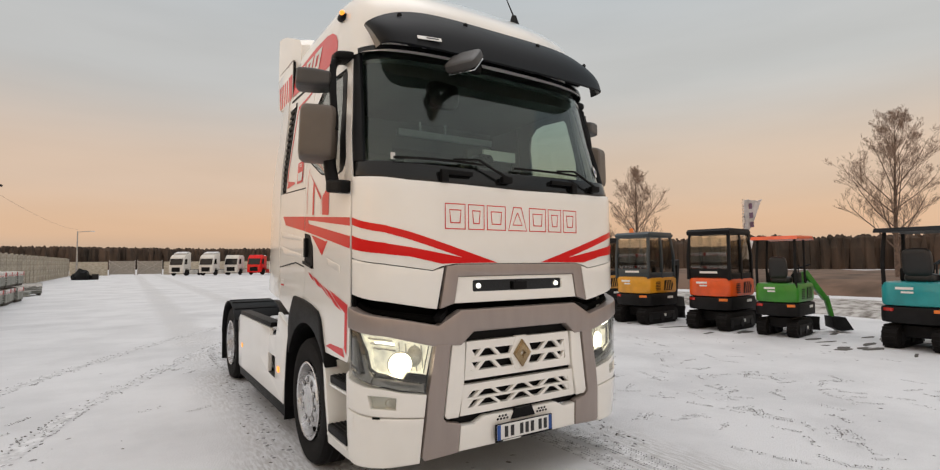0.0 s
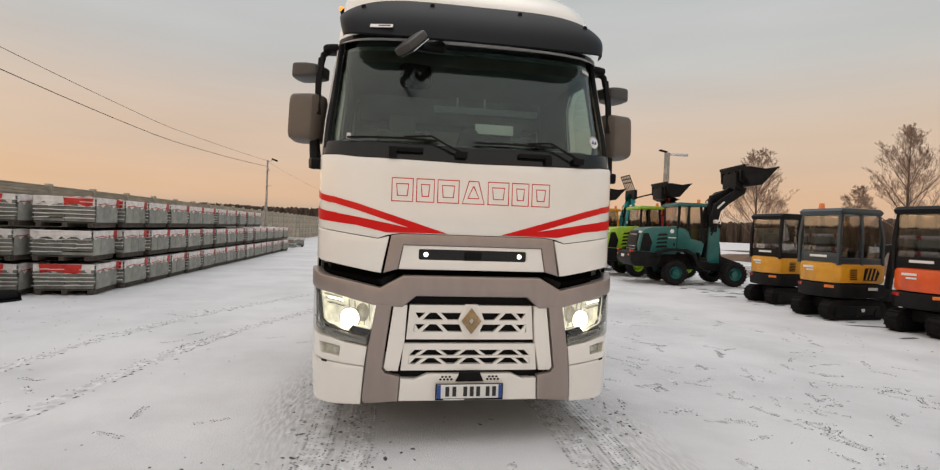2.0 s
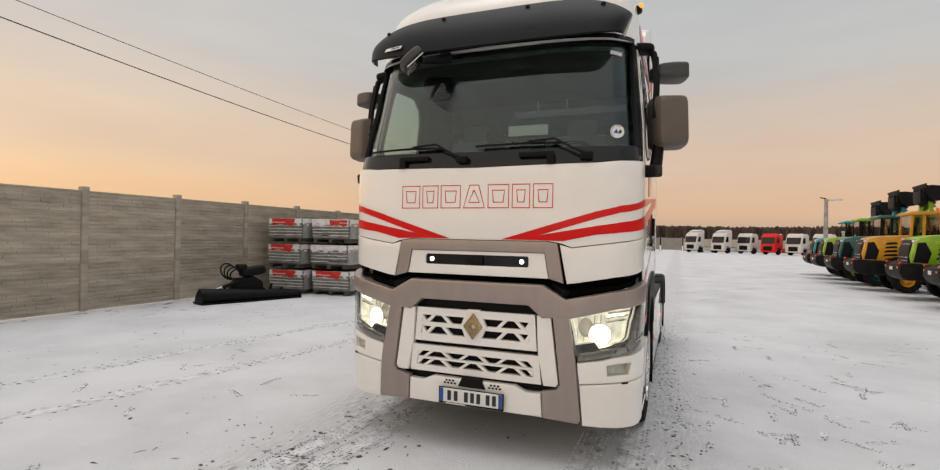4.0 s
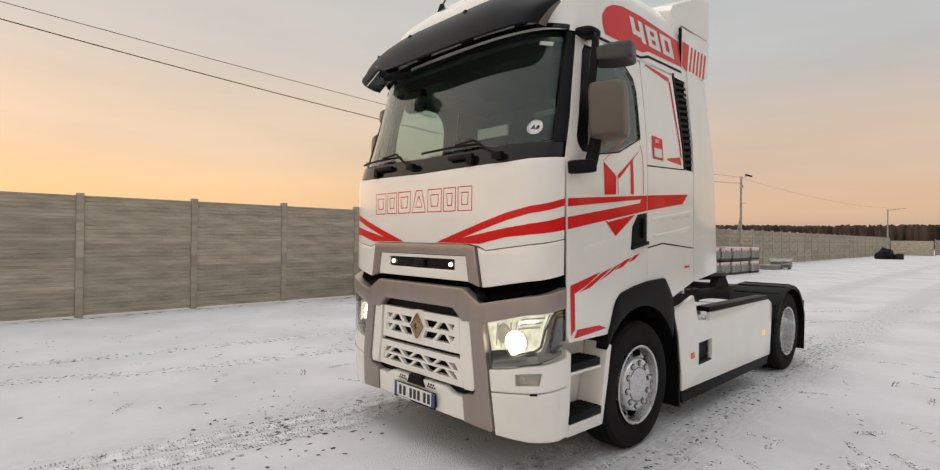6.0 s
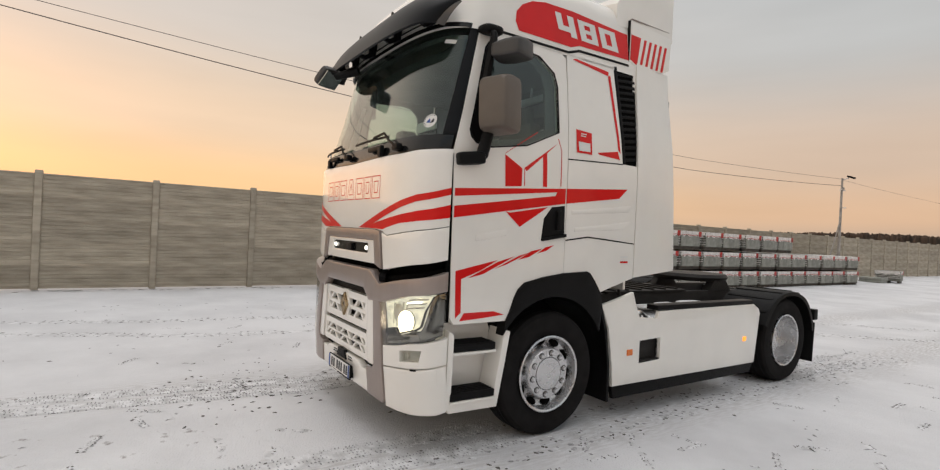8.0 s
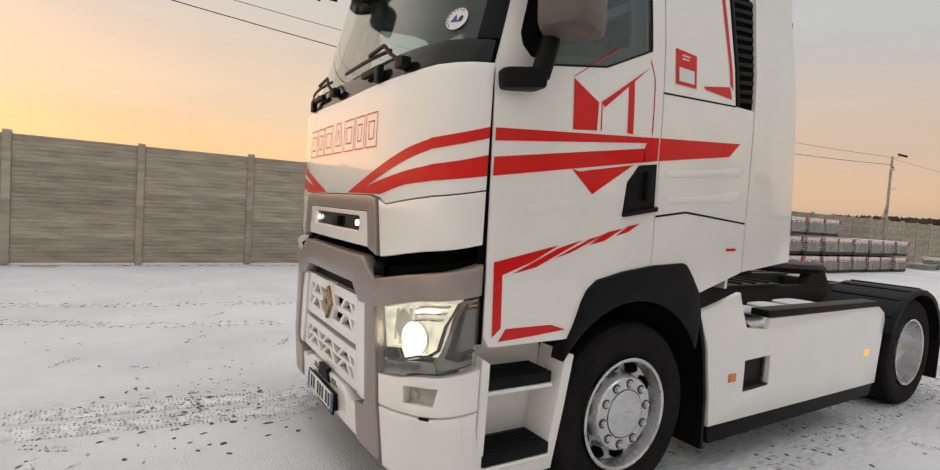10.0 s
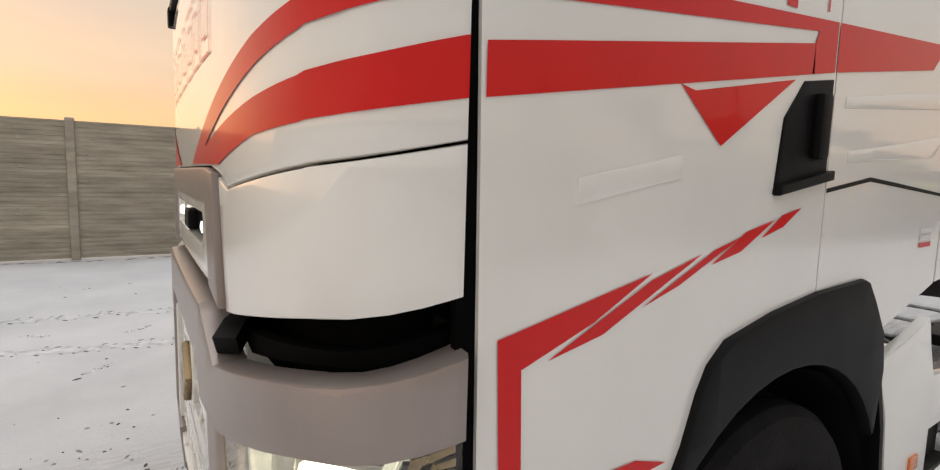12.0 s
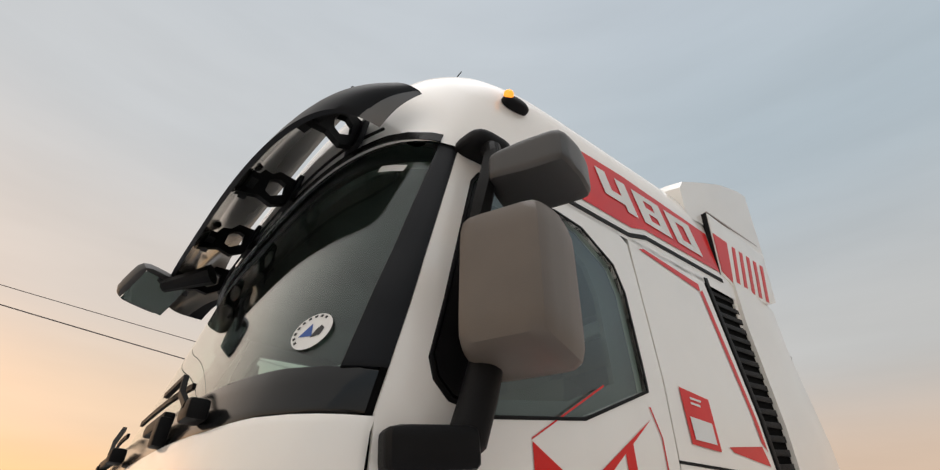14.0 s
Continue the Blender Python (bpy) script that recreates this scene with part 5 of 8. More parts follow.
tube(g, ring, 0.018, 8)
tube(g, [(0.55, 0.58, 2.33), (0.55, 0.42, 2.15)], 0.03)
for a in (0.3, 2.84, 4.71):
    tube(g, [(0.55, 0.58, 2.33), (0.55 + 0.21 * math.cos(a), 0.58 + 0.15 * math.sin(a), 2.33 + 0.13 * math.sin(a))], 0.014)
part("steering_wheel", g, BLACK, truck, "black steering wheel")
im = part("interior_mirror", pillow((-0.48, 0.16, 2.875), (0.27, 0.09, 0.21), 4), BLACK, truck, "black kerb-view mirror behind the glass")
part("stalk", T([(-0.47, 0.16, 2.95), (-0.45, 0.16, 3.06)], 0.02), BLACK, im)

# ---- wheels, chassis, skirts ----
def wheel(name, x, y, s, front):
    R, wd = 0.505, 0.30
    w = part(name, lathe(bmesh.new(), [(0.30, -0.12), (0.33, -0.14), (0.42, -0.15), (0.475, -0.142), (0.498, -0.115), (R, -0.06), (R, 0.06), (0.498, 0.115), (0.475, 0.142), (0.42, 0.15), (0.33, 0.14), (0.30, 0.12)], "x", (0, 0, 0), 56), RUBBER, truck, "black tyre on a silver steel wheel", (x, y, 0.49))
    for k in (-0.075, 0.0, 0.075):
        part("tread_groove", lathe(bmesh.new(), [(R + 0.0015, k - 0.008), (R + 0.003, k), (R + 0.0015, k + 0.008)], "x", (0, 0, 0), 56), BLACK, w)
    o = s
    if front:
        pr = [(0.312, 0.150), (0.305, 0.155), (0.292, 0.148), (0.284, 0.10), (0.276, 0.07), (0.235, 0.05), (0.218, 0.065), (0.21, 0.125), (0.20, 0.138), (0.135, 0.140), (0.128, 0.146), (0.001, 0.148)]
    else:
        pr = [(0.312, 0.150), (0.305, 0.155), (0.292, 0.148), (0.285, 0.05), (0.27, -0.03), (0.24, -0.08), (0.18, -0.09), (0.14, -0.06), (0.13, 0.02), (0.001, 0.03)]
    rim = part("rim", lathe(bmesh.new(), [(r, o * h) for r, h in pr], "x", (0, 0, 0), 48), STEEL, w, "silver steel rim")
    base_h = 0.139 if front else -0.08
    rr = 0.168 if front else 0.165
    for k in range(10):
        a = radians(36 * k + 10)
        g = lathe(bmesh.new(), [(0.019, 0.0), (0.0185, o * 0.006), (0.0155, o * 0.007), (0.015, o * 0.018), (0.010, o * 0.022), (0.0005, o * 0.022)], "x", (o * base_h, rr * math.cos(a), rr * math.sin(a)), 12)
        part("wheel_nut", g, STEEL, rim)
        part("nut_seat", lathe(bmesh.new(), [(0.026, o * 0.001), (0.0255, o * 0.003), (0.019, o * 0.004)], "x", (o * base_h, rr * math.cos(a), rr * math.sin(a)), 14), DIRTY, rim)
        if front:
            a2 = radians(36 * k + 28)
            hc = Vector((o * 0.062, 0.254 * math.cos(a2), 0.254 * math.sin(a2)))
            g = bmesh.new()
            bmesh.ops.create_uvsphere(g, u_segments=12, v_segments=6, radius=0.037, matrix=Matrix.Translation(hc) @ Matrix.Rotation(a2, 4, "X") @ Matrix.Diagonal((0.75, 0.85, 1.45, 1)))
            part("hand_hole", g, DEEP, rim)
    if front:
        part("hub_groove", lathe(bmesh.new(), [(0.131, o * 0.142), (0.134, o * 0.1435), (0.137, o * 0.1405)], "x", (0, 0, 0), 36), DIRTY, rim)
        part("hub_mark", B((o * 0.1485, 0, 0.0), (0.003, 0.13, 0.004)), CHROME, rim)
    return w


for s in (1, -1):
    wheel("front_wheel", s * 1.045, 1.15, s, True)
    wheel("rear_wheel", s * 1.05, 4.97, s, False)
    wheel("rear_inner_wheel", s * 0.72, 4.97, s, False)
part("front_axle", T([(-1.0, 1.15, 0.45), (1.0, 1.15, 0.45)], 0.06), DIRTY, truck)
part("rear_axle", T([(-1.0, 4.97, 0.49), (1.0, 4.97, 0.49)], 0.09), DIRTY, truck)
g = bmesh.new()
for s in (1, -1):
    box(g, (s * 0.41, 3.2, 0.88), (0.08, 5.2, 0.27), 0.008)
    part("chassis_rail", g, DIRTY, truck, "dark chassis rail")
    g = bmesh.new()
g.free()
for y in (2.4, 3.2, 4.2, 5.7):
    part("cross_member", B((0, y, 0.9), (0.8, 0.12, 0.18), 0.01), DIRTY, truck)
part("engine_block", B((0, 1.2, 0.85), (0.8, 1.6, 0.55), 0.06), DIRTY, truck)
part("under_cab", B((0, 1.0, 1.02), (1.5, 1.6, 0.3), 0.05), BLACK, truck)
fw = part("fifth_wheel", lathe(bmesh.new(), [(0.001, 0.05), (0.12, 0.05), (0.46, 0.04), (0.49, 0.0), (0.46, -0.05), (0.10, -0.05), (0.001, -0.05)], "z", (0, 4.75, 1.17), 32), DIRTY, truck, "greasy fifth wheel plate")
for s in (1, -1):
    part("pedestal", P([(4.5, 1.0), (5.0, 1.0), (4.88, 1.14), (4.62, 1.14)], "x", s * 0.36, s * 0.46), DIRTY, fw)
part("deck_plate", B((0, 3.3, 1.03), (0.95, 1.4, 0.025), 0.004), DIRTY, truck, "dark catwalk plate")
for k in range(6):
    part("deck_rib", B((0, 2.75 + 0.22 * k, 1.05), (0.9, 0.03, 0.02)), DIRTY, truck)
rack = part("air_line_rack", B((0.1, 2.75, 1.34), (1.3, 0.05, 0.06), 0.008), DIRTY, truck, "dark air line rack")
for x in (-0.45, -0.15, 0.2, 0.5):
    part("air_line", T([(x, 2.75, 1.36), (x + 0.05, 2.85, 1.45), (x + 0.1, 2.8, 1.25), (x + 0.04, 2.7, 1.10)], 0.016), BLACK, rack)
    part("rack_post", T([(x, 2.75, 1.0), (x, 2.75, 1.34)], 0.018), DIRTY, rack)
part("tail_bar", B((0, 5.85, 0.75), (2.3, 0.1, 0.14), 0.01), BLACK, truck)
for s in (1, -1):
    # skirt with its notch and window
    sk = [(1.72, 1.03), (1.95, 1.085), (2.13, 1.135), (2.17, 1.03), (2.235, 0.90), (2.49, 0.875), (2.51, 0.945), (4.20, 0.955), (4.31, 0.90), (4.34, 0.84), (4.255, 0.29), (1.90, 0.295), (1.88, 0.5), (1.82, 0.82)]
    skirt = part("side_skirt", PN(sk, lambda a, b, h: Vector((s * (1.205 + h), a, b)), 0, 0.035, 0.5, 0.008, [(2.25, 0.47), (2.55, 0.485), (2.55, 0.69), (2.25, 0.68)]), WHITE, truck, "white side skirt")
    part("window_box", P([(2.24, 0.46), (2.56, 0.475), (2.56, 0.70), (2.24, 0.69)], "x", s * 1.135, s * 1.15), DIRTY, skirt)
    part("window_rim", B((s * 1.175, 2.40, 0.485), (0.05, 0.30, 0.02)), DIRTY, skirt)
    part("top_rail", B((s * 1.13, 3.35, 0.975), (0.13, 1.70, 0.05), 0.01), BLACK, skirt, "black top rail")
    part("lower_skirt", P([(1.90, 0.29), (4.245, 0.288), (4.19, 0.185), (1.93, 0.18)], "x", s * 1.15, s * 1.195, 0.008), BLACK, skirt, "black lower skirt")
    tank = lathe(bmesh.new(), [(0.001, 2.25), (0.27, 2.26), (0.30, 2.30), (0.30, 4.0), (0.27, 4.04), (0.001, 4.05)], "y", (s * 0.82, 0, 0.62), 28)
    part("fuel_tank", tank, STEEL, truck, "silver fuel tank behind the skirt")
    for y0, y1, x0, x1 in ((2.62, 2.98, 0.72, 0.98), (3.08, 3.40, 0.66, 0.94), (3.52, 3.92, 0.62, 0.92)):
        part("lying_snow", pillow((s * (x0 + x1) / 2, (y0 + y1) / 2, 0.925), (x1 - x0, y1 - y0, 0.035), 3.5), SNOW, truck, "patch of snow on the tank")
        part("tank_strap", lathe(bmesh.new(), [(0.302, y0 - 0.07), (0.308, y0 - 0.065), (0.308, y0 - 0.035), (0.302, y0 - 0.03)], "y", (s * 0.82, 0, 0.62), 28), DIRTY, truck)
    part("filler_neck", lathe(bmesh.new(), [(0.07, 0.0), (0.075, 0.06), (0.06, 0.075), (0.001, 0.078)], "z", (s * 1.02, 2.37, 0.86), 18), CHROME, truck, "silver filler cap")
    part("front_reflector", B((s * 1.208, 2.11, 0.585), (0.008, 0.075, 0.055), 0.003), AMBER_ON if s < 0 else AMBER, skirt, "amber side reflector")
    part("marker_lamp", B((s * 1.208, 4.03, 0.575), (0.008, 0.06, 0.05), 0.003), AMBER_ON, skirt, "lit amber side marker")
    # rear wing over the wheels
    g = bmesh.new()
    lathe(g, [(0.60, -0.26), (0.61, -0.30), (0.625, -0.30), (0.63, 0.28), (0.615, 0.305), (0.56, 0.31), (0.56, 0.295), (0.605, 0.28), (0.60, -0.26)], "x", (s * 0.93, 4.99, 0.49), 30, 8, 160)
    wing = part("rear_wing", g, BLACK, truck, "black rear wheel wing")
    for v in wing.data.vertices:
        if v.co.z > 0.98:
            v.co.z = 0.98 + (v.co.z - 0.98) * 0.75
    for k in range(7):
        a = radians(30 + 19 * k)
        part("wing_rib", B((s * 0.93, 4.99 + 0.632 * math.cos(a), min(0.49 + 0.632 * math.sin(a), 0.98 + (0.632 * math.sin(a) - 0.49) * 0.75)), (0.56, 0.045, 0.014), 0.005, Matrix.Rotation(a - math.pi / 2, 4, "X")), BLACK, wing)
    part("rear_flap", B((s * 0.93, 5.64, 0.42), (0.58, 0.02, 0.5), 0.004, Matrix.Rotation(-0.06, 4, "X")), BLACK, wing, "black rear mud flap")
    part("rear_lamp", B((s * 0.95, 5.92, 0.75), (0.35, 0.05, 0.13), 0.01), RED, truck)

# ---- fence, stacked paving, poles ----
CONC = mat("weathered_concrete", (0.46, 0.41, 0.33), 0.9, vary=0.35, scale=2.6, bump=0.8, bscale=34, col2=(0.30, 0.264, 0.206), rand=0.12, stretch=(1, 0.5, 2.6))
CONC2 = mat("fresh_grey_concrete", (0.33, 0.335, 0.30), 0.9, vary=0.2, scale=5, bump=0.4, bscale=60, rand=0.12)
# slab concrete darkened: the shade of the gaps between layers is in its colour
CONC3 = mat("paving_slab_painted_shade", (0.23, 0.233, 0.21), 0.85, vary=0.2, scale=5, bump=0.3, bscale=60, rand=0.15)
FILM = mat("white_wrapping_film", (0.80, 0.78, 0.76), 0.35, vary=0.14, scale=9, bump=0.6, bscale=22, rand=0.08)
REDFILM = mat("red_printed_film", (0.60, 0.03, 0.025), 0.4, vary=0.3, scale=7, bump=0.3, bscale=30)
WOOD = mat("grey_pallet_wood", (0.10, 0.085, 0.07), 0.85, vary=0.4, scale=8, bump=0.4)
POLE = mat("grey_pole_concrete", (0.42, 0.39, 0.36), 0.9, vary=0.25, scale=4, bump=0.3)
CABLE = mat("dark_cable", (0.09, 0.08, 0.08), 0.6)

FX, FY0, BAY, ROW = -9.5, 0.85, 2.07, 0.475
fence = thing("concrete_fence", "weathered concrete panel fence along the yard", "fence", (FX, FY0, 0))


def brick_panel(seed, plain):
    """One cast slab: a raised rim above and below and rows of uneven split-face stones."""
    rnd = random.Random(seed)
    bm = bmesh.new()
    box(bm, (0, 0, ROW / 2), (0.045, BAY - 0.10, ROW))
    for z in (0.016, ROW - 0.020):
        box(bm, (0.028, 0, z), (0.012, BAY - 0.12, 0.022), 0.004)
    if plain:
        return bm
    n, end = 5, BAY / 2 - 0.07
    hgt = (ROW - 0.084) / n
    for r in range(n):
        z0, y = 0.04 + hgt * r, -end
        while y < end - 0.02:
            y1 = min(end, y + rnd.uniform(0.14, 0.42))
            if end - y1 < 0.14:
                y1 = end
            lo_, hi_ = z0 + rnd.uniform(0.002, 0.006), z0 + hgt - rnd.uniform(0.002, 0.007)
            d = 0.006 + 0.007 * rnd.random()
            back = verts(bm, [(0.021, y + 0.002, lo_), (0.021, y1 - 0.002, lo_), (0.021, y1 - 0.002, hi_), (0.021, y + 0.002, hi_)])
            face = verts(bm, [(0.0235 + d * rnd.uniform(0.6, 1.2), a, b) for a, b in ((y + 0.004, lo_ + 0.010), (y1 - 0.004, lo_ + 0.010), (y1 - 0.004, hi_ - 0.010), (y + 0.004, hi_ - 0.010))])
            bm.faces.new(face)
            for k in range(4):
                bm.faces.new((back[k], back[(k + 1) % 4], face[(k + 1) % 4], face[k]))
            y = y1
    return bm


slabs = []
for k in range(5):
    bm = brick_panel(k, k == 4)
    finish(bm, 30, False)
    me = bpy.data.meshes.new("panel")
    bm.to_mesh(me)
    bm.free()
    me.materials.append(CONC)
    slabs.append(me)
bm = B((0, 0, 1.23), (0.15, 0.13, 2.46), 0.015)
finish(bm)
post_me = bpy.data.meshes.new("post")
bm.to_mesh(post_me)
bm.free()
post_me.materials.append(CONC)
rnd = random.Random(5)
for i in range(-14, 43):
    p = new("post", post_me)
    p.parent, p.location = fence, (0, i * BAY, rnd.uniform(-0.02, 0.02))
    for r in range(5):
        q = new("panel", slabs[4] if r == 0 and rnd.random() < 0.6 else rnd.choice(slabs[:4]))
        q.parent, q.location = fence, (0, (i + 0.5) * BAY, 0.02 + r * ROW)

# stacked, film-wrapped paving
def pallet_mesh(seed, red):
    src = thing("paving_pallet", "film-wrapped pallet of grey concrete paving slabs", "pallet", (0, 0, -50), "pallets of paving along the fence")
    W_, L_ = 1.08, 1.16
    base = part("pallet_base", B((0, 0, 0.095), (W_, L_, 0.022)), WOOD, src, "grey wooden pallet")
    for x in (-0.46, 0, 0.46):
        part("bearer", B((x, 0, 0.045), (0.1, L_, 0.09), 0.004), WOOD, base)
    rnd = random.Random(seed)
    sheets = bmesh.new()
    for k in range(6):
        g = bmesh.new()
        dx = rnd.uniform(-0.015, 0.015)
        for i in range(2):
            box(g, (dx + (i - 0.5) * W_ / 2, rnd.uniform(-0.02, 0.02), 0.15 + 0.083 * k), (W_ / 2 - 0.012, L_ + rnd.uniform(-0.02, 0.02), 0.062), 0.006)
        # layers take the darkened concrete, so the gaps' shade is painted on them
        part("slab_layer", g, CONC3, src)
        for e in (-1, 1):   # pale packing sheet that sticks out between the layers
            for i in range(4):
                if rnd.random() < 0.94:
                    box(sheets, (dx + (i - 1.5) * W_ / 4, e * (L_ / 2 + rnd.uniform(0.006, 0.026)), 0.19 + 0.083 * k + rnd.uniform(-0.006, 0.006)), (W_ / 4 + 0.004, 0.05, rnd.uniform(0.012, 0.022)), 0.003, Matrix.Rotation(rnd.uniform(-0.05, 0.05), 4, "Y"))
    tagged(part("packing_sheet", sheets, FILM, src, "pale packing sheets between layers"), kind="stuff")
    for i in range(3):
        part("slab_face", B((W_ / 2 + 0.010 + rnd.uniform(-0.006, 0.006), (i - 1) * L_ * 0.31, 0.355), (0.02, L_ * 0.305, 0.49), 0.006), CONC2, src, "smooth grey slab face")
    g = bmesh.new()
    n = 14
    rows = []
    for i in range(n + 1):
        row = []
        for j in range(n + 1):
            u, v = i / n * 2 - 1, j / n * 2 - 1
            rim = max(abs(u), abs(v))
            drop = 0.0 if rim < 0.9 else -(0.17 + 0.09 * noise.noise((u * 4, v * 4, 1 + seed))) * (rim - 0.9) / 0.1
            row.append(g.verts.new((u * (W_ / 2 + 0.02), v * (L_ / 2 + 0.02), 0.625 + 0.035 * noise.noise((u * 3, v * 3, seed)) + drop)))
        rows.append(row)
    for p, q in zip(rows, rows[1:]):
        for j in range(n):
            g.faces.new((p[j], p[j + 1], q[j + 1], q[j]))
    bmesh.ops.solidify(g, geom=g.faces[:], thickness=0.006)
    wrap = part("wrap", g, FILM, src, "crumpled white wrapping film")
    for ax, sg, ln in ((0, 1, L_), (1, -1, W_), (0, -1, L_), (1, 1, W_)):
        sk_ = bmesh.new()
        top_, bot_ = [], []
        for j in range(13):
            u = -ln / 2 + ln * j / 12
            d_ = 0.005 * noise.noise((j * 1.3, sg + seed * 7, ax))
            e_ = (W_ if ax == 0 else L_) / 2 + 0.022 + d_
            low = 0.47 + 0.10 * noise.noise((j * 0.9, sg * 3 + seed * 5, ax + 5)) + 0.03 * ((j * 7 + seed) % 3 - 1)
            for lst, z in ((top_, 0.63), (bot_, low)):
                lst.append([sk_.verts.new((sg * (e_ + t_), u, z) if ax == 0 else (u, sg * (e_ + t_), z)) for t_ in (0, 0.005)])
        for p_, q_ in zip(range(12), range(1, 13)):
            for t_ in (0, 1):
                sk_.faces.new((top_[p_][t_], top_[q_][t_], bot_[q_][t_], bot_[p_][t_]))
            sk_.faces.new((bot_[p_][0], bot_[q_][0], bot_[q_][1], bot_[p_][1]))
        part("wrap_skirt", sk_, FILM, wrap, "white film skirt with torn edge")
    if red:
        lo_x, hi_x = (-0.42, 0.30) if red == 1 else (0.0, 0.5)
        part("red_band", P([(lo_x, 0.45), (lo_x + 0.25, 0.48), (hi_x - 0.1, 0.43), (hi_x, 0.46), (hi_x + 0.02, 0.625), (lo_x - 0.02, 0.63)], "y", -L_ / 2 - 0.04, -L_ / 2 - 0.03), REDFILM, wrap, "red printed film")
    part("red_band", P([(0.42, 0.48), (0.50, 0.44), (0.58, 0.46), (0.58, 0.63), (0.44, 0.63)], "x", W_ / 2 + 0.03, W_ / 2 + 0.04), REDFILM, wrap)
    for k in range(3):
        y0 = -0.5 + 0.3 * k
        part("red_tape", P([(y0, 0.48 + 0.03 * (k % 2)), (y0 + 0.28, 0.50 - 0.03 * (k % 2)), (y0 + 0.28, 0.515 - 0.03 * (k % 2)), (y0, 0.495 + 0.03 * (k % 2))], "x", W_ / 2 + 0.03, W_ / 2 + 0.038), REDFILM, wrap)
    g = bmesh.new()
    for k in range(5):
        box(g, (W_ / 2 + 0.03, -0.45 + 0.17 * k, 0.56), (0.008, 0.10, 0.05), 0.0, Matrix.Rotation(0.2 * (k % 3 - 1), 4, "X"))
    tagged(part("film_folds", g, FILM, wrap), kind="stuff")
    return src


pals = [pallet_mesh(1, 1), pallet_mesh(2, 0), pallet_mesh(3, 2)]
HP = 0.698
fresh = list(pals)
mix_ = random.Random(5)
for row, x in enumerate((-7.25, -8.42)):
    y, col = 8.35 - 0.25 * row, 0
    while y < (28.4 if row == 0 else 28.5):
        for lev in range(3 if y < 21.9 else 2):
            m = pose(x + random.uniform(-0.05, 0.05) + 0.01 * (y - 8) - (0.05 if col == 0 else 0), y + random.uniform(-0.04, 0.04), lev * HP, 0, 0, random.uniform(-2.5, 2.5) + (6 if col == 0 and row == 0 else 0))
            if fresh:
                fresh.pop(0).matrix_basis = m
            else:
                copy_thing(mix_.choice(pals), m)
        y += 1.27
        col += 1
copy_thing(pals[1], pose(-6.95, 33.3, 0, 0, 0, 12))
flat_pal = thing("paving_slabs", "low stack of loose grey paving slabs", "slabs", (-7.2, 31.9, 0))
for k in range(3):
    part("slab", B((0.02 * k, 0.03 * (k % 2), 0.05 + 0.085 * k), (1.0, 0.9, 0.075), 0.006), CONC2, flat_pal)

# power pole and wires
def sag(a, b, dip, n=24):
    a, b = Vector(a), Vector(b)
    return [a.lerp(b, k / n) - Vector((0, 0, dip * 4 * (k / n) * (1 - k / n))) for k in range(n + 1)]


pw = thing("power_pole", "concrete power pole with a lamp and cable fittings", "pole", (-8.25, 30.3, -0.5))
part("shaft", T([(0, 0, 0), (0, 0, 6.0)], [0.085, 0.05], 12), POLE, pw)
part("brace", T([(-0.25, -1.3, 0), (0, -0.05, 3.6)], 0.035, 8), POLE, pw)
part("cross_arm", B((0.05, 0, 5.35), (0.1, 0.5, 0.06), 0.008), STEEL, pw)
part("cross_arm", B((0.1, 0, 4.4), (0.3, 0.06, 0.06), 0.008), STEEL, pw)
fl = part("flood_lamp", B((0.42, 0.0, 6.02), (0.36, 0.22, 0.10), 0.02, Matrix.Rotation(0.35, 4, "Y")), BLACK, pw, "dark flood lamp")
part("lamp_arm", T([(0, 0, 5.9), (0.3, 0, 5.98)], 0.025), STEEL, fl)
part("insulator", lathe(bmesh.new(), [(0.001, 0), (0.05, 0), (0.06, 0.06), (0.04, 0.12), (0.001, 0.12)], "z", (0, 0.2, 5.4), 12), POLE, pw)
far_pole = copy_thing(pw, pose(-9.75, -26.0, 1.9))
w1 = part("overhead_cable", T([(-8.25 - 1.25 * min(1, (30.3 - y) / 12), y, 5.30 + 0.00118 * (y - 19) ** 2) for y in np.linspace(-26, 30.3, 40)], 0.008, 6), CABLE)
tagged(w1, "thin dark overhead cable sagging between poles", "cable")
w2 = part("overhead_cable", T([(-8.25 - 1.25 * min(1, (30.3 - y) / 12), y, 4.79 + 0.00185 * (y - 17.5) ** 2) for y in np.linspace(-26, 30.3, 40)], 0.012, 6), CABLE)
tagged(w2, "thick dark overhead cable sagging between poles", "cable")
w3 = part("overhead_cable", T(sag((-8.25, 30.3, 5.4), (-7.6, 74.5, 5.8), 0.4), 0.006, 5), CABLE)
tagged(w3, "thin cable running on to the next pole", "cable")

p2 = thing("street_lamp", "thin grey yard lamp with an outreach arm", "street lamp", (-7.6, 74.5, 0), "yard lamps")
part("shaft", T([(0, 0, 0), (0, 0, 5.6)], [0.1, 0.06], 10), POLE, p2)
part("arm", T([(0, 0, 5.5), (1.3, 0, 5.65)], 0.04), POLE, p2)
part("lamp_head", B((1.4, 0, 5.63), (0.5, 0.2, 0.1), 0.03), STEEL, p2)
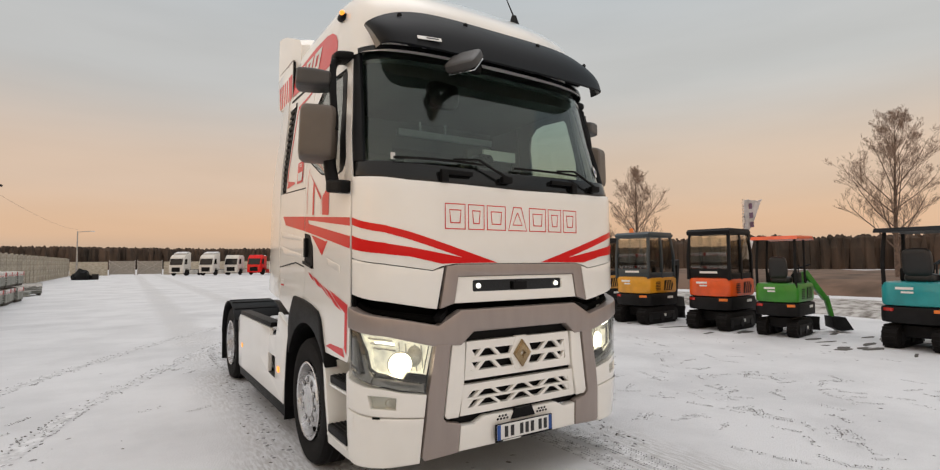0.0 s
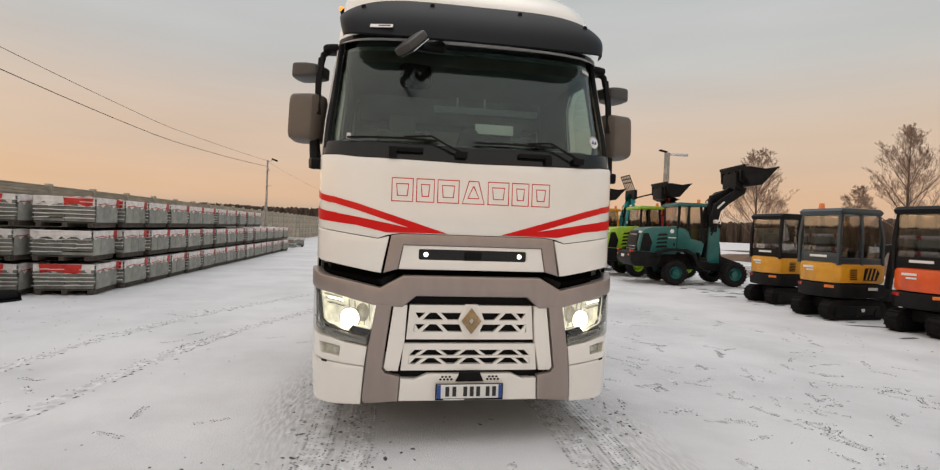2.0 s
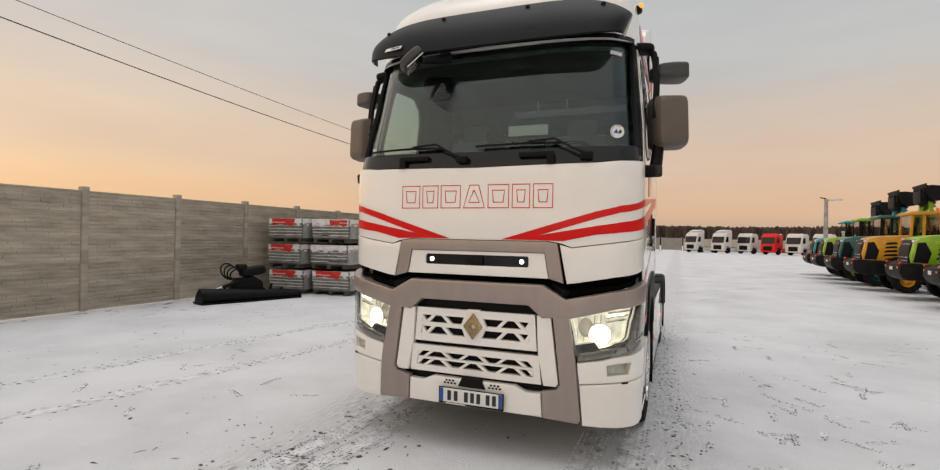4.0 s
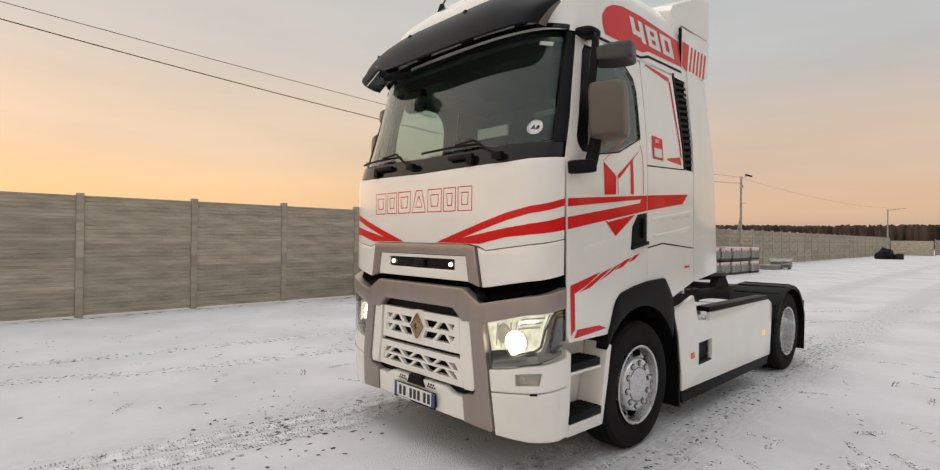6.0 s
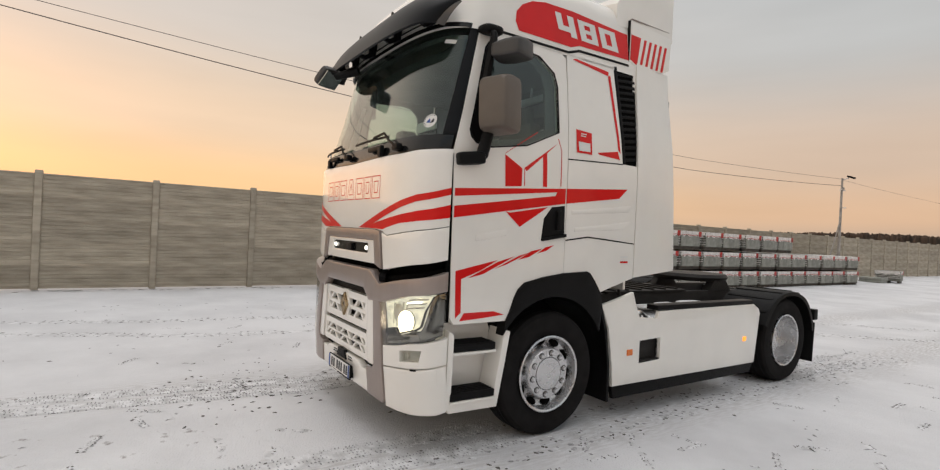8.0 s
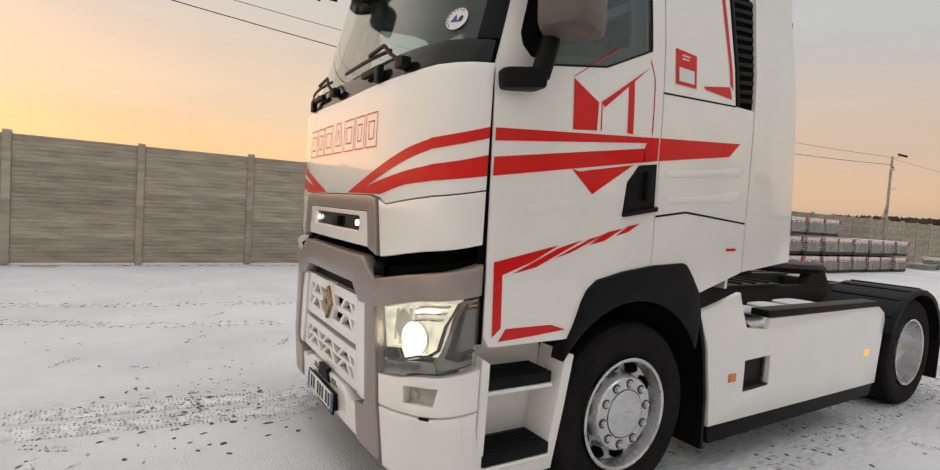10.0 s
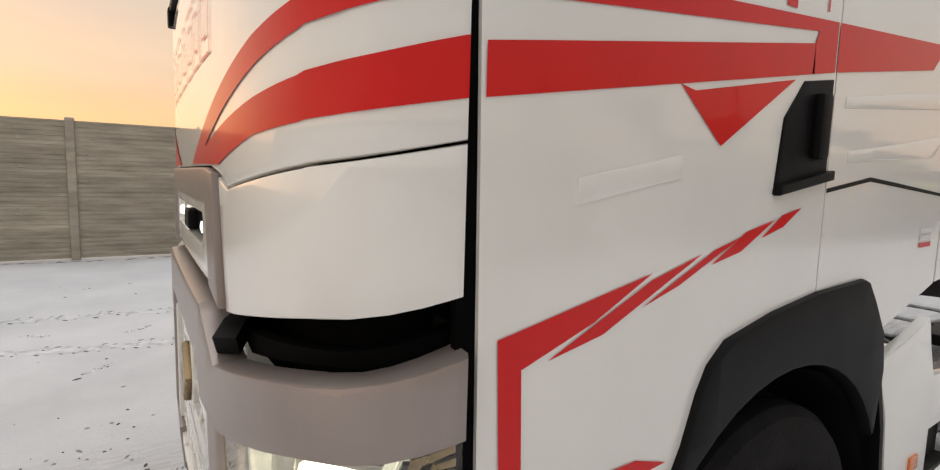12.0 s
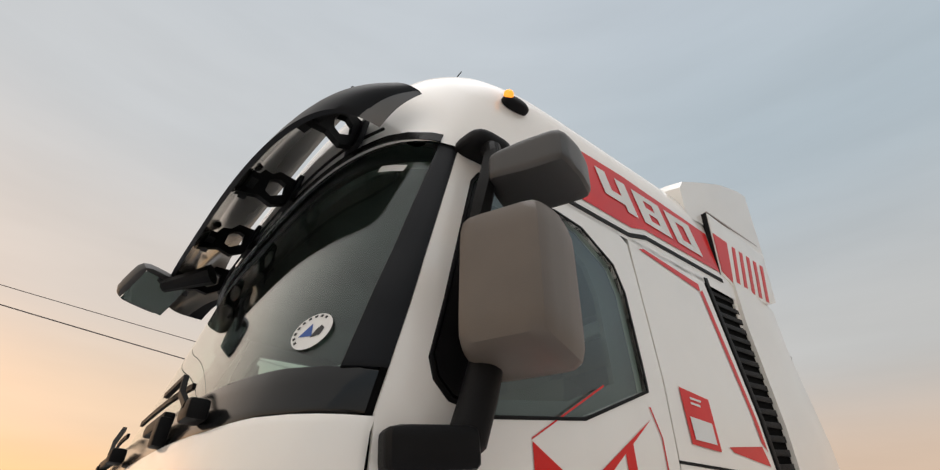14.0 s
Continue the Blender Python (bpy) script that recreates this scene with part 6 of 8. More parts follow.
for x, y, z in ((11.6, 17.8, 0.0), (11.0, 39.5, -0.6)):
    lp = thing("street_lamp", "grey concrete yard lamp with two lamp arms", "street lamp", (x, y, z), "yard lamps")
    part("shaft", T([(0, 0, 0), (0, 0, 5.35)], [0.17, 0.12], 12), POLE, lp)
    part("arm", B((0.55, 0, 5.3), (0.9, 0.14, 0.12), 0.04), STEEL, lp)
    part("arm", B((-0.2, 0, 5.42), (0.35, 0.2, 0.06), 0.02, Matrix.Rotation(0.2, 4, "Y")), BLACK, lp, "dark flood lamp")

# snow blade attachment left by the fence
at = thing("snow_blade", "black snow blade attachment with hoses lying on the snow", "attachment", (-7.98, 5.85, 0), rz=71)
g = bmesh.new()
lathe(g, [(0.18, -1.22), (0.18, 1.22), (0.158, 1.22), (0.158, -1.22), (0.18, -1.22)], "x", (0, 0.10, 0.15), 14, 95, 290)
for v in g.verts:
    v.co.z *= 1.08 - 0.5 * (v.co.x + 1.22) / 2.44
part("mouldboard", g, BLACK, at, "curved black mouldboard")
part("cutting_edge", P([(-0.12, 0.0), (0.30, 0.0), (0.42, 0.03), (0.30, 0.05), (-0.12, 0.03)], "x", -1.22, 1.22), BLACK, at)
for x, k in ((-1.22, 1.08), (1.19, 0.58)):
    part("end_plate", P([(-0.12, 0.0), (0.30, 0.0), (0.27, 0.12 * k), (0.18, 0.25 * k), (0.04, 0.33 * k), (-0.10, 0.24 * k)], "x", x, x + 0.03, 0.006), BLACK, at)
for x in (-0.55, 0.05, 0.6):
    part("upright", B((x, 0.34, 0.20), (0.05, 0.05, 0.34), 0.01, Matrix.Rotation(0.3, 4, "Y")), BLACK, at)
for x in (-0.8, -0.35, 0.35, 0.8):
    part("back_rib", P([(0.10, 0.02), (0.46, 0.02), (0.42, 0.10), (0.26, 0.2), (0.12, 0.28)], "x", x - 0.02, x + 0.02), BLACK, at)
part("rear_tube", T([(-1.1, 0.42, 0.10), (1.1, 0.42, 0.10)], 0.06), BLACK, at)
fr = part("coupling_frame", P([(-0.35, 0.1), (0.45, 0.1), (0.40, 0.42), (0.20, 0.55), (-0.20, 0.52), (-0.38, 0.35)], "y", 0.30, 0.55, 0.03), BLACK, at, "black coupling frame")
part("mast", pillow((0.18, 0.42, 0.68), (0.62, 0.34, 0.22), 4, Matrix.Rotation(-0.15, 4, "Y")), BLACK, fr)
part("mast_head", pillow((-0.10, 0.42, 0.78), (0.24, 0.24, 0.16), 4), BLACK, fr)
part("ram", T([(-0.6, 0.28, 0.34), (0.1, 0.36, 0.52)], 0.04), BLACK, fr)
part("ram_rod", T([(-0.75, 0.26, 0.30), (-0.6, 0.28, 0.34)], 0.022), CHROME, fr)
for k in range(4):
    rr_, tilt = 0.11 + 0.022 * k, 0.5 * (k - 1.5)
    ring = [(-0.26 - 0.03 * k + rr_ * math.cos(a), 0.40 + tilt * rr_ * math.sin(a) + 0.05 * k, 0.62 + 0.02 * k + rr_ * 1.05 * math.sin(a)) for a in np.linspace(0.3 * k, 0.3 * k + 4.4, 18)]
    part("hose", T(ring, 0.018, 8), BLACK, fr)

# ---- the yard's far end ----
GATE = mat("galvanised_gate", (0.34, 0.31, 0.27), 0.6, metal=0.2, vary=0.2)
for k in range(2):
    gt = thing("yard_gate", "pale galvanised double gate with braces", "gate", (-3.2 + 3.5 * k, 90.2, 0), "gate leaves")
    gt.scale = (1.30, 1.0, 0.9)
    part("leaf_panel", B((0, 0, 1.25), (2.45, 0.04, 2.2)), GATE, gt)
    for x in (-1.22, 1.22):
        part("stile", B((x, -0.03, 1.25), (0.08, 0.08, 2.5), 0.008), POLE, gt)
    for s in (1, -1):
        part("brace", sweep_box(bmesh.new(), [(-1.18, -0.04, 1.25 - s * 1.05), (1.18, -0.04, 1.25 + s * 1.05)], 0.06, 0.04, (0, 1, 0)), POLE, gt)
endw = thing("end_wall", "pale concrete wall closing the yard", "wall", (0, 90.5, 0))
for x0, x1 in ((-9.5, -4.95), (2.1, 13.0), (13.1, 24.0)):
    part("wall_panel", B(((x0 + x1) / 2, 0, 1.0), (x1 - x0 - 0.05, 0.12, 2.0), 0.01), CONC, endw)
endw["kind"] = "structure"
heap = thing("parts_heap", "dark heap of parts covered by a tarpaulin", "heap", (-6.6, 66.0, 0))
g = bmesh.new()
bmesh.ops.create_icosphere(g, subdivisions=3, radius=1.0)
for v in g.verts:
    v.co = Vector((v.co.x * 0.9, v.co.y * 0.8, max(0, v.co.z) * 1.1)) * (1 + 0.3 * noise.noise(v.co * 2.2))
part("tarpaulin", g, BLACK, heap)
part("crate", B((1.2, 0, 0.3), (0.6, 0.6, 0.6), 0.03), DIRTY, heap)


def far_truck(x, y, body, rz, high):
    t = thing("parked_truck", "parked tractor truck with snow on its roof" if high else "parked low tractor truck under snow", "truck", (x, y, 0), "trucks parked at the far end", rz)
    g = P([(0.0, 0.45), (-0.02, 1.5), (0.28, 2.9), (0.7, 3.35), (2.1, 3.75 if high else 3.1), (2.15, 1.0), (1.6, 0.9), (1.3, 1.2), (0.8, 1.2), (0.5, 0.45)], "x", -1.2, 1.2, 0.12)
    cabp = part("cab", g, body, t)
    part("windscreen", P([(-0.03, 1.75), (0.02, 1.75), (0.26, 2.75), (0.2, 2.75)], "x", -1.05, 1.05), GLOSSY, cabp)
    for s in (1, -1):
        part("side_window", P([(0.35, 1.85), (1.1, 1.85), (1.1, 2.7), (0.55, 2.7)], "x", s * 1.2, s * 1.215), GLOSSY, cabp)
        for y2 in (1.05, 4.6):
            part("wheel", lathe(bmesh.new(), [(0.001, 0.14), (0.3, 0.15), (0.45, 0.15), (0.5, 0.1), (0.5, -0.1), (0.45, -0.15), (0.001, -0.15)], "x", (s * 1.05, y2, 0.5), 20), RUBBER, t)
        part("skirt", B((s * 1.15, 2.9, 0.62), (0.06, 2.2, 0.6), 0.02), body, t)
    part("grille", B((0, -0.03, 1.0), (1.4, 0.06, 0.7), 0.02), BLACK, cabp)
    part("chassis", B((0, 3.6, 0.85), (0.9, 4.6, 0.25), 0.02), DIRTY, t)
    part("roof_snow", B((0, 1.5, 3.72 if high else 3.12), (2.1, 1.1, 0.12), 0.05, Matrix.Rotation(0.24, 4, "X")), SNOW, cabp)
    t.scale = (0.85, 0.85, 0.85)
    return t


OFFW = mat("parked_white_paint", (0.66, 0.64, 0.60), 0.4, vary=0.1)
for x, y, c, rz, hi in ((3.0, 78.8, OFFW, -38, True), (6.5, 77.4, OFFW, -38, True), (9.8, 78.1, OFFW, -40, False), (12.5, 76.1, RED, -40, False), (15.2, 74.7, OFFW, -40, False), (18.0, 74.0, OFFW, -42, False)):
    far_truck(x, y, c, rz, hi)

# ---- flag, trees, woods ----
FLAG = mat("pale_flag_cloth", (0.80, 0.77, 0.77), 0.8, vary=0.15, scale=4)
PURPLE = mat("dull_purple_print", (0.20, 0.12, 0.19), 0.7)
fg = thing("banner_flag", "pale tapering banner flag on a thin pole", "flag", (12.6, 5.2, 0))
part("flag_pole", T([(0, 0, 0), (0.0, 0.0, 3.4)], 0.03, 8), STEEL, fg)
g = bmesh.new()
rows = []
for i in range(9):
    z = 3.35 - 1.05 * i / 8
    wd = 0.46 * (1 - i / 9.5)
    rows.append([verts(g, [(0.02 + wd * 0.35 * j / 4, -wd * j / 4, z + 0.03 * math.sin(j * 1.7 + i) + th) for j in range(5)]) for th in (0, 0.006)])
for p, q in zip(rows, rows[1:]):
    for k in (0, 1):
        for j in range(4):
            g.faces.new((p[k][j], p[k][j + 1], q[k][j + 1], q[k][j]))
cl_ = part("cloth", g, FLAG, fg)
for k in range(3):
    part("print_bar", B((0.06 - 0.0 * k, -0.16 - 0.02 * k, 3.18 - 0.27 * k), (0.012, 0.17, 0.16), 0, Matrix.Rotation(-0.34, 4, "Z")), PURPLE, cl_)
low_flag = part("hanging_cloth", B((-0.25, -0.2, 1.9), (0.05, 0.25, 0.6), 0.02, Matrix.Rotation(0.25, 4, "X")), FLAG, fg)

BARK = mat("bare_brown_bark", (0.16, 0.11, 0.085), 0.95, vary=0.3, scale=6, bump=0.4)
TWIG = mat("bare_fine_twigs", (0.30, 0.21, 0.16), 0.95, vary=0.2, scale=6)


def bare_tree(x, y, h, seed, spread=0.46, z0=0.0):
    """Trunk, limbs and a crown of twigs that fork again and again."""
    r = random.Random(seed)
    t = thing("bare_tree", "tall leafless tree with a dense twiggy crown", "tree", (x, y, z0), "leafless trees")
    limbs, twigs = bmesh.new(), []

    def grow(p, d, length, rad, level):
        pts, dirn = [p], d.copy()
        for k in range(4):
            dirn = (dirn + Vector((r.uniform(-1, 1), r.uniform(-1, 1), r.uniform(-0.3, 0.75))) * 0.16).normalized()
            pts.append(pts[-1] + dirn * length / 4)
        if level == 0:
            tube(limbs, pts, [rad, rad * 0.8, rad * 0.6, rad * 0.45, rad * 0.3], 5)
        else:
            twigs.append((pts, rad))
        if level >= 4:
            return
        for k in range((9, 6, 4, 3)[level]):
            u = r.uniform(0.25, 1.0)
            at_ = pts[int(u * 3.99)].lerp(pts[min(4, int(u * 3.99) + 1)], u * 3.99 % 1)
            a = r.uniform(0, 2 * math.pi)
            nd = (dirn + Vector((math.cos(a), math.sin(a), r.uniform(-0.2, 0.6))) * spread * 1.6).normalized()
            grow(at_, nd, length * (1.05 - 0.5 * u) * r.uniform(0.48, 0.70), rad * 0.45, level + 1)

    spine = [Vector((h * 0.012 * math.sin(3 * k / 7 + seed), h * 0.012 * math.cos(2 * k / 7), h * k / 8)) for k in range(9)]
    tube(limbs, spine, [h * 0.017 * (1 - 0.115 * k) for k in range(9)], 7)
    for k in range(30):
        u = 0.2 + 0.78 * (k / 29)
        a = 2.4 * k + r.uniform(-0.4, 0.4)
        up = 0.95 + 1.1 * u * u + r.uniform(-0.15, 0.25)
        p0 = spine[int(u * 7.99)].lerp(spine[min(8, int(u * 7.99) + 1)], u * 7.99 % 1)
        ln = h * (0.36 * (1 - u) ** 0.75 + 0.07) * (0.7 + 0.5 * min(1, u * 2.2)) * r.uniform(0.75, 1.1)
        grow(p0, Vector((math.cos(a), math.sin(a), up)).normalized(), ln, h * 0.006 * (1.15 - u), 0)
    trunk = part("trunk", limbs, BARK, t)
    vs_, fs = [], []
    for pts, rad in twigs:
        rad = max(rad * 0.5, 0.0036)
        for a, b2 in zip(pts, pts[1:]):
            d = (b2 - a).normalized()
            s_ = d.orthogonal().normalized() * rad
            u_ = d.cross(s_)
            n0 = len(vs_)
            for c, q in ((a, 1.0), (b2, 0.75)):
                vs_ += [c + s_ * q, c - s_ * 0.5 * q + u_ * 0.87 * q, c - s_ * 0.5 * q - u_ * 0.87 * q]
            fs += [(n0, n0 + 1, n0 + 4, n0 + 3), (n0 + 1, n0 + 2, n0 + 5, n0 + 4), (n0 + 2, n0, n0 + 3, n0 + 5)]
    me = bpy.data.meshes.new("crown")
    me.from_pydata([tuple(v) for v in vs_], [], fs)
    me.materials.append(TWIG)
    c = new("crown", me)
    c.parent = t
    tagged(c, "dense crown of bare twigs", kind="stuff")
    return t


bare_tree(35.5, 8.8, 9.6, 3)
bare_tree(36.5, 28.5, 9.5, 8)
bare_tree(44.0, 40.0, 6.5, 15)
bare_tree(24.0, 28.0, 7.0, 21)

WOODS = mat("winter_woods", (0.085, 0.055, 0.038), 1.0, vary=0.5, scale=0.35, bump=0.6, bscale=2.0, col2=(0.03, 0.022, 0.016), stretch=(1, 1, 0.35))


def woods(name, label, a0, a1, rad, hmin, hmax, seed, step=0.35):
    """A belt of bare crowns: many thin leaning spires of uneven height, three rows deep."""
    r = random.Random(seed)
    vs_, fs = [], []
    for row in range(3):
        a = a0
        while a < a1:
            t = radians(a)
            rr = rad + row * 9 + r.uniform(-4, 4)
            h = hmin + (hmax - hmin) * (0.5 + 0.5 * noise.noise((a * 0.09, seed, 0))) * (0.85 + 0.08 * row) + r.uniform(-0.5, 0.4)
            w = r.uniform(0.35, 0.95)
            cx, cy = rr * math.sin(t), rr * math.cos(t)
            ux, uy = math.cos(t), -math.sin(t)
            n0 = len(vs_)
            for z, k in ((0, 1.0), (h * 0.6, 1.3), (h * 0.9, 0.9), (h, 0.25)):
                lean = r.uniform(-0.3, 0.3)
                vs_ += [(cx + ux * (w * k + lean), cy + uy * (w * k + lean), z), (cx - ux * (w * k - lean), cy - uy * (w * k - lean), z), (cx - math.sin(t) * w * k, cy - math.cos(t) * w * k, z)]
            for q in range(3):
                m = n0 + 3 * q
                fs += [(m, m + 2, m + 5, m + 3), (m + 2, m + 1, m + 4, m + 5), (m + 1, m, m + 3, m + 4)]
            a += step * r.uniform(0.6, 1.4)
    me = bpy.data.meshes.new(name)
    me.from_pydata(vs_, [], fs)
    me.materials.append(WOODS)
    tagged(new(name, me), label, "woods", kind="stuff")


woods("far_woods", "dark leafless woods on the horizon", -30, 62, 190, 5.6, 8.0, 2, 0.10)
woods("near_woods", "dark brown leafless woods behind the field", 40, 118, 105, 5.0, 6.4, 9, 0.14)
woods("back_woods", "dark leafless woods behind the fence", 118, 330, 240, 7, 9, 12, 0.3)

# field behind the machines: soil strips and a rubble bank
SOIL = mat("brown_frozen_soil", (0.16, 0.10, 0.07), 1.0, vary=0.4, scale=0.6, bump=0.6, bscale=8, col2=(0.07, 0.045, 0.03))
RUBBLE = mat("snowy_rubble", (0.50, 0.48, 0.46), 0.95, vary=0.5, scale=3.5, bump=0.8, bscale=14, col2=(0.12, 0.10, 0.085))


def strip(name, x0, x1, y0, y1, h, material, label):
    g = bmesh.new()
    nx, ny = 10, 40
    rows = []
    for i in range(nx + 1):
        u = i / nx
        rows.append(verts(g, [(x0 + (x1 - x0) * u + 0.6 * noise.noise((j * 0.3, i, 3)), y0 + (y1 - y0) * j / ny, -0.05 + (h + 0.25 * h * noise.noise((i * 0.9, j * 0.6, 1))) * math.sin(math.pi * u) ** 0.5 * min(1, 6 * min(j, ny - j) / ny)) for j in range(ny + 1)]))
    for p, q in zip(rows, rows[1:]):
        for j in range(ny):
            g.faces.new((p[j], p[j + 1], q[j + 1], q[j]))
    o = part(name, g, material)
    return tagged(o, label, "bank", kind="structure")


strip("rubble_bank", 14.5, 20, -14, 26, 0.30, RUBBLE, "low bank of snowy rubble")
strip("soil_bank", 24, 32, -25, 40, 0.75, SOIL, "brown earth bank dusted with snow")
strip("soil_field", 40, 62, -40, 60, 0.7, SOIL, "brown ploughed field strip")

# ---- machines standing in the yard ----
def paint(name, col):
    return mat(name, col, 0.38, coat=0.3, vary=0.15, scale=3.5, bump=0.05, bscale=90)


TEAL = paint("teal_machine_paint", (0.004, 0.115, 0.108))
LIME = paint("lime_machine_paint", (0.30, 0.52, 0.02))
YELLOW = paint("yellow_machine_paint", (0.72, 0.33, 0.015))
ORANGE = paint("orange_machine_paint", (0.80, 0.10, 0.01))
GREEN = paint("green_machine_paint", (0.035, 0.24, 0.015))
CYAN = paint("cyan_machine_paint", (0.01, 0.30, 0.32))
REDARM = paint("red_machine_paint", (0.62, 0.03, 0.015))
NAVY = paint("dark_slate_paint", (0.025, 0.04, 0.05))
CHAR = mat("charcoal_machine_steel", (0.011, 0.011, 0.012), 0.5, vary=0.3, scale=5, bump=0.2, bscale=80, spec=0.15)
PANE = glass("machine_window", (0.84, 0.81, 0.76), 0.6, 0.02, 0.17)
VINYL = mat("black_seat_vinyl", (0.015, 0.015, 0.016), 0.45, vary=0.2)
TAIL = mat("red_tail_lens", (0.5, 0.02, 0.015), 0.25, coat=0.4)


def loader(x, y, body, arm, label, rz=-6.0, fork=False, lift=1.0, roofm=None, rimm=None, posts=None, reach=0.0, size=1.0):
    t = thing("wheel_loader", label, "loader", (x, y, 0), "wheel loaders in a row", rz)
    posts = posts or CHAR
    # engine hood over the rear wheels, its tail rounded, with a dark grille and side slots
    hood = part("hood", P([(-1.16, 1.02), (-1.20, 1.30), (-1.12, 1.70), (-0.98, 1.86), (-0.70, 1.93), (0.12, 1.97), (0.14, 1.02), (-0.5, 0.98)], "y", -0.66, 0.66, 0.09), body, t, "painted engine hood")
    part("rear_grille", P([(-1.235, 1.10), (-1.17, 1.06), (-1.03, 1.80), (-1.10, 1.78), (-1.20, 1.55)], "y", -0.50, 0.50, 0.02), CHAR, hood, "dark radiator grille")
    for k in range(6):
        part("grille_bar", B((-1.232 + 0.018 * k, 0, 1.16 + 0.1 * k), (0.03, 0.92 - 0.05 * k, 0.022), 0.006), STEEL, hood)
    for s in (1, -1):
        part("corner_duct", P([(-1.14, 1.12), (-0.80, 1.10), (-0.72, 1.40), (-0.86, 1.72), (-1.04, 1.70)], "y", s * 0.645, s * 0.672, 0.01), CHAR, hood, "dark corner duct")
        for k in range(4):
            z = 1.22 + 0.135 * k
            part("side_slot", P([(-0.62 + 0.02 * k, z), (-0.20, z + 0.03), (-0.24, z + 0.10), (-0.56 + 0.02 * k, z + 0.075)], "y", s * 0.648, s * 0.668, 0.004), CHAR, hood, "dark side slot")
        part("rear_lamp", B((-1.10, s * 0.55, 1.74), (0.08, 0.16, 0.07), 0.02, Matrix.Rotation(0.4, 4, "Y")), TAIL if s > 0 else PAPER, hood)
        part("hood_mark", disc(bmesh.new(), (-0.06, s * 0.664, 1.80), 0.07, "y", 0.006, 16), PAPER, hood, "round pale mark")
        part("hood_mark", B((-0.05, s * 0.664, 1.58), (0.26, 0.006, 0.03), 0.002), PAPER, hood, "pale unreadable bar")
        part("hood_handle", B((0.02, s * 0.668, 1.35), (0.05, 0.014, 0.10), 0.004), CHAR, hood)
    cw = part("counterweight", P([(-1.42, 0.66), (-1.50, 0.80), (-1.48, 1.04), (-1.30, 1.10), (-0.50, 1.06), (-0.46, 0.80), (-0.60, 0.58), (-1.30, 0.58)], "y", -0.80, 0.80, 0.06), CHAR, t, "dark rear counterweight")
    for s in (1, -1):
        part("reflector", B((-1.505, s * 0.62, 0.96), (0.02, 0.10, 0.06), 0.006), AMBER, cw, "amber reflector")
        part("tail_lamp", B((-1.44, s * 0.70, 1.10), (0.10, 0.16, 0.06), 0.012), TAIL, cw)
    part("plate", B((-1.51, 0.0, 0.92), (0.012, 0.3, 0.10)), PAPER, cw)
    part("rear_frame", P([(-0.6, 0.55), (1.25, 0.5), (1.25, 0.92), (0.55, 1.05), (-0.6, 1.0)], "y", -0.5, 0.5, 0.03), CHAR, t)
    for s in (1, -1):
        guard = [(-0.60, 0.92), (-0.46, 1.06), (-0.20, 1.14), (0.30, 1.14), (0.56, 0.98), (0.72, 0.62), (0.95, 0.50), (0.95, 0.58), (0.80, 0.70), (0.66, 1.06), (0.36, 1.22), (-0.24, 1.22), (-0.54, 1.14), (-0.68, 0.98)]
        part("rear_mudguard", P(guard, "y", s * 0.56, s * 0.96, 0.02), CHAR, t, "dark mudguard running into the step")
        stp = part("step", B((0.95, s * 0.78, 0.50), (0.36, 0.28, 0.045), 0.008), CHAR, t)
        part("step_tread", B((0.98, s * 0.76, 0.80), (0.30, 0.24, 0.04), 0.008), CHAR, stp)
        part("step_side", B((0.80, s * 0.78, 0.80), (0.03, 0.24, 0.62), 0.006), CHAR, stp)
    # cab: painted foot, dark or painted posts, a deep-cut door window
    part("cab_base", P([(0.14, 1.10), (1.00, 1.02), (1.08, 1.45), (0.92, 1.50), (0.62, 1.56), (0.50, 1.86), (0.14, 1.96)], "y", -0.62, 0.62, 0.03), body, t, "painted cab foot")
    for a, b in (((0.16, 1.90), (0.20, 2.66)), ((0.50, 1.82), (0.52, 2.66)), ((1.04, 1.42), (0.93, 2.66))):
        for s in (1, -1):
            part("cab_pillar", sweep_box(bmesh.new(), [(a[0], s * 0.61, a[1]), (b[0], s * 0.58, b[1])], 0.075, 0.06, (0, 1, 0)), posts, t)
    for s in (1, -1):
        w1 = part("side_window", P([(0.19, 1.96), (0.48, 1.88), (0.50, 2.64), (0.22, 2.64)], "y", s * 0.588, s * 0.596), PANE, t, "tinted side window")
        w2 = part("door_window", P([(0.54, 1.84), (0.66, 1.56), (1.02, 1.48), (0.92, 2.64), (0.55, 2.64)], "y", s * 0.588, s * 0.596), PANE, t, "tinted door window")
        w1.visible_shadow = w2.visible_shadow = False
        part("mirror", B((1.16, s * 0.82, 2.25), (0.05, 0.16, 0.26), 0.02), CHAR, t)
        part("mirror_arm", T([(1.0, s * 0.60, 2.45), (1.15, s * 0.80, 2.42)], 0.014, 6), CHAR, t)
    part("rear_window", P([(-0.55, 2.0), (0.55, 2.0), (0.53, 2.64), (-0.53, 2.64)], "x", 0.165, 0.172), PANE, t)
    part("front_window", P([(-0.55, 1.5), (0.55, 1.5), (0.53, 2.64), (-0.53, 2.64)], "x", 0.98, 0.987), PANE, t)
    part("cab_roof", P([(0.06, 2.66), (1.08, 2.66), (1.12, 2.71), (1.02, 2.78), (0.16, 2.79), (0.05, 2.73)], "y", -0.68, 0.68, 0.03), roofm or body, t, "flat cab roof")
    se = part("seat", pillow((0.50, 0, 1.72), (0.46, 0.48, 0.16), 4), VINYL, t)
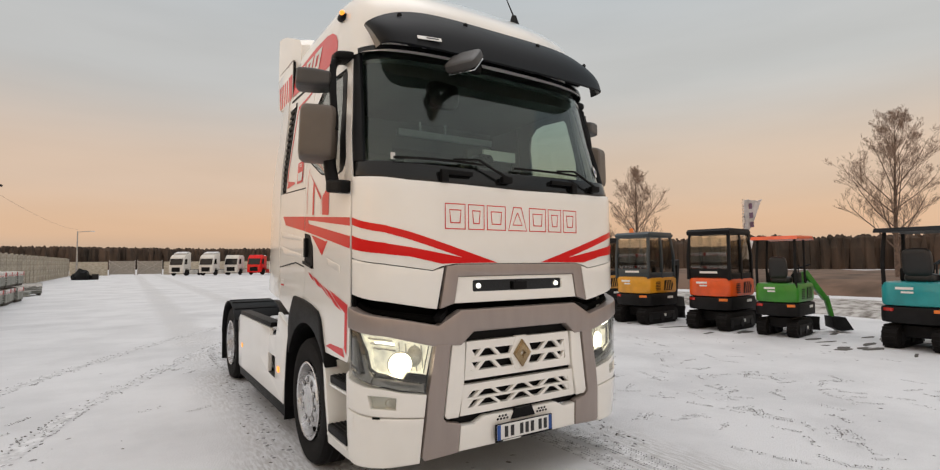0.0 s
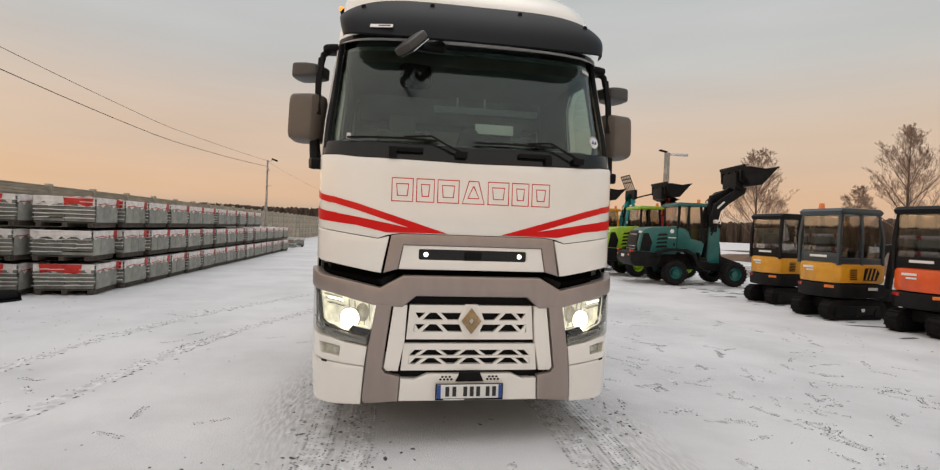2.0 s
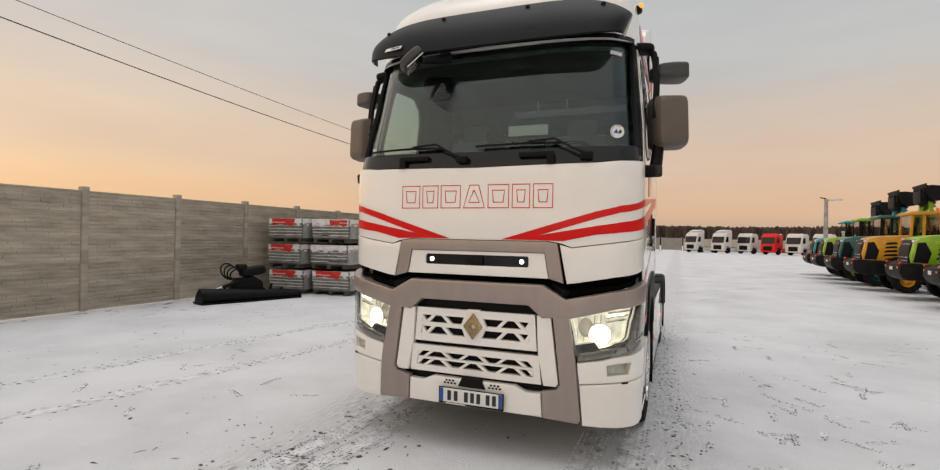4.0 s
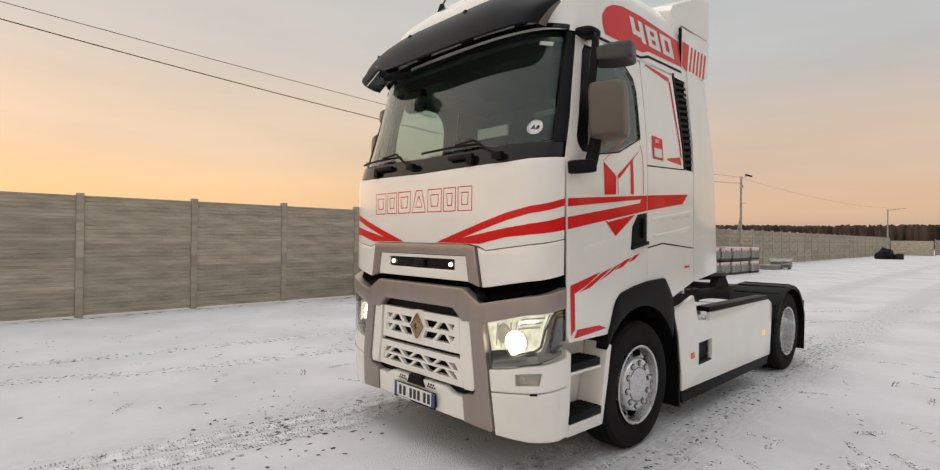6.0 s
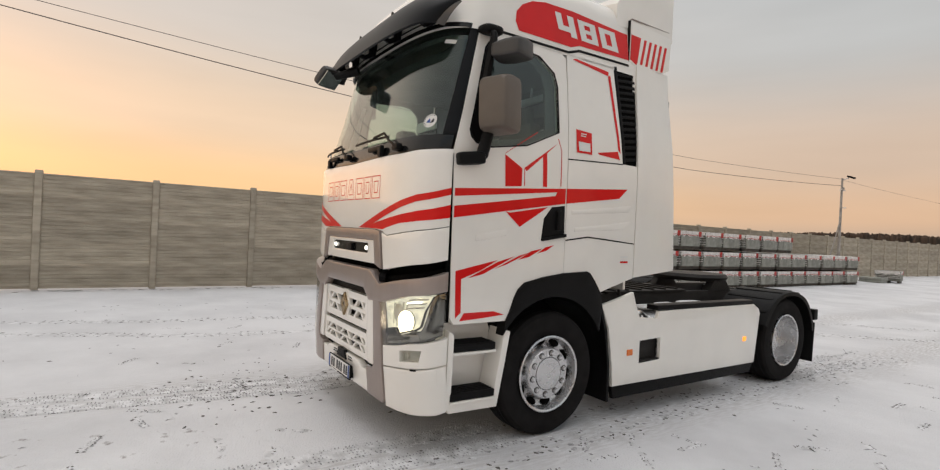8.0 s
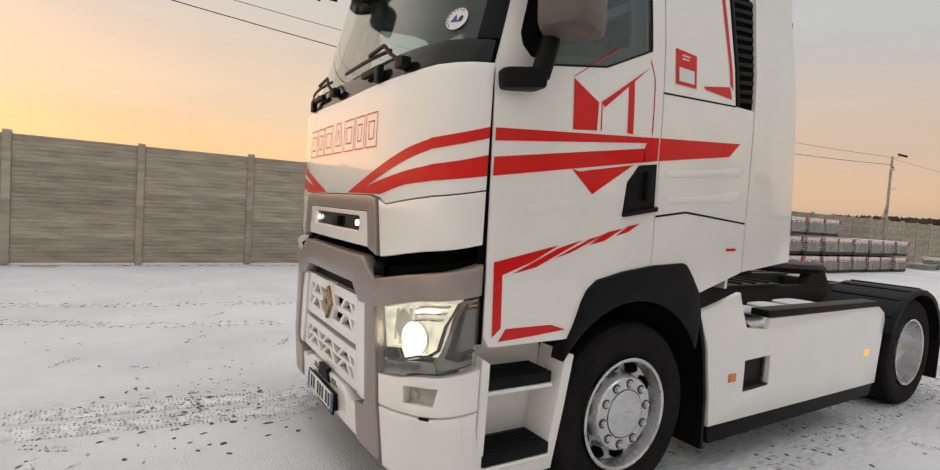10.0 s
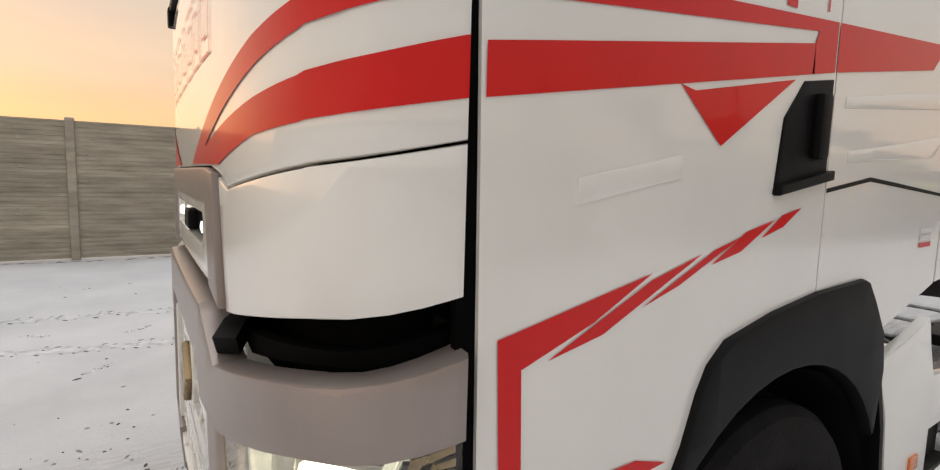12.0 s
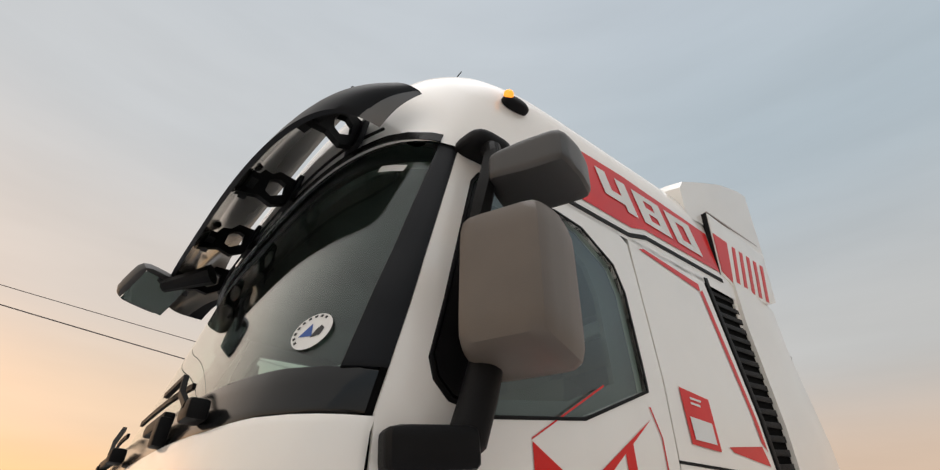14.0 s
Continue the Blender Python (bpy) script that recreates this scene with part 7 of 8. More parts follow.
    part("backrest", pillow((0.32, 0, 2.05), (0.14, 0.44, 0.60), 4), VINYL, se)
    part("wheel_column", T([(0.88, 0, 1.5), (0.74, 0, 1.95)], 0.04), CHAR, t)
    part("steering_ring", T([(0.74 + 0.05 * math.sin(a), 0.19 * math.cos(a), 1.97 + 0.17 * math.sin(a)) for a in np.linspace(0, 6.2832, 17)], 0.016, 6), CHAR, t)
    part("beacon", lathe(bmesh.new(), [(0.001, 0.14), (0.05, 0.13), (0.06, 0.0), (0.001, 0.0)], "z", (0.9, -0.45, 2.78), 12), AMBER, t)
    # narrow front frame, lift arms and bucket held high
    part("front_frame", P([(1.15, 0.5), (2.35, 0.45), (2.4, 0.80), (1.80, 1.00), (1.66, 1.90), (1.40, 1.95), (1.22, 1.1)], "y", -0.36, 0.36, 0.03), CHAR, t, "dark front frame")
    for s in (1, -1):
        part("tower_plate", P([(1.26, 0.75), (1.72, 0.75), (1.70, 1.95), (1.52, 2.05), (1.34, 1.98)], "y", s * 0.30, s * 0.38, 0.012), body, t)
    part("articulation", lathe(bmesh.new(), [(0.001, 0.5), (0.14, 0.5), (0.14, 1.1), (0.001, 1.1)], "z", (1.15, 0, 0), 14), CHAR, t)
    h = 3.42 * lift
    ex = 2.28 + reach
    for s in (1, -1):
        part("lift_arm", P([(1.38, 1.82), (1.36, 2.20), (1.48, 2.75), (1.72, 2.98), (ex - 0.12, h + 0.10), (ex + 0.06, h + 0.02), (ex + 0.02, h - 0.14), (1.96, 2.78), (1.72, 2.55), (1.62, 2.15), (1.60, 1.82)], "y", s * 0.28, s * 0.39, 0.015), arm, t, "raised lift arm")
        part("arm_print", P([(1.60, 2.62), (1.84, 2.86), (1.80, 2.90), (1.56, 2.66)], "y", s * 0.391, s * 0.394), PAPER, t)
        part("ram", T([(1.62, s * 0.22, 1.25), (1.78, s * 0.22, 2.1)], 0.055), CHAR, t)
        part("ram_rod", T([(1.78, s * 0.22, 2.1), (1.92, s * 0.22, 2.78)], 0.033), CHROME, t)
        lp = part("lamp_post", T([(1.42, s * 0.36, 1.7), (1.40, s * 0.58, 1.95), (1.40, s * 0.60, 2.12)], 0.022), CHAR, t)
        part("front_lamp", B((1.44, s * 0.60, 2.18), (0.12, 0.15, 0.12), 0.03), AMBER if s > 0 else PAPER, lp)
    part("cross_tube", T([(1.78, -0.34, 2.80), (1.78, 0.34, 2.80)], 0.08), arm, t)
    part("tilt_ram", T([(1.46, 0, 2.0), (1.52, 0, 2.9)], 0.06), CHAR, t)
    part("tilt_lever", P([(1.44, 2.86), (1.50, 3.10), (1.98, 3.30), (ex - 0.08, h + 0.30), (ex - 0.02, h + 0.20), (2.02, 3.14), (1.62, 2.94)], "y", -0.08, 0.08, 0.02), arm if arm is not CHAR else CHAR, t)
    part("hose", T([(1.5, 0.12, 2.3), (1.42, 0.14, 2.9), (1.7, 0.12, 3.2), (ex - 0.1, 0.12, h + 0.1)], 0.018, 6), BLACK, t)
    if not fork:
        b0 = ex - 0.28
        shape = [(b0, h + 0.80), (b0 + 0.04, h + 0.40), (b0 + 0.16, h + 0.20), (b0 + 0.36, h + 0.10), (b0 + 0.66, h + 0.14), (b0 + 1.24, h + 0.80), (b0 + 1.20, h + 0.82), (b0 + 0.62, h + 0.19), (b0 + 0.38, h + 0.15), (b0 + 0.20, h + 0.25), (b0 + 0.09, h + 0.42), (b0 + 0.05, h + 0.80)]
        bk = part("bucket", P(shape, "y", -0.92, 0.92, 0.006), CHAR, t, "dark loading bucket held level")
        for s in (1, -1):
            part("bucket_cheek", P([(b0 + 0.01, h + 0.78), (b0 + 0.05, h + 0.40), (b0 + 0.17, h + 0.20), (b0 + 0.37, h + 0.11), (b0 + 0.65, h + 0.15), (b0 + 1.20, h + 0.79), (b0 + 0.75, h + 0.74), (b0 + 0.2, h + 0.80)], "y", s * 0.90, s * 0.93), CHAR, bk)
        bk.scale, bk.location = (size, size, size), (b0 * (1 - size), 0, h * (1 - size))
        part("cutting_edge", sweep_box(bmesh.new(), [(b0 + 1.23, -0.94, h + 0.80), (b0 + 1.23, 0.94, h + 0.80)], 0.06, 0.05), CHAR, bk)
        part("spill_guard", B((b0 - 0.01, 0, h + 0.83), (0.05, 1.84, 0.10), 0.01), CHAR, bk)
        cp = part("coupler", P([(b0 - 0.10, h + 0.05), (b0 + 0.16, h - 0.06), (b0 + 0.20, h + 0.16), (b0 + 0.05, h + 0.36), (b0, h + 0.62), (b0 - 0.10, h + 0.60)], "y", -0.50, 0.50, 0.02), CHAR, bk, "black quick coupler")
        for yy in (-0.7, -0.25, 0.25, 0.7):
            part("back_rib", P([(b0 - 0.06, h + 0.30), (b0 + 0.12, h + 0.18), (b0 + 0.02, h + 0.70), (b0 - 0.05, h + 0.66)], "y", yy - 0.03, yy + 0.03), CHAR, cp)
    else:
        fk = part("fork_carriage", B((ex, 0, h + 0.30), (0.14, 1.1, 0.42), 0.02), CHAR, t, "pallet forks held high")
        for k in range(6):
            part("guard_bar", sweep_box(bmesh.new(), [(ex - 0.04, -0.5 + 0.2 * k, h + 0.5), (ex - 0.32, -0.5 + 0.2 * k, h + 1.15)], 0.035, 0.03, (0, 1, 0)), CHAR, fk)
        for q in (0.55, 0.78, 1.0):
            part("guard_rail", sweep_box(bmesh.new(), [(ex - 0.04 - 0.28 * q, -0.52, h + 0.5 + 0.65 * q), (ex - 0.04 - 0.28 * q, 0.52, h + 0.5 + 0.65 * q)], 0.04, 0.04), CHAR, fk)
        for s in (1, -1):
            part("tine", sweep_box(bmesh.new(), [(ex + 0.05, s * 0.35, h + 0.12), (ex + 1.15, s * 0.35, h + 0.42)], 0.1, 0.035), CHAR, fk)
    for wx in (0.0, 2.0):
        for s in (1, -1):
            w = part("wheel", lathe(bmesh.new(), [(0.21, -0.16), (0.33, -0.18), (0.385, -0.15), (0.41, -0.09), (0.41, 0.09), (0.385, 0.15), (0.33, 0.18), (0.21, 0.16)], "x", (0, 0, 0), 32), RUBBER, t, "", (wx, s * 0.80, 0.42))
            w.rotation_euler = (0, 0, math.pi / 2)
            part("rim", lathe(bmesh.new(), [(0.22, -s * -0.16), (0.20, -s * -0.12), (0.17, -s * -0.05), (0.10, -s * -0.03), (0.09, -s * -0.10), (0.001, -s * -0.10)], "x", (0, 0, 0), 24), rimm or body, w, "painted rim")
            g = bmesh.new()
            for k in range(22):
                a = 2 * math.pi * k / 22
                for d in (-0.08, 0.08):
                    box(g, (d, 0.405 * math.cos(a + d), 0.405 * math.sin(a + d)), (0.14, 0.045, 0.03), 0, Matrix.Rotation(a + d - math.pi / 2, 4, "X"))
            tagged(part("tread", g, RUBBER, w), kind="stuff")
    return t


loader(9.0, 13.0, TEAL, CHAR, "teal wheel loader with its dark bucket raised high", -8, lift=0.975, reach=0.24, size=0.92)
loader(9.05, 15.9, LIME, REDARM, "lime green wheel loader with a red lift arm raised", -4, lift=0.90, reach=-0.85, size=0.8)
loader(8.7, 19.0, YELLOW, CYAN, "yellow wheel loader with raised pallet forks", -4, fork=True, rimm=YELLOW, lift=0.93, reach=-0.5, posts=YELLOW)
loader(8.7, 21.9, TEAL, LIME, "teal wheel loader with a lime lift arm raised", -4, lift=0.95, reach=-0.5, size=0.85)
loader(8.8, 24.9, LIME, CYAN, "lime green wheel loader with a teal arm raised", -4, lift=0.94, reach=-0.5, size=0.9)
loader(9.1, 28.2, CYAN, CHAR, "bluish teal wheel loader at the row's end", -4, lift=0.85, reach=-0.5)


def track_unit(t, s, length, hgt, wd):
    """A rubber crawler track with its rollers."""
    r = hgt / 2
    prof_t = []
    for k in range(9):
        a = math.pi / 2 + math.pi * k / 8
        prof_t.append((-length / 2 + r + r * math.cos(a), r + r * math.sin(a)))
    for k in range(9):
        a = -math.pi / 2 + math.pi * k / 8
        prof_t.append((length / 2 - r + r * math.cos(a), r + r * math.sin(a)))
    y0 = s * 0.36
    tr = part("crawler_track", P(prof_t, "y", y0 - wd / 2, y0 + wd / 2, 0.02), RUBBER, t, "black rubber crawler track")
    g = bmesh.new()
    n = 26
    for k in range(n):
        x = -length / 2 + r + (length - 2 * r) * k / (n - 1)
        for z in (0.0, hgt):
            box(g, (x, y0, z + (0.008 if z else -0.001)), (0.035, wd, 0.018))
    for k in range(7):
        for e in (-1, 1):
            a = math.pi / 2 + e * math.pi * (k + 0.5) / 7
            cx = (-1 if e > 0 else 1) * (length / 2 - r)
            box(g, (cx + r * math.cos(a), y0, r + r * math.sin(a)), (0.02, wd, 0.035), 0, Matrix.Rotation(-a + math.pi / 2, 4, "Y"))
    tagged(part("grouser_belt", g, RUBBER, tr), kind="stuff")
    part("track_frame", B((0, y0, r), (length - 2 * r, wd + 0.03, r * 0.9), 0.02), CHAR, tr)
    for k in range(3):
        part("roller", lathe(bmesh.new(), [(0.001, -wd / 2 - 0.025), (r * 0.45, -wd / 2 - 0.025), (r * 0.45, wd / 2 + 0.025), (0.001, wd / 2 + 0.025)], "y", (-length / 3 + length / 3 * k, y0, r * 0.75), 12), CHAR, tr)
    part("grease_plate", B((0.12, y0 + s * (wd / 2 + 0.02), r), (0.09, 0.01, 0.07), 0.003), PAPER, tr)
    return tr


def excavator(x, y, body, style, label, rz=0.0, sc=1.0, roofm=None, turn=0.0):
    t = thing("mini_excavator", label, "excavator", (x, y, 0), "mini excavators in a row", rz)
    L, H = (1.55, 0.40) if style != "canopy2" else (1.35, 0.36)
    for s in (1, -1):
        track_unit(t, s, L * sc, H, 0.24)
    part("undercarriage", B((0, 0, 0.30), (0.8, 0.6, 0.22), 0.03), CHAR, t)
    part("slew_ring", lathe(bmesh.new(), [(0.001, 0.36), (0.30, 0.36), (0.30, 0.48), (0.001, 0.48)], "z", (0, 0, 0), 24), CHAR, t)
    bl = part("dozer_blade", P([(1.0, 0.05), (1.06, 0.05), (1.02, 0.22), (1.08, 0.36), (1.03, 0.37), (0.96, 0.2)], "y", -0.52, 0.52, 0.006), CHAR, t, "dark dozer blade")
    for s in (1, -1):
        part("blade_arm", sweep_box(bmesh.new(), [(0.5, s * 0.25, 0.25), (1.0, s * 0.25, 0.2)], 0.08, 0.07), CHAR, bl)
    # upper body: dark skirt below, painted rounded tail above
    rear = [(-0.70 + 0.25 * (1 - math.cos(a)) if abs(a) < 1.6 else 0, 0.52 * math.sin(a)) for a in np.linspace(-1.45, 1.45, 13)]
    outline = [(px, py) for px, py in rear] + [(0.62, 0.52), (0.62, -0.52)]
    big = [(px * 1.03, py * 1.03) for px, py in outline]
    part("lower_skirt", P(big, "z", 0.46, 0.76, 0.05), CHAR, t, "charcoal lower skirt")
    hd = part("tail_hood", P(outline, "z", 0.765, 1.20, 0.07), body, t, "painted tail hood")
    for k in range(6):
        part("louvre", B((-0.20, -0.523, 0.86 + 0.04 * k), (0.18, 0.012, 0.018)), CHAR, hd)
    part("side_cut", P([(0.06, 0.84), (0.40, 0.84), (0.48, 1.0), (0.40, 1.10), (0.10, 1.10)], "y", -0.53, -0.518), CHAR, hd, "dark side opening")
    for k in range(3):
        part("opening_bar", B((0.16 + 0.1 * k, -0.528, 0.97), (0.03, 0.014, 0.25), 0.004, Matrix.Rotation(0.3, 4, "Y")), body, hd)
    for s in (1, -1):
        part("tail_lamp", B((-0.63, s * 0.36, 0.70), (0.07, 0.18, 0.06), 0.008, Matrix.Rotation(s * -0.5, 4, "Z")), TAIL if s > 0 else AMBER, hd)
    g = B((-0.712, 0.10, 1.09), (0.008, 0.26, 0.045))
    part("name_bar", g, PAPER, hd, "pale unreadable lettering bar")
    part("name_bar", B((-0.712, 0.06, 1.02), (0.008, 0.18, 0.035)), PAPER, hd)
    part("code_bar", B((0.30, -0.545, 0.66), (0.24, 0.008, 0.06)), PAPER, t)
    # seat and levers
    se = part("seat", pillow((-0.14, 0, 1.27), (0.48, 0.46, 0.17), 4), VINYL, t, "black operator seat")
    part("backrest", pillow((-0.36, 0, 1.55), (0.16, 0.44, 0.52), 4, Matrix.Rotation(-0.15, 4, "Y")), VINYL, se)
    for s in (1, -1):
        part("lever_box", B((0.10, s * 0.30, 1.32), (0.35, 0.12, 0.25), 0.03), CHAR, t)
        part("lever", T([(0.2, s * 0.30, 1.42), (0.25, s * 0.30, 1.62)], 0.015), CHAR, t)
    top = 2.32 * sc
    if style == "cab":
        fr_ = roofm or CHAR
        for (ax, bx) in ((-0.56, -0.50), (0.02, 0.0), (0.58, 0.46)):
            for s in (1, -1):
                part("cab_post", sweep_box(bmesh.new(), [(ax, s * 0.49, 1.16), (ax * 1.0, s * 0.49, 1.75), (bx, s * 0.46, top - 0.05)], 0.06, 0.06, (0, 1, 0)), fr_, t)
        part("cab_roof", P([(-0.60, top - 0.02), (-0.56, top - 0.10), (0.50, top - 0.10), (0.56, top - 0.03), (0.45, top + 0.04), (-0.52, top + 0.04)], "y", -0.52, 0.52, 0.03), fr_, t, "dark cab roof")
        part("rear_window", P([(-0.45, 1.42), (0.45, 1.42), (0.43, top - 0.12), (-0.43, top - 0.12)], "x", -0.545, -0.535), PANE, t)
        part("rear_panel", B((-0.545, 0, 1.28), (0.04, 0.96, 0.26), 0.01), fr_, t)
        part("print_bar", B((-0.57, 0, 1.33), (0.008, 0.42, 0.05)), PAPER, t)
        for s in (1, -1):
            part("side_window", P([(-0.50, 1.30), (0.54, 1.30), (0.44, top - 0.12), (-0.46, top - 0.12)], "y", s * 0.475, s * 0.485), PANE, t)
            part("door_panel", B((0.03, s * 0.49, 1.24), (1.1, 0.03, 0.14), 0.01), fr_, t)
        part("front_window", P([(-0.45, 1.2), (0.45, 1.2), (0.43, top - 0.12), (-0.43, top - 0.12)], "x", 0.50, 0.51), PANE, t)
        if roofm:
            part("beacon", lathe(bmesh.new(), [(0.001, 0.13), (0.05, 0.12), (0.06, 0.03), (0.075, 0.0), (0.001, 0.0)], "z", (-0.42, 0.1, top + 0.035), 14), AMBER, t, "orange beacon")
    else:
        four = style == "canopy4"
        for s in (1, -1):
            part("canopy_post", T([(-0.52, s * 0.46, 1.10), (-0.54, s * 0.46, 1.6), (-0.46, s * 0.44, top - 0.03)], 0.035, 8), CHAR, t)
            if four:
                part("canopy_post", T([(0.50, s * 0.46, 1.16), (0.50, s * 0.46, 1.6), (0.44, s * 0.44, top - 0.03)], 0.035, 8), CHAR, t)
            else:
                part("canopy_post", T([(0.20, s * 0.46, 1.0), (0.16, s * 0.46, 1.5), (0.22, s * 0.44, top - 0.03)], 0.03, 8), CHAR, t)
        part("canopy_roof", P([(-0.66, top - 0.03), (-0.60, top + 0.05), (0.55, top + 0.07), (0.72, top - 0.03), (0.55, top)], "y", -0.56, 0.56, 0.02), roofm or CHAR, t, "canopy roof")
    # boom, stick and bucket folded ahead
    bc = GREEN if body is GREEN else (body if style != "cab" else CHAR)
    part("swing_post", B((0.74, 0, 0.72), (0.2, 0.22, 0.4), 0.03), CHAR, t)
    bm_ = part("boom", P([(0.70, 0.75), (0.82, 0.70), (1.25, 1.45), (1.55, 1.50), (1.55, 1.64), (1.18, 1.60)] if not style == "canopy2" else [(0.66, 0.8), (0.78, 0.75), (1.05, 1.30), (1.50, 0.75), (1.60, 0.82), (1.10, 1.48), (0.98, 1.45)], "y", -0.08, 0.08, 0.02), bc, t, "painted boom")
    if style == "canopy2":
        part("stick", P([(1.50, 0.86), (1.62, 0.86), (1.75, 0.35), (1.66, 0.30)], "y", -0.06, 0.06, 0.015), bc, bm_)
        part("bucket", P([(1.60, 0.38), (1.95, 0.36), (2.15, 0.06), (1.85, 0.03), (1.62, 0.12)], "y", -0.2, 0.2, 0.02), CHAR, bm_)
    else:
        part("stick", P([(1.48, 1.60), (1.60, 1.52), (1.42, 0.55), (1.32, 0.60)], "y", -0.06, 0.06, 0.015), bc, bm_)
        part("bucket", P([(1.25, 0.62), (1.50, 0.60), (1.55, 0.32), (1.30, 0.22), (1.08, 0.38)], "y", -0.22, 0.22, 0.02), CHAR, bm_)
    if style == "canopy2":
        piv = Matrix.Translation((0.74, 0, 0))
        bm_.matrix_basis = piv @ Matrix.Rotation(radians(-48), 4, "Z") @ piv.inverted()
    part("boom_ram", T([(0.85, 0.0, 0.9), (1.15, 0.0, 1.38)], 0.05), CHAR, bm_)
    for k in range(2):
        part("hose", T([(0.6, 0.05 * k, 1.1), (0.85, 0.06 + 0.05 * k, 1.5), (1.2, 0.05 * k, 1.62)], 0.018), BLACK, bm_)
    return t


excavator(9.85, 0.3, CYAN, "canopy4", "turquoise mini excavator under a dark canopy", 0, 0.92)
small = excavator(9.6, 2.68, GREEN, "canopy2", "small green mini excavator with an orange canopy roof", 8, 0.96, ORANGE)
small.scale = (0.82, 0.82, 0.93)
excavator(9.60, 4.15, ORANGE, "cab", "orange mini excavator with a black glazed cab", 6, 1.0)
excavator(9.22, 6.05, YELLOW, "cab", "yellow mini excavator with a slate cab and orange beacon", 4, 1.0, NAVY)
excavator(9.7, 8.3, YELLOW, "cab", "yellow mini excavator with a black cab", 4, 0.98)

# ---- marks in the snow ----
# wet gravel colour, which also paints the shade under the parked machines
GRAVEL_SHADE = mat("dark_wet_gravel_and_shade", (0.11, 0.10, 0.09), 0.7, vary=0.4, scale=20, bump=0.5, bscale=80)
SLUSH = mat("grey_trodden_slush", (0.40, 0.395, 0.405), 0.7, vary=0.35, scale=9, bump=0.4, bscale=50)
PRESS = mat("pressed_snow", (0.70, 0.70, 0.715), 0.6, vary=0.25, scale=9, bump=0.3, bscale=60)


class Marks:
    """Small flat patches that follow the ground, kept as one mesh."""

    def __init__(self):
        self.vs, self.fs = [], []

    def blob(self, x, y, rx, ry, turn, r, n=7, h=0.009):
        k0 = len(self.vs)
        c, s = math.cos(turn), math.sin(turn)
        for k in range(n):
            a = 2 * math.pi * k / n
            q = r.uniform(0.6, 1.1)
            u, v = rx * q * math.cos(a), ry * q * math.sin(a)
            px, py = x + u * c - v * s, y + u * s + v * c
            self.vs.append((px, py, ground_z(px, py) + 0.002))
        self.vs.append((x, y, ground_z(x, y) + h))
        for k in range(n):
            self.fs.append((k0 + k, k0 + (k + 1) % n, k0 + n))

    def done(self, name, label, material):
        me = bpy.data.meshes.new(name)
        me.from_pydata(self.vs, [], self.fs)
        me.materials.append(material)
        tagged(new(name, me), label, "snow marks", kind="stuff")


def along(points, step):
    pts = [Vector((*p, 0)) for p in points]
    out = []
    for i in range(len(pts) - 1):
        p0, p1, p2, p3 = pts[max(i - 1, 0)], pts[i], pts[i + 1], pts[min(i + 2, len(pts) - 1)]
        n = max(2, int((p2 - p1).length / step))
        for k in range(n):
            t = k / n
            out.append(0.5 * (2 * p1 + (p2 - p0) * t + (2 * p0 - 5 * p1 + 4 * p2 - p3) * t * t + (3 * p1 - p0 - 3 * p2 + p3) * t ** 3))
    return out


r = random.Random(11)
dark, slush, press = Marks(), Marks(), Marks()
TRACKS = [[(-6.0, -7), (-5.5, -3.2), (-5.1, -1.2), (-4.75, 1.6), (-4.5, 3.2), (-3.9, 5.4), (-2.4, 8.5), (-0.4, 11.6), (4, 17)],
          [(-5.3, -7), (-4.6, -3.1), (-3.9, -1.2), (-3.5, 1.2), (-3.2, 3.0), (-2.6, 4.8), (-0.7, 8.7), (3, 13.2)]]
for line in TRACKS:
    pts = along(line, 0.09)
    for p, q in zip(pts, pts[1:]):
        d = q - p
        a = math.atan2(d.y, d.x)
        dens = 0.35 + 0.5 * max(0, noise.noise((p.x * 0.8, p.y * 0.8, 7)) + 0.4)
        press.blob(p.x, p.y, 0.07, 0.11, a, r, 7, 0.005)
        for off in (-0.11, -0.04, 0.04, 0.11):
            if r.random() < dens:
                (slush if r.random() < 0.72 else dark).blob(p.x - math.sin(a) * off + r.uniform(-0.02, 0.02), p.y + math.cos(a) * off, r.uniform(0.012, 0.04), r.uniform(0.008, 0.02), a + 0.5 * (1 if off > 0 else -1), r, 6)
# the tractor's own tracks, ahead of and behind its wheels
for xw in (-1.12, -0.82, 0.82, 1.12):
    for k in range(190):
        y = 0.9 - 0.027 * k if k < 155 else 5.6 + 0.05 * (k - 155)
        x = xw - (0.0028 * max(0, k - 38) if k < 155 else 0) * (1 if xw < 0 else 0.35)
        seen = 0.55 + 0.45 * noise.noise((x * 2.0, y * 1.6, 3)) - 0.0014 * k
        press.blob(x, y, 0.12, 0.025, 0, r, 8, 0.004)
        for off in (-0.10, -0.065, -0.02, 0.02, 0.065, 0.10):
            if r.random() < seen + 0.25:
                (press if r.random() < 0.3 else slush).blob(x + off, y + (0.010 if abs(off) < 0.05 else 0), 0.016, 0.0075, 0.3 * (1 if off > 0 else -1), r, 5, 0.010)
            if r.random() < 0.012:
                dark.blob(x + off, y, r.uniform(0.01, 0.03), r.uniform(0.006, 0.014), r.uniform(0, 3), r, 6)
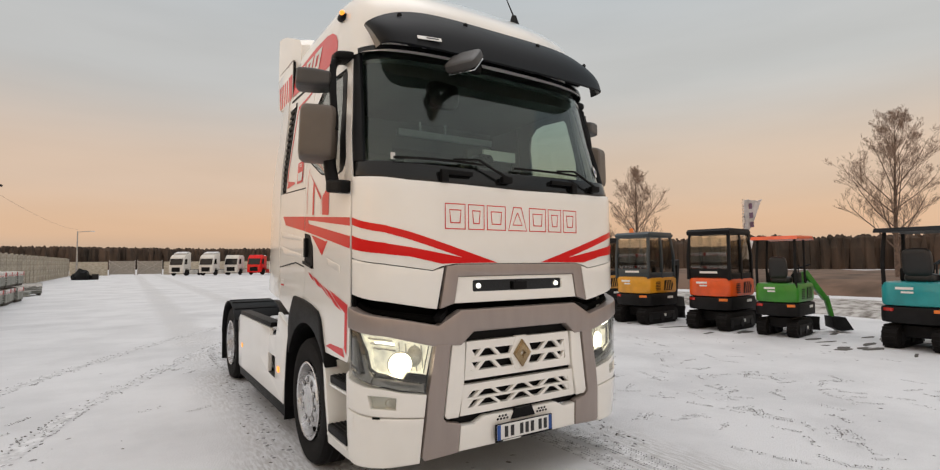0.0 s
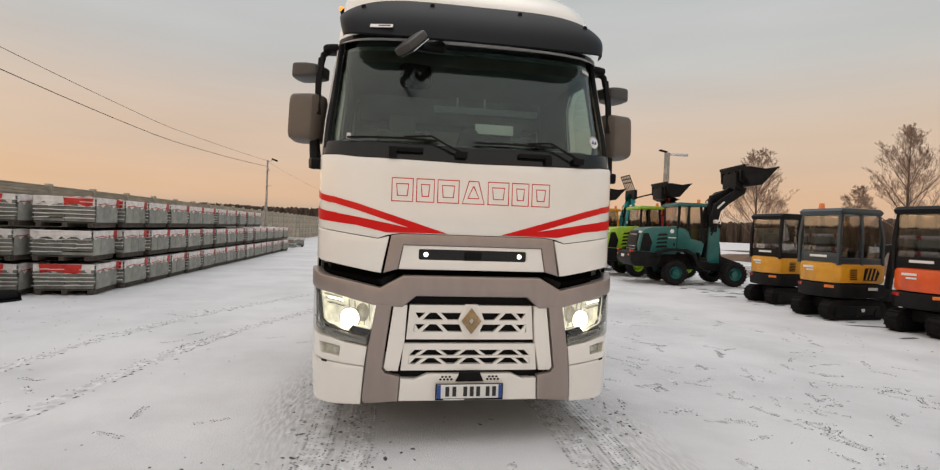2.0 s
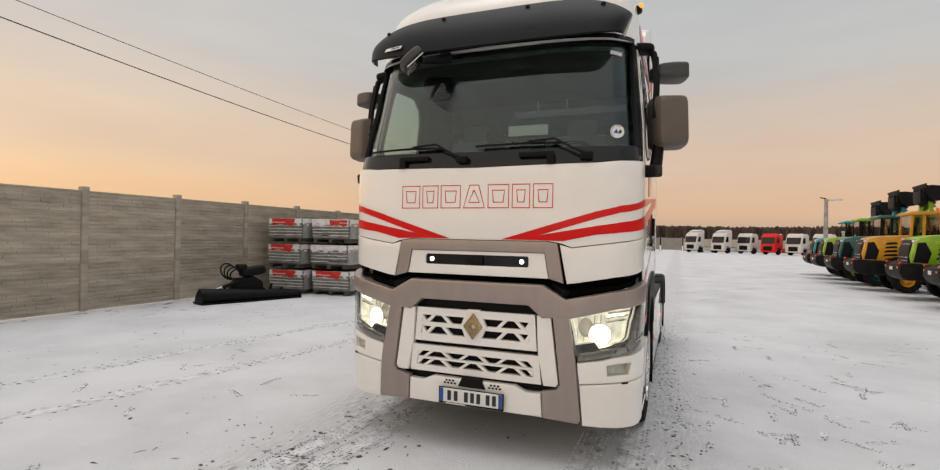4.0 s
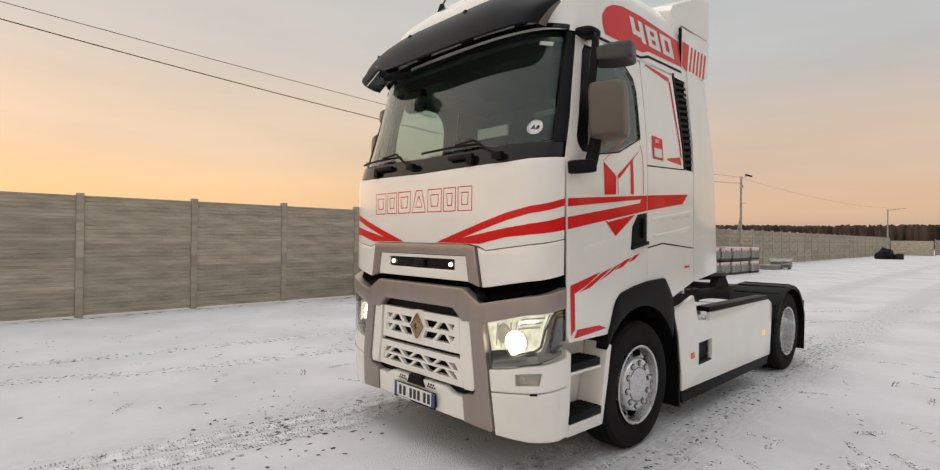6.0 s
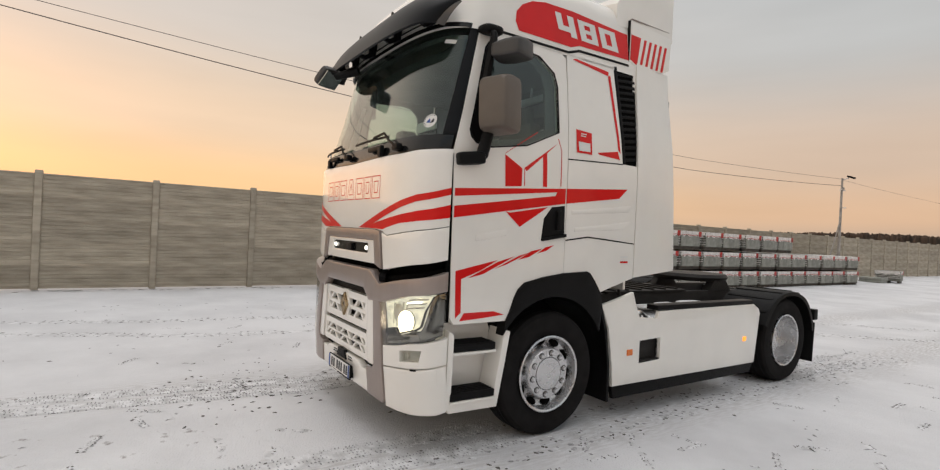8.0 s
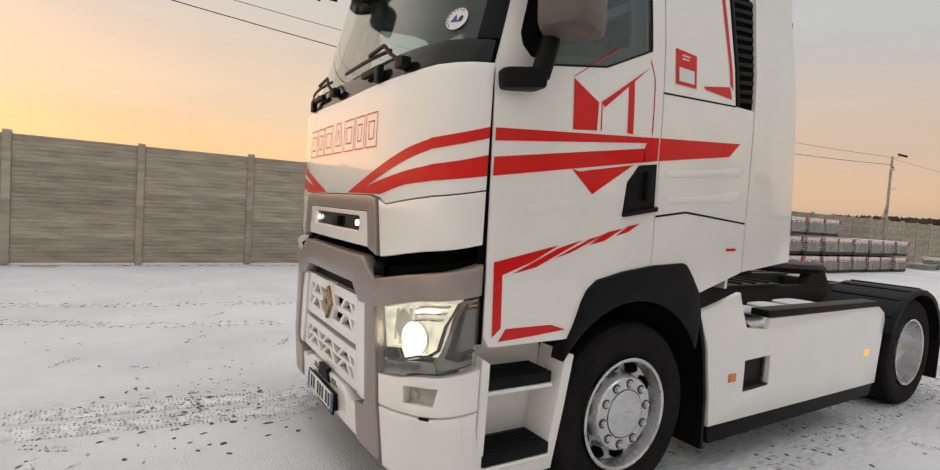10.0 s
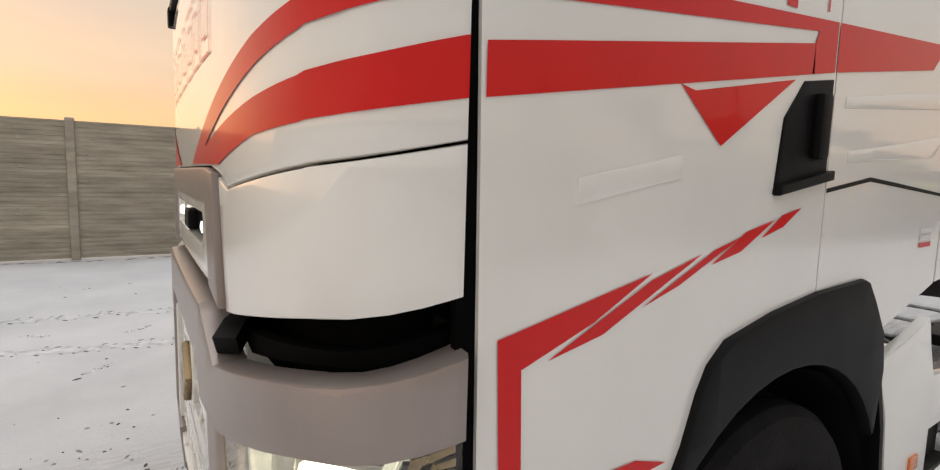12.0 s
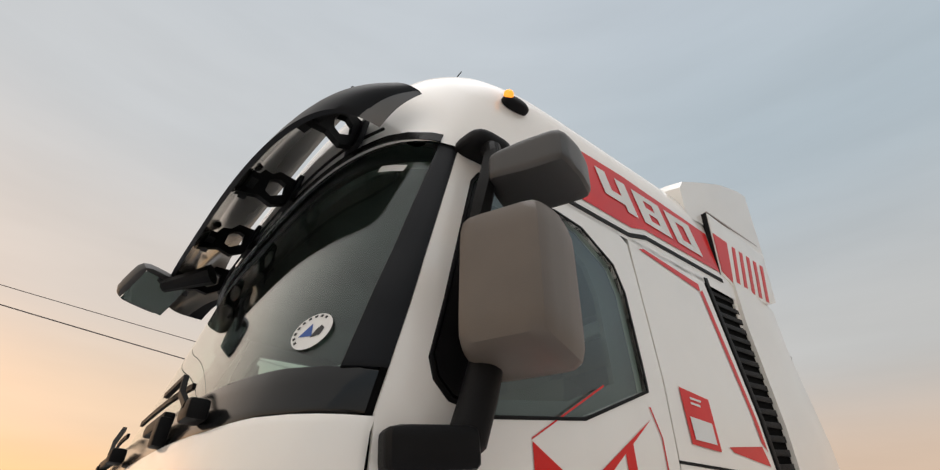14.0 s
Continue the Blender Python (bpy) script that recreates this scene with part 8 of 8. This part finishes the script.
# brown pressed wheel tracks beside and under the tractor
for lane, (xa, xb) in enumerate(((0.80, 0.92), (1.12, 1.30), (1.32, 1.46), (-0.95, -0.80), (-1.30, -1.12))):
    for k in range(520):
        y = -0.1 + 0.016 * k
        if r.random() < 0.42:
            (press if r.random() < 0.6 else slush).blob(r.uniform(xa, xb) + 0.10 * math.sin(y * 0.5 + lane), y, r.uniform(0.008, 0.03), r.uniform(0.008, 0.035), r.uniform(-0.6, 0.6), r, 6, 0.008)
        if r.random() < 0.07:
            dark.blob(r.uniform(xa - 0.1, xb + 0.1) + 0.10 * math.sin(y * 0.5 + lane), y, r.uniform(0.008, 0.03), r.uniform(0.006, 0.02), r.uniform(0, 3), r, 6)
# worn gravelly patch before the bumper, and scattered specks
for k in range(170):
    a, q = r.uniform(0, 6.3), abs(r.gauss(0, 0.55))
    x, y = -1.15 + 1.25 * q * math.cos(a), -0.75 + 0.8 * q * math.sin(a)
    (dark if r.random() < 0.42 else slush).blob(x, y, abs(r.gauss(0.010, 0.014)) + 0.006, abs(r.gauss(0.007, 0.009)) + 0.004, r.uniform(0, 3), r, 6)
for k in range(650):
    x, y = r.uniform(-7, 8), r.uniform(-5, 7)
    if noise.noise((x * 0.35, y * 0.35, 4)) > -0.05:
        (dark if r.random() < 0.2 else slush).blob(x, y, abs(r.gauss(0.012, 0.016)) + 0.005, abs(r.gauss(0.008, 0.008)) + 0.004, r.uniform(0, 3), r, 6)
# footprints: a sole and a heel, pressed thin
for k in range(270):
    x, y = (r.gauss(3.2, 1.5), r.gauss(0.3, 2.2)) if k < 160 else (r.uniform(-4.5, 6.5), r.uniform(-3.5, 6.5))
    if abs(x) < 1.5 and -0.2 < y < 6:
        continue
    a = r.uniform(0, 6.3)
    c, s = math.cos(a), math.sin(a)
    press.blob(x, y, 0.085, 0.040, a, r, 9, 0.006)
    press.blob(x - c * 0.15, y - s * 0.15, 0.042, 0.036, a, r, 8, 0.006)
    worn = r.uniform(0.35, 0.95)
    for j in range(22):   # tread bars of the sole and the heel
        u, v = (-0.08 + 0.16 * (j % 8) / 7, -0.03 + 0.03 * (j // 8)) if j < 16 else (-0.18 + 0.03 * (j % 3), -0.02 + 0.04 * (j % 2))
        if r.random() < worn:
            (slush if r.random() < 0.66 else dark).blob(x + c * u - s * v + r.uniform(-0.006, 0.006), y + s * u + c * v + r.uniform(-0.006, 0.006), r.uniform(0.004, 0.011), r.uniform(0.006, 0.018), a, r, 6, 0.008)
# bare line where the fence meets the snow
for k in range(420):
    y = r.uniform(-28, 40)
    (dark if r.random() < 0.5 else slush).blob(-9.32 + r.uniform(-0.06, 0.35) * r.random(), y, r.uniform(0.03, 0.14), r.uniform(0.01, 0.05), 1.57 + r.uniform(-0.3, 0.3), r, 7)
# dark wet ground by the machines, with the shade under them painted in
for k in range(260):
    y = r.uniform(-2, 30)
    dark.blob(r.uniform(8.4, 11.3), y, r.uniform(0.08, 0.45), r.uniform(0.03, 0.12), r.uniform(-0.3, 0.3), r, 9)
press.done("pressed_tracks", "pressed tyre tracks in the snow", PRESS)
slush.done("slush_marks", "grey slushy tread marks and footprints", SLUSH)
dark.done("gravel_and_machine_shade", "dark wet gravel showing through the snow, and painted shade under the machines", GRAVEL_SHADE)
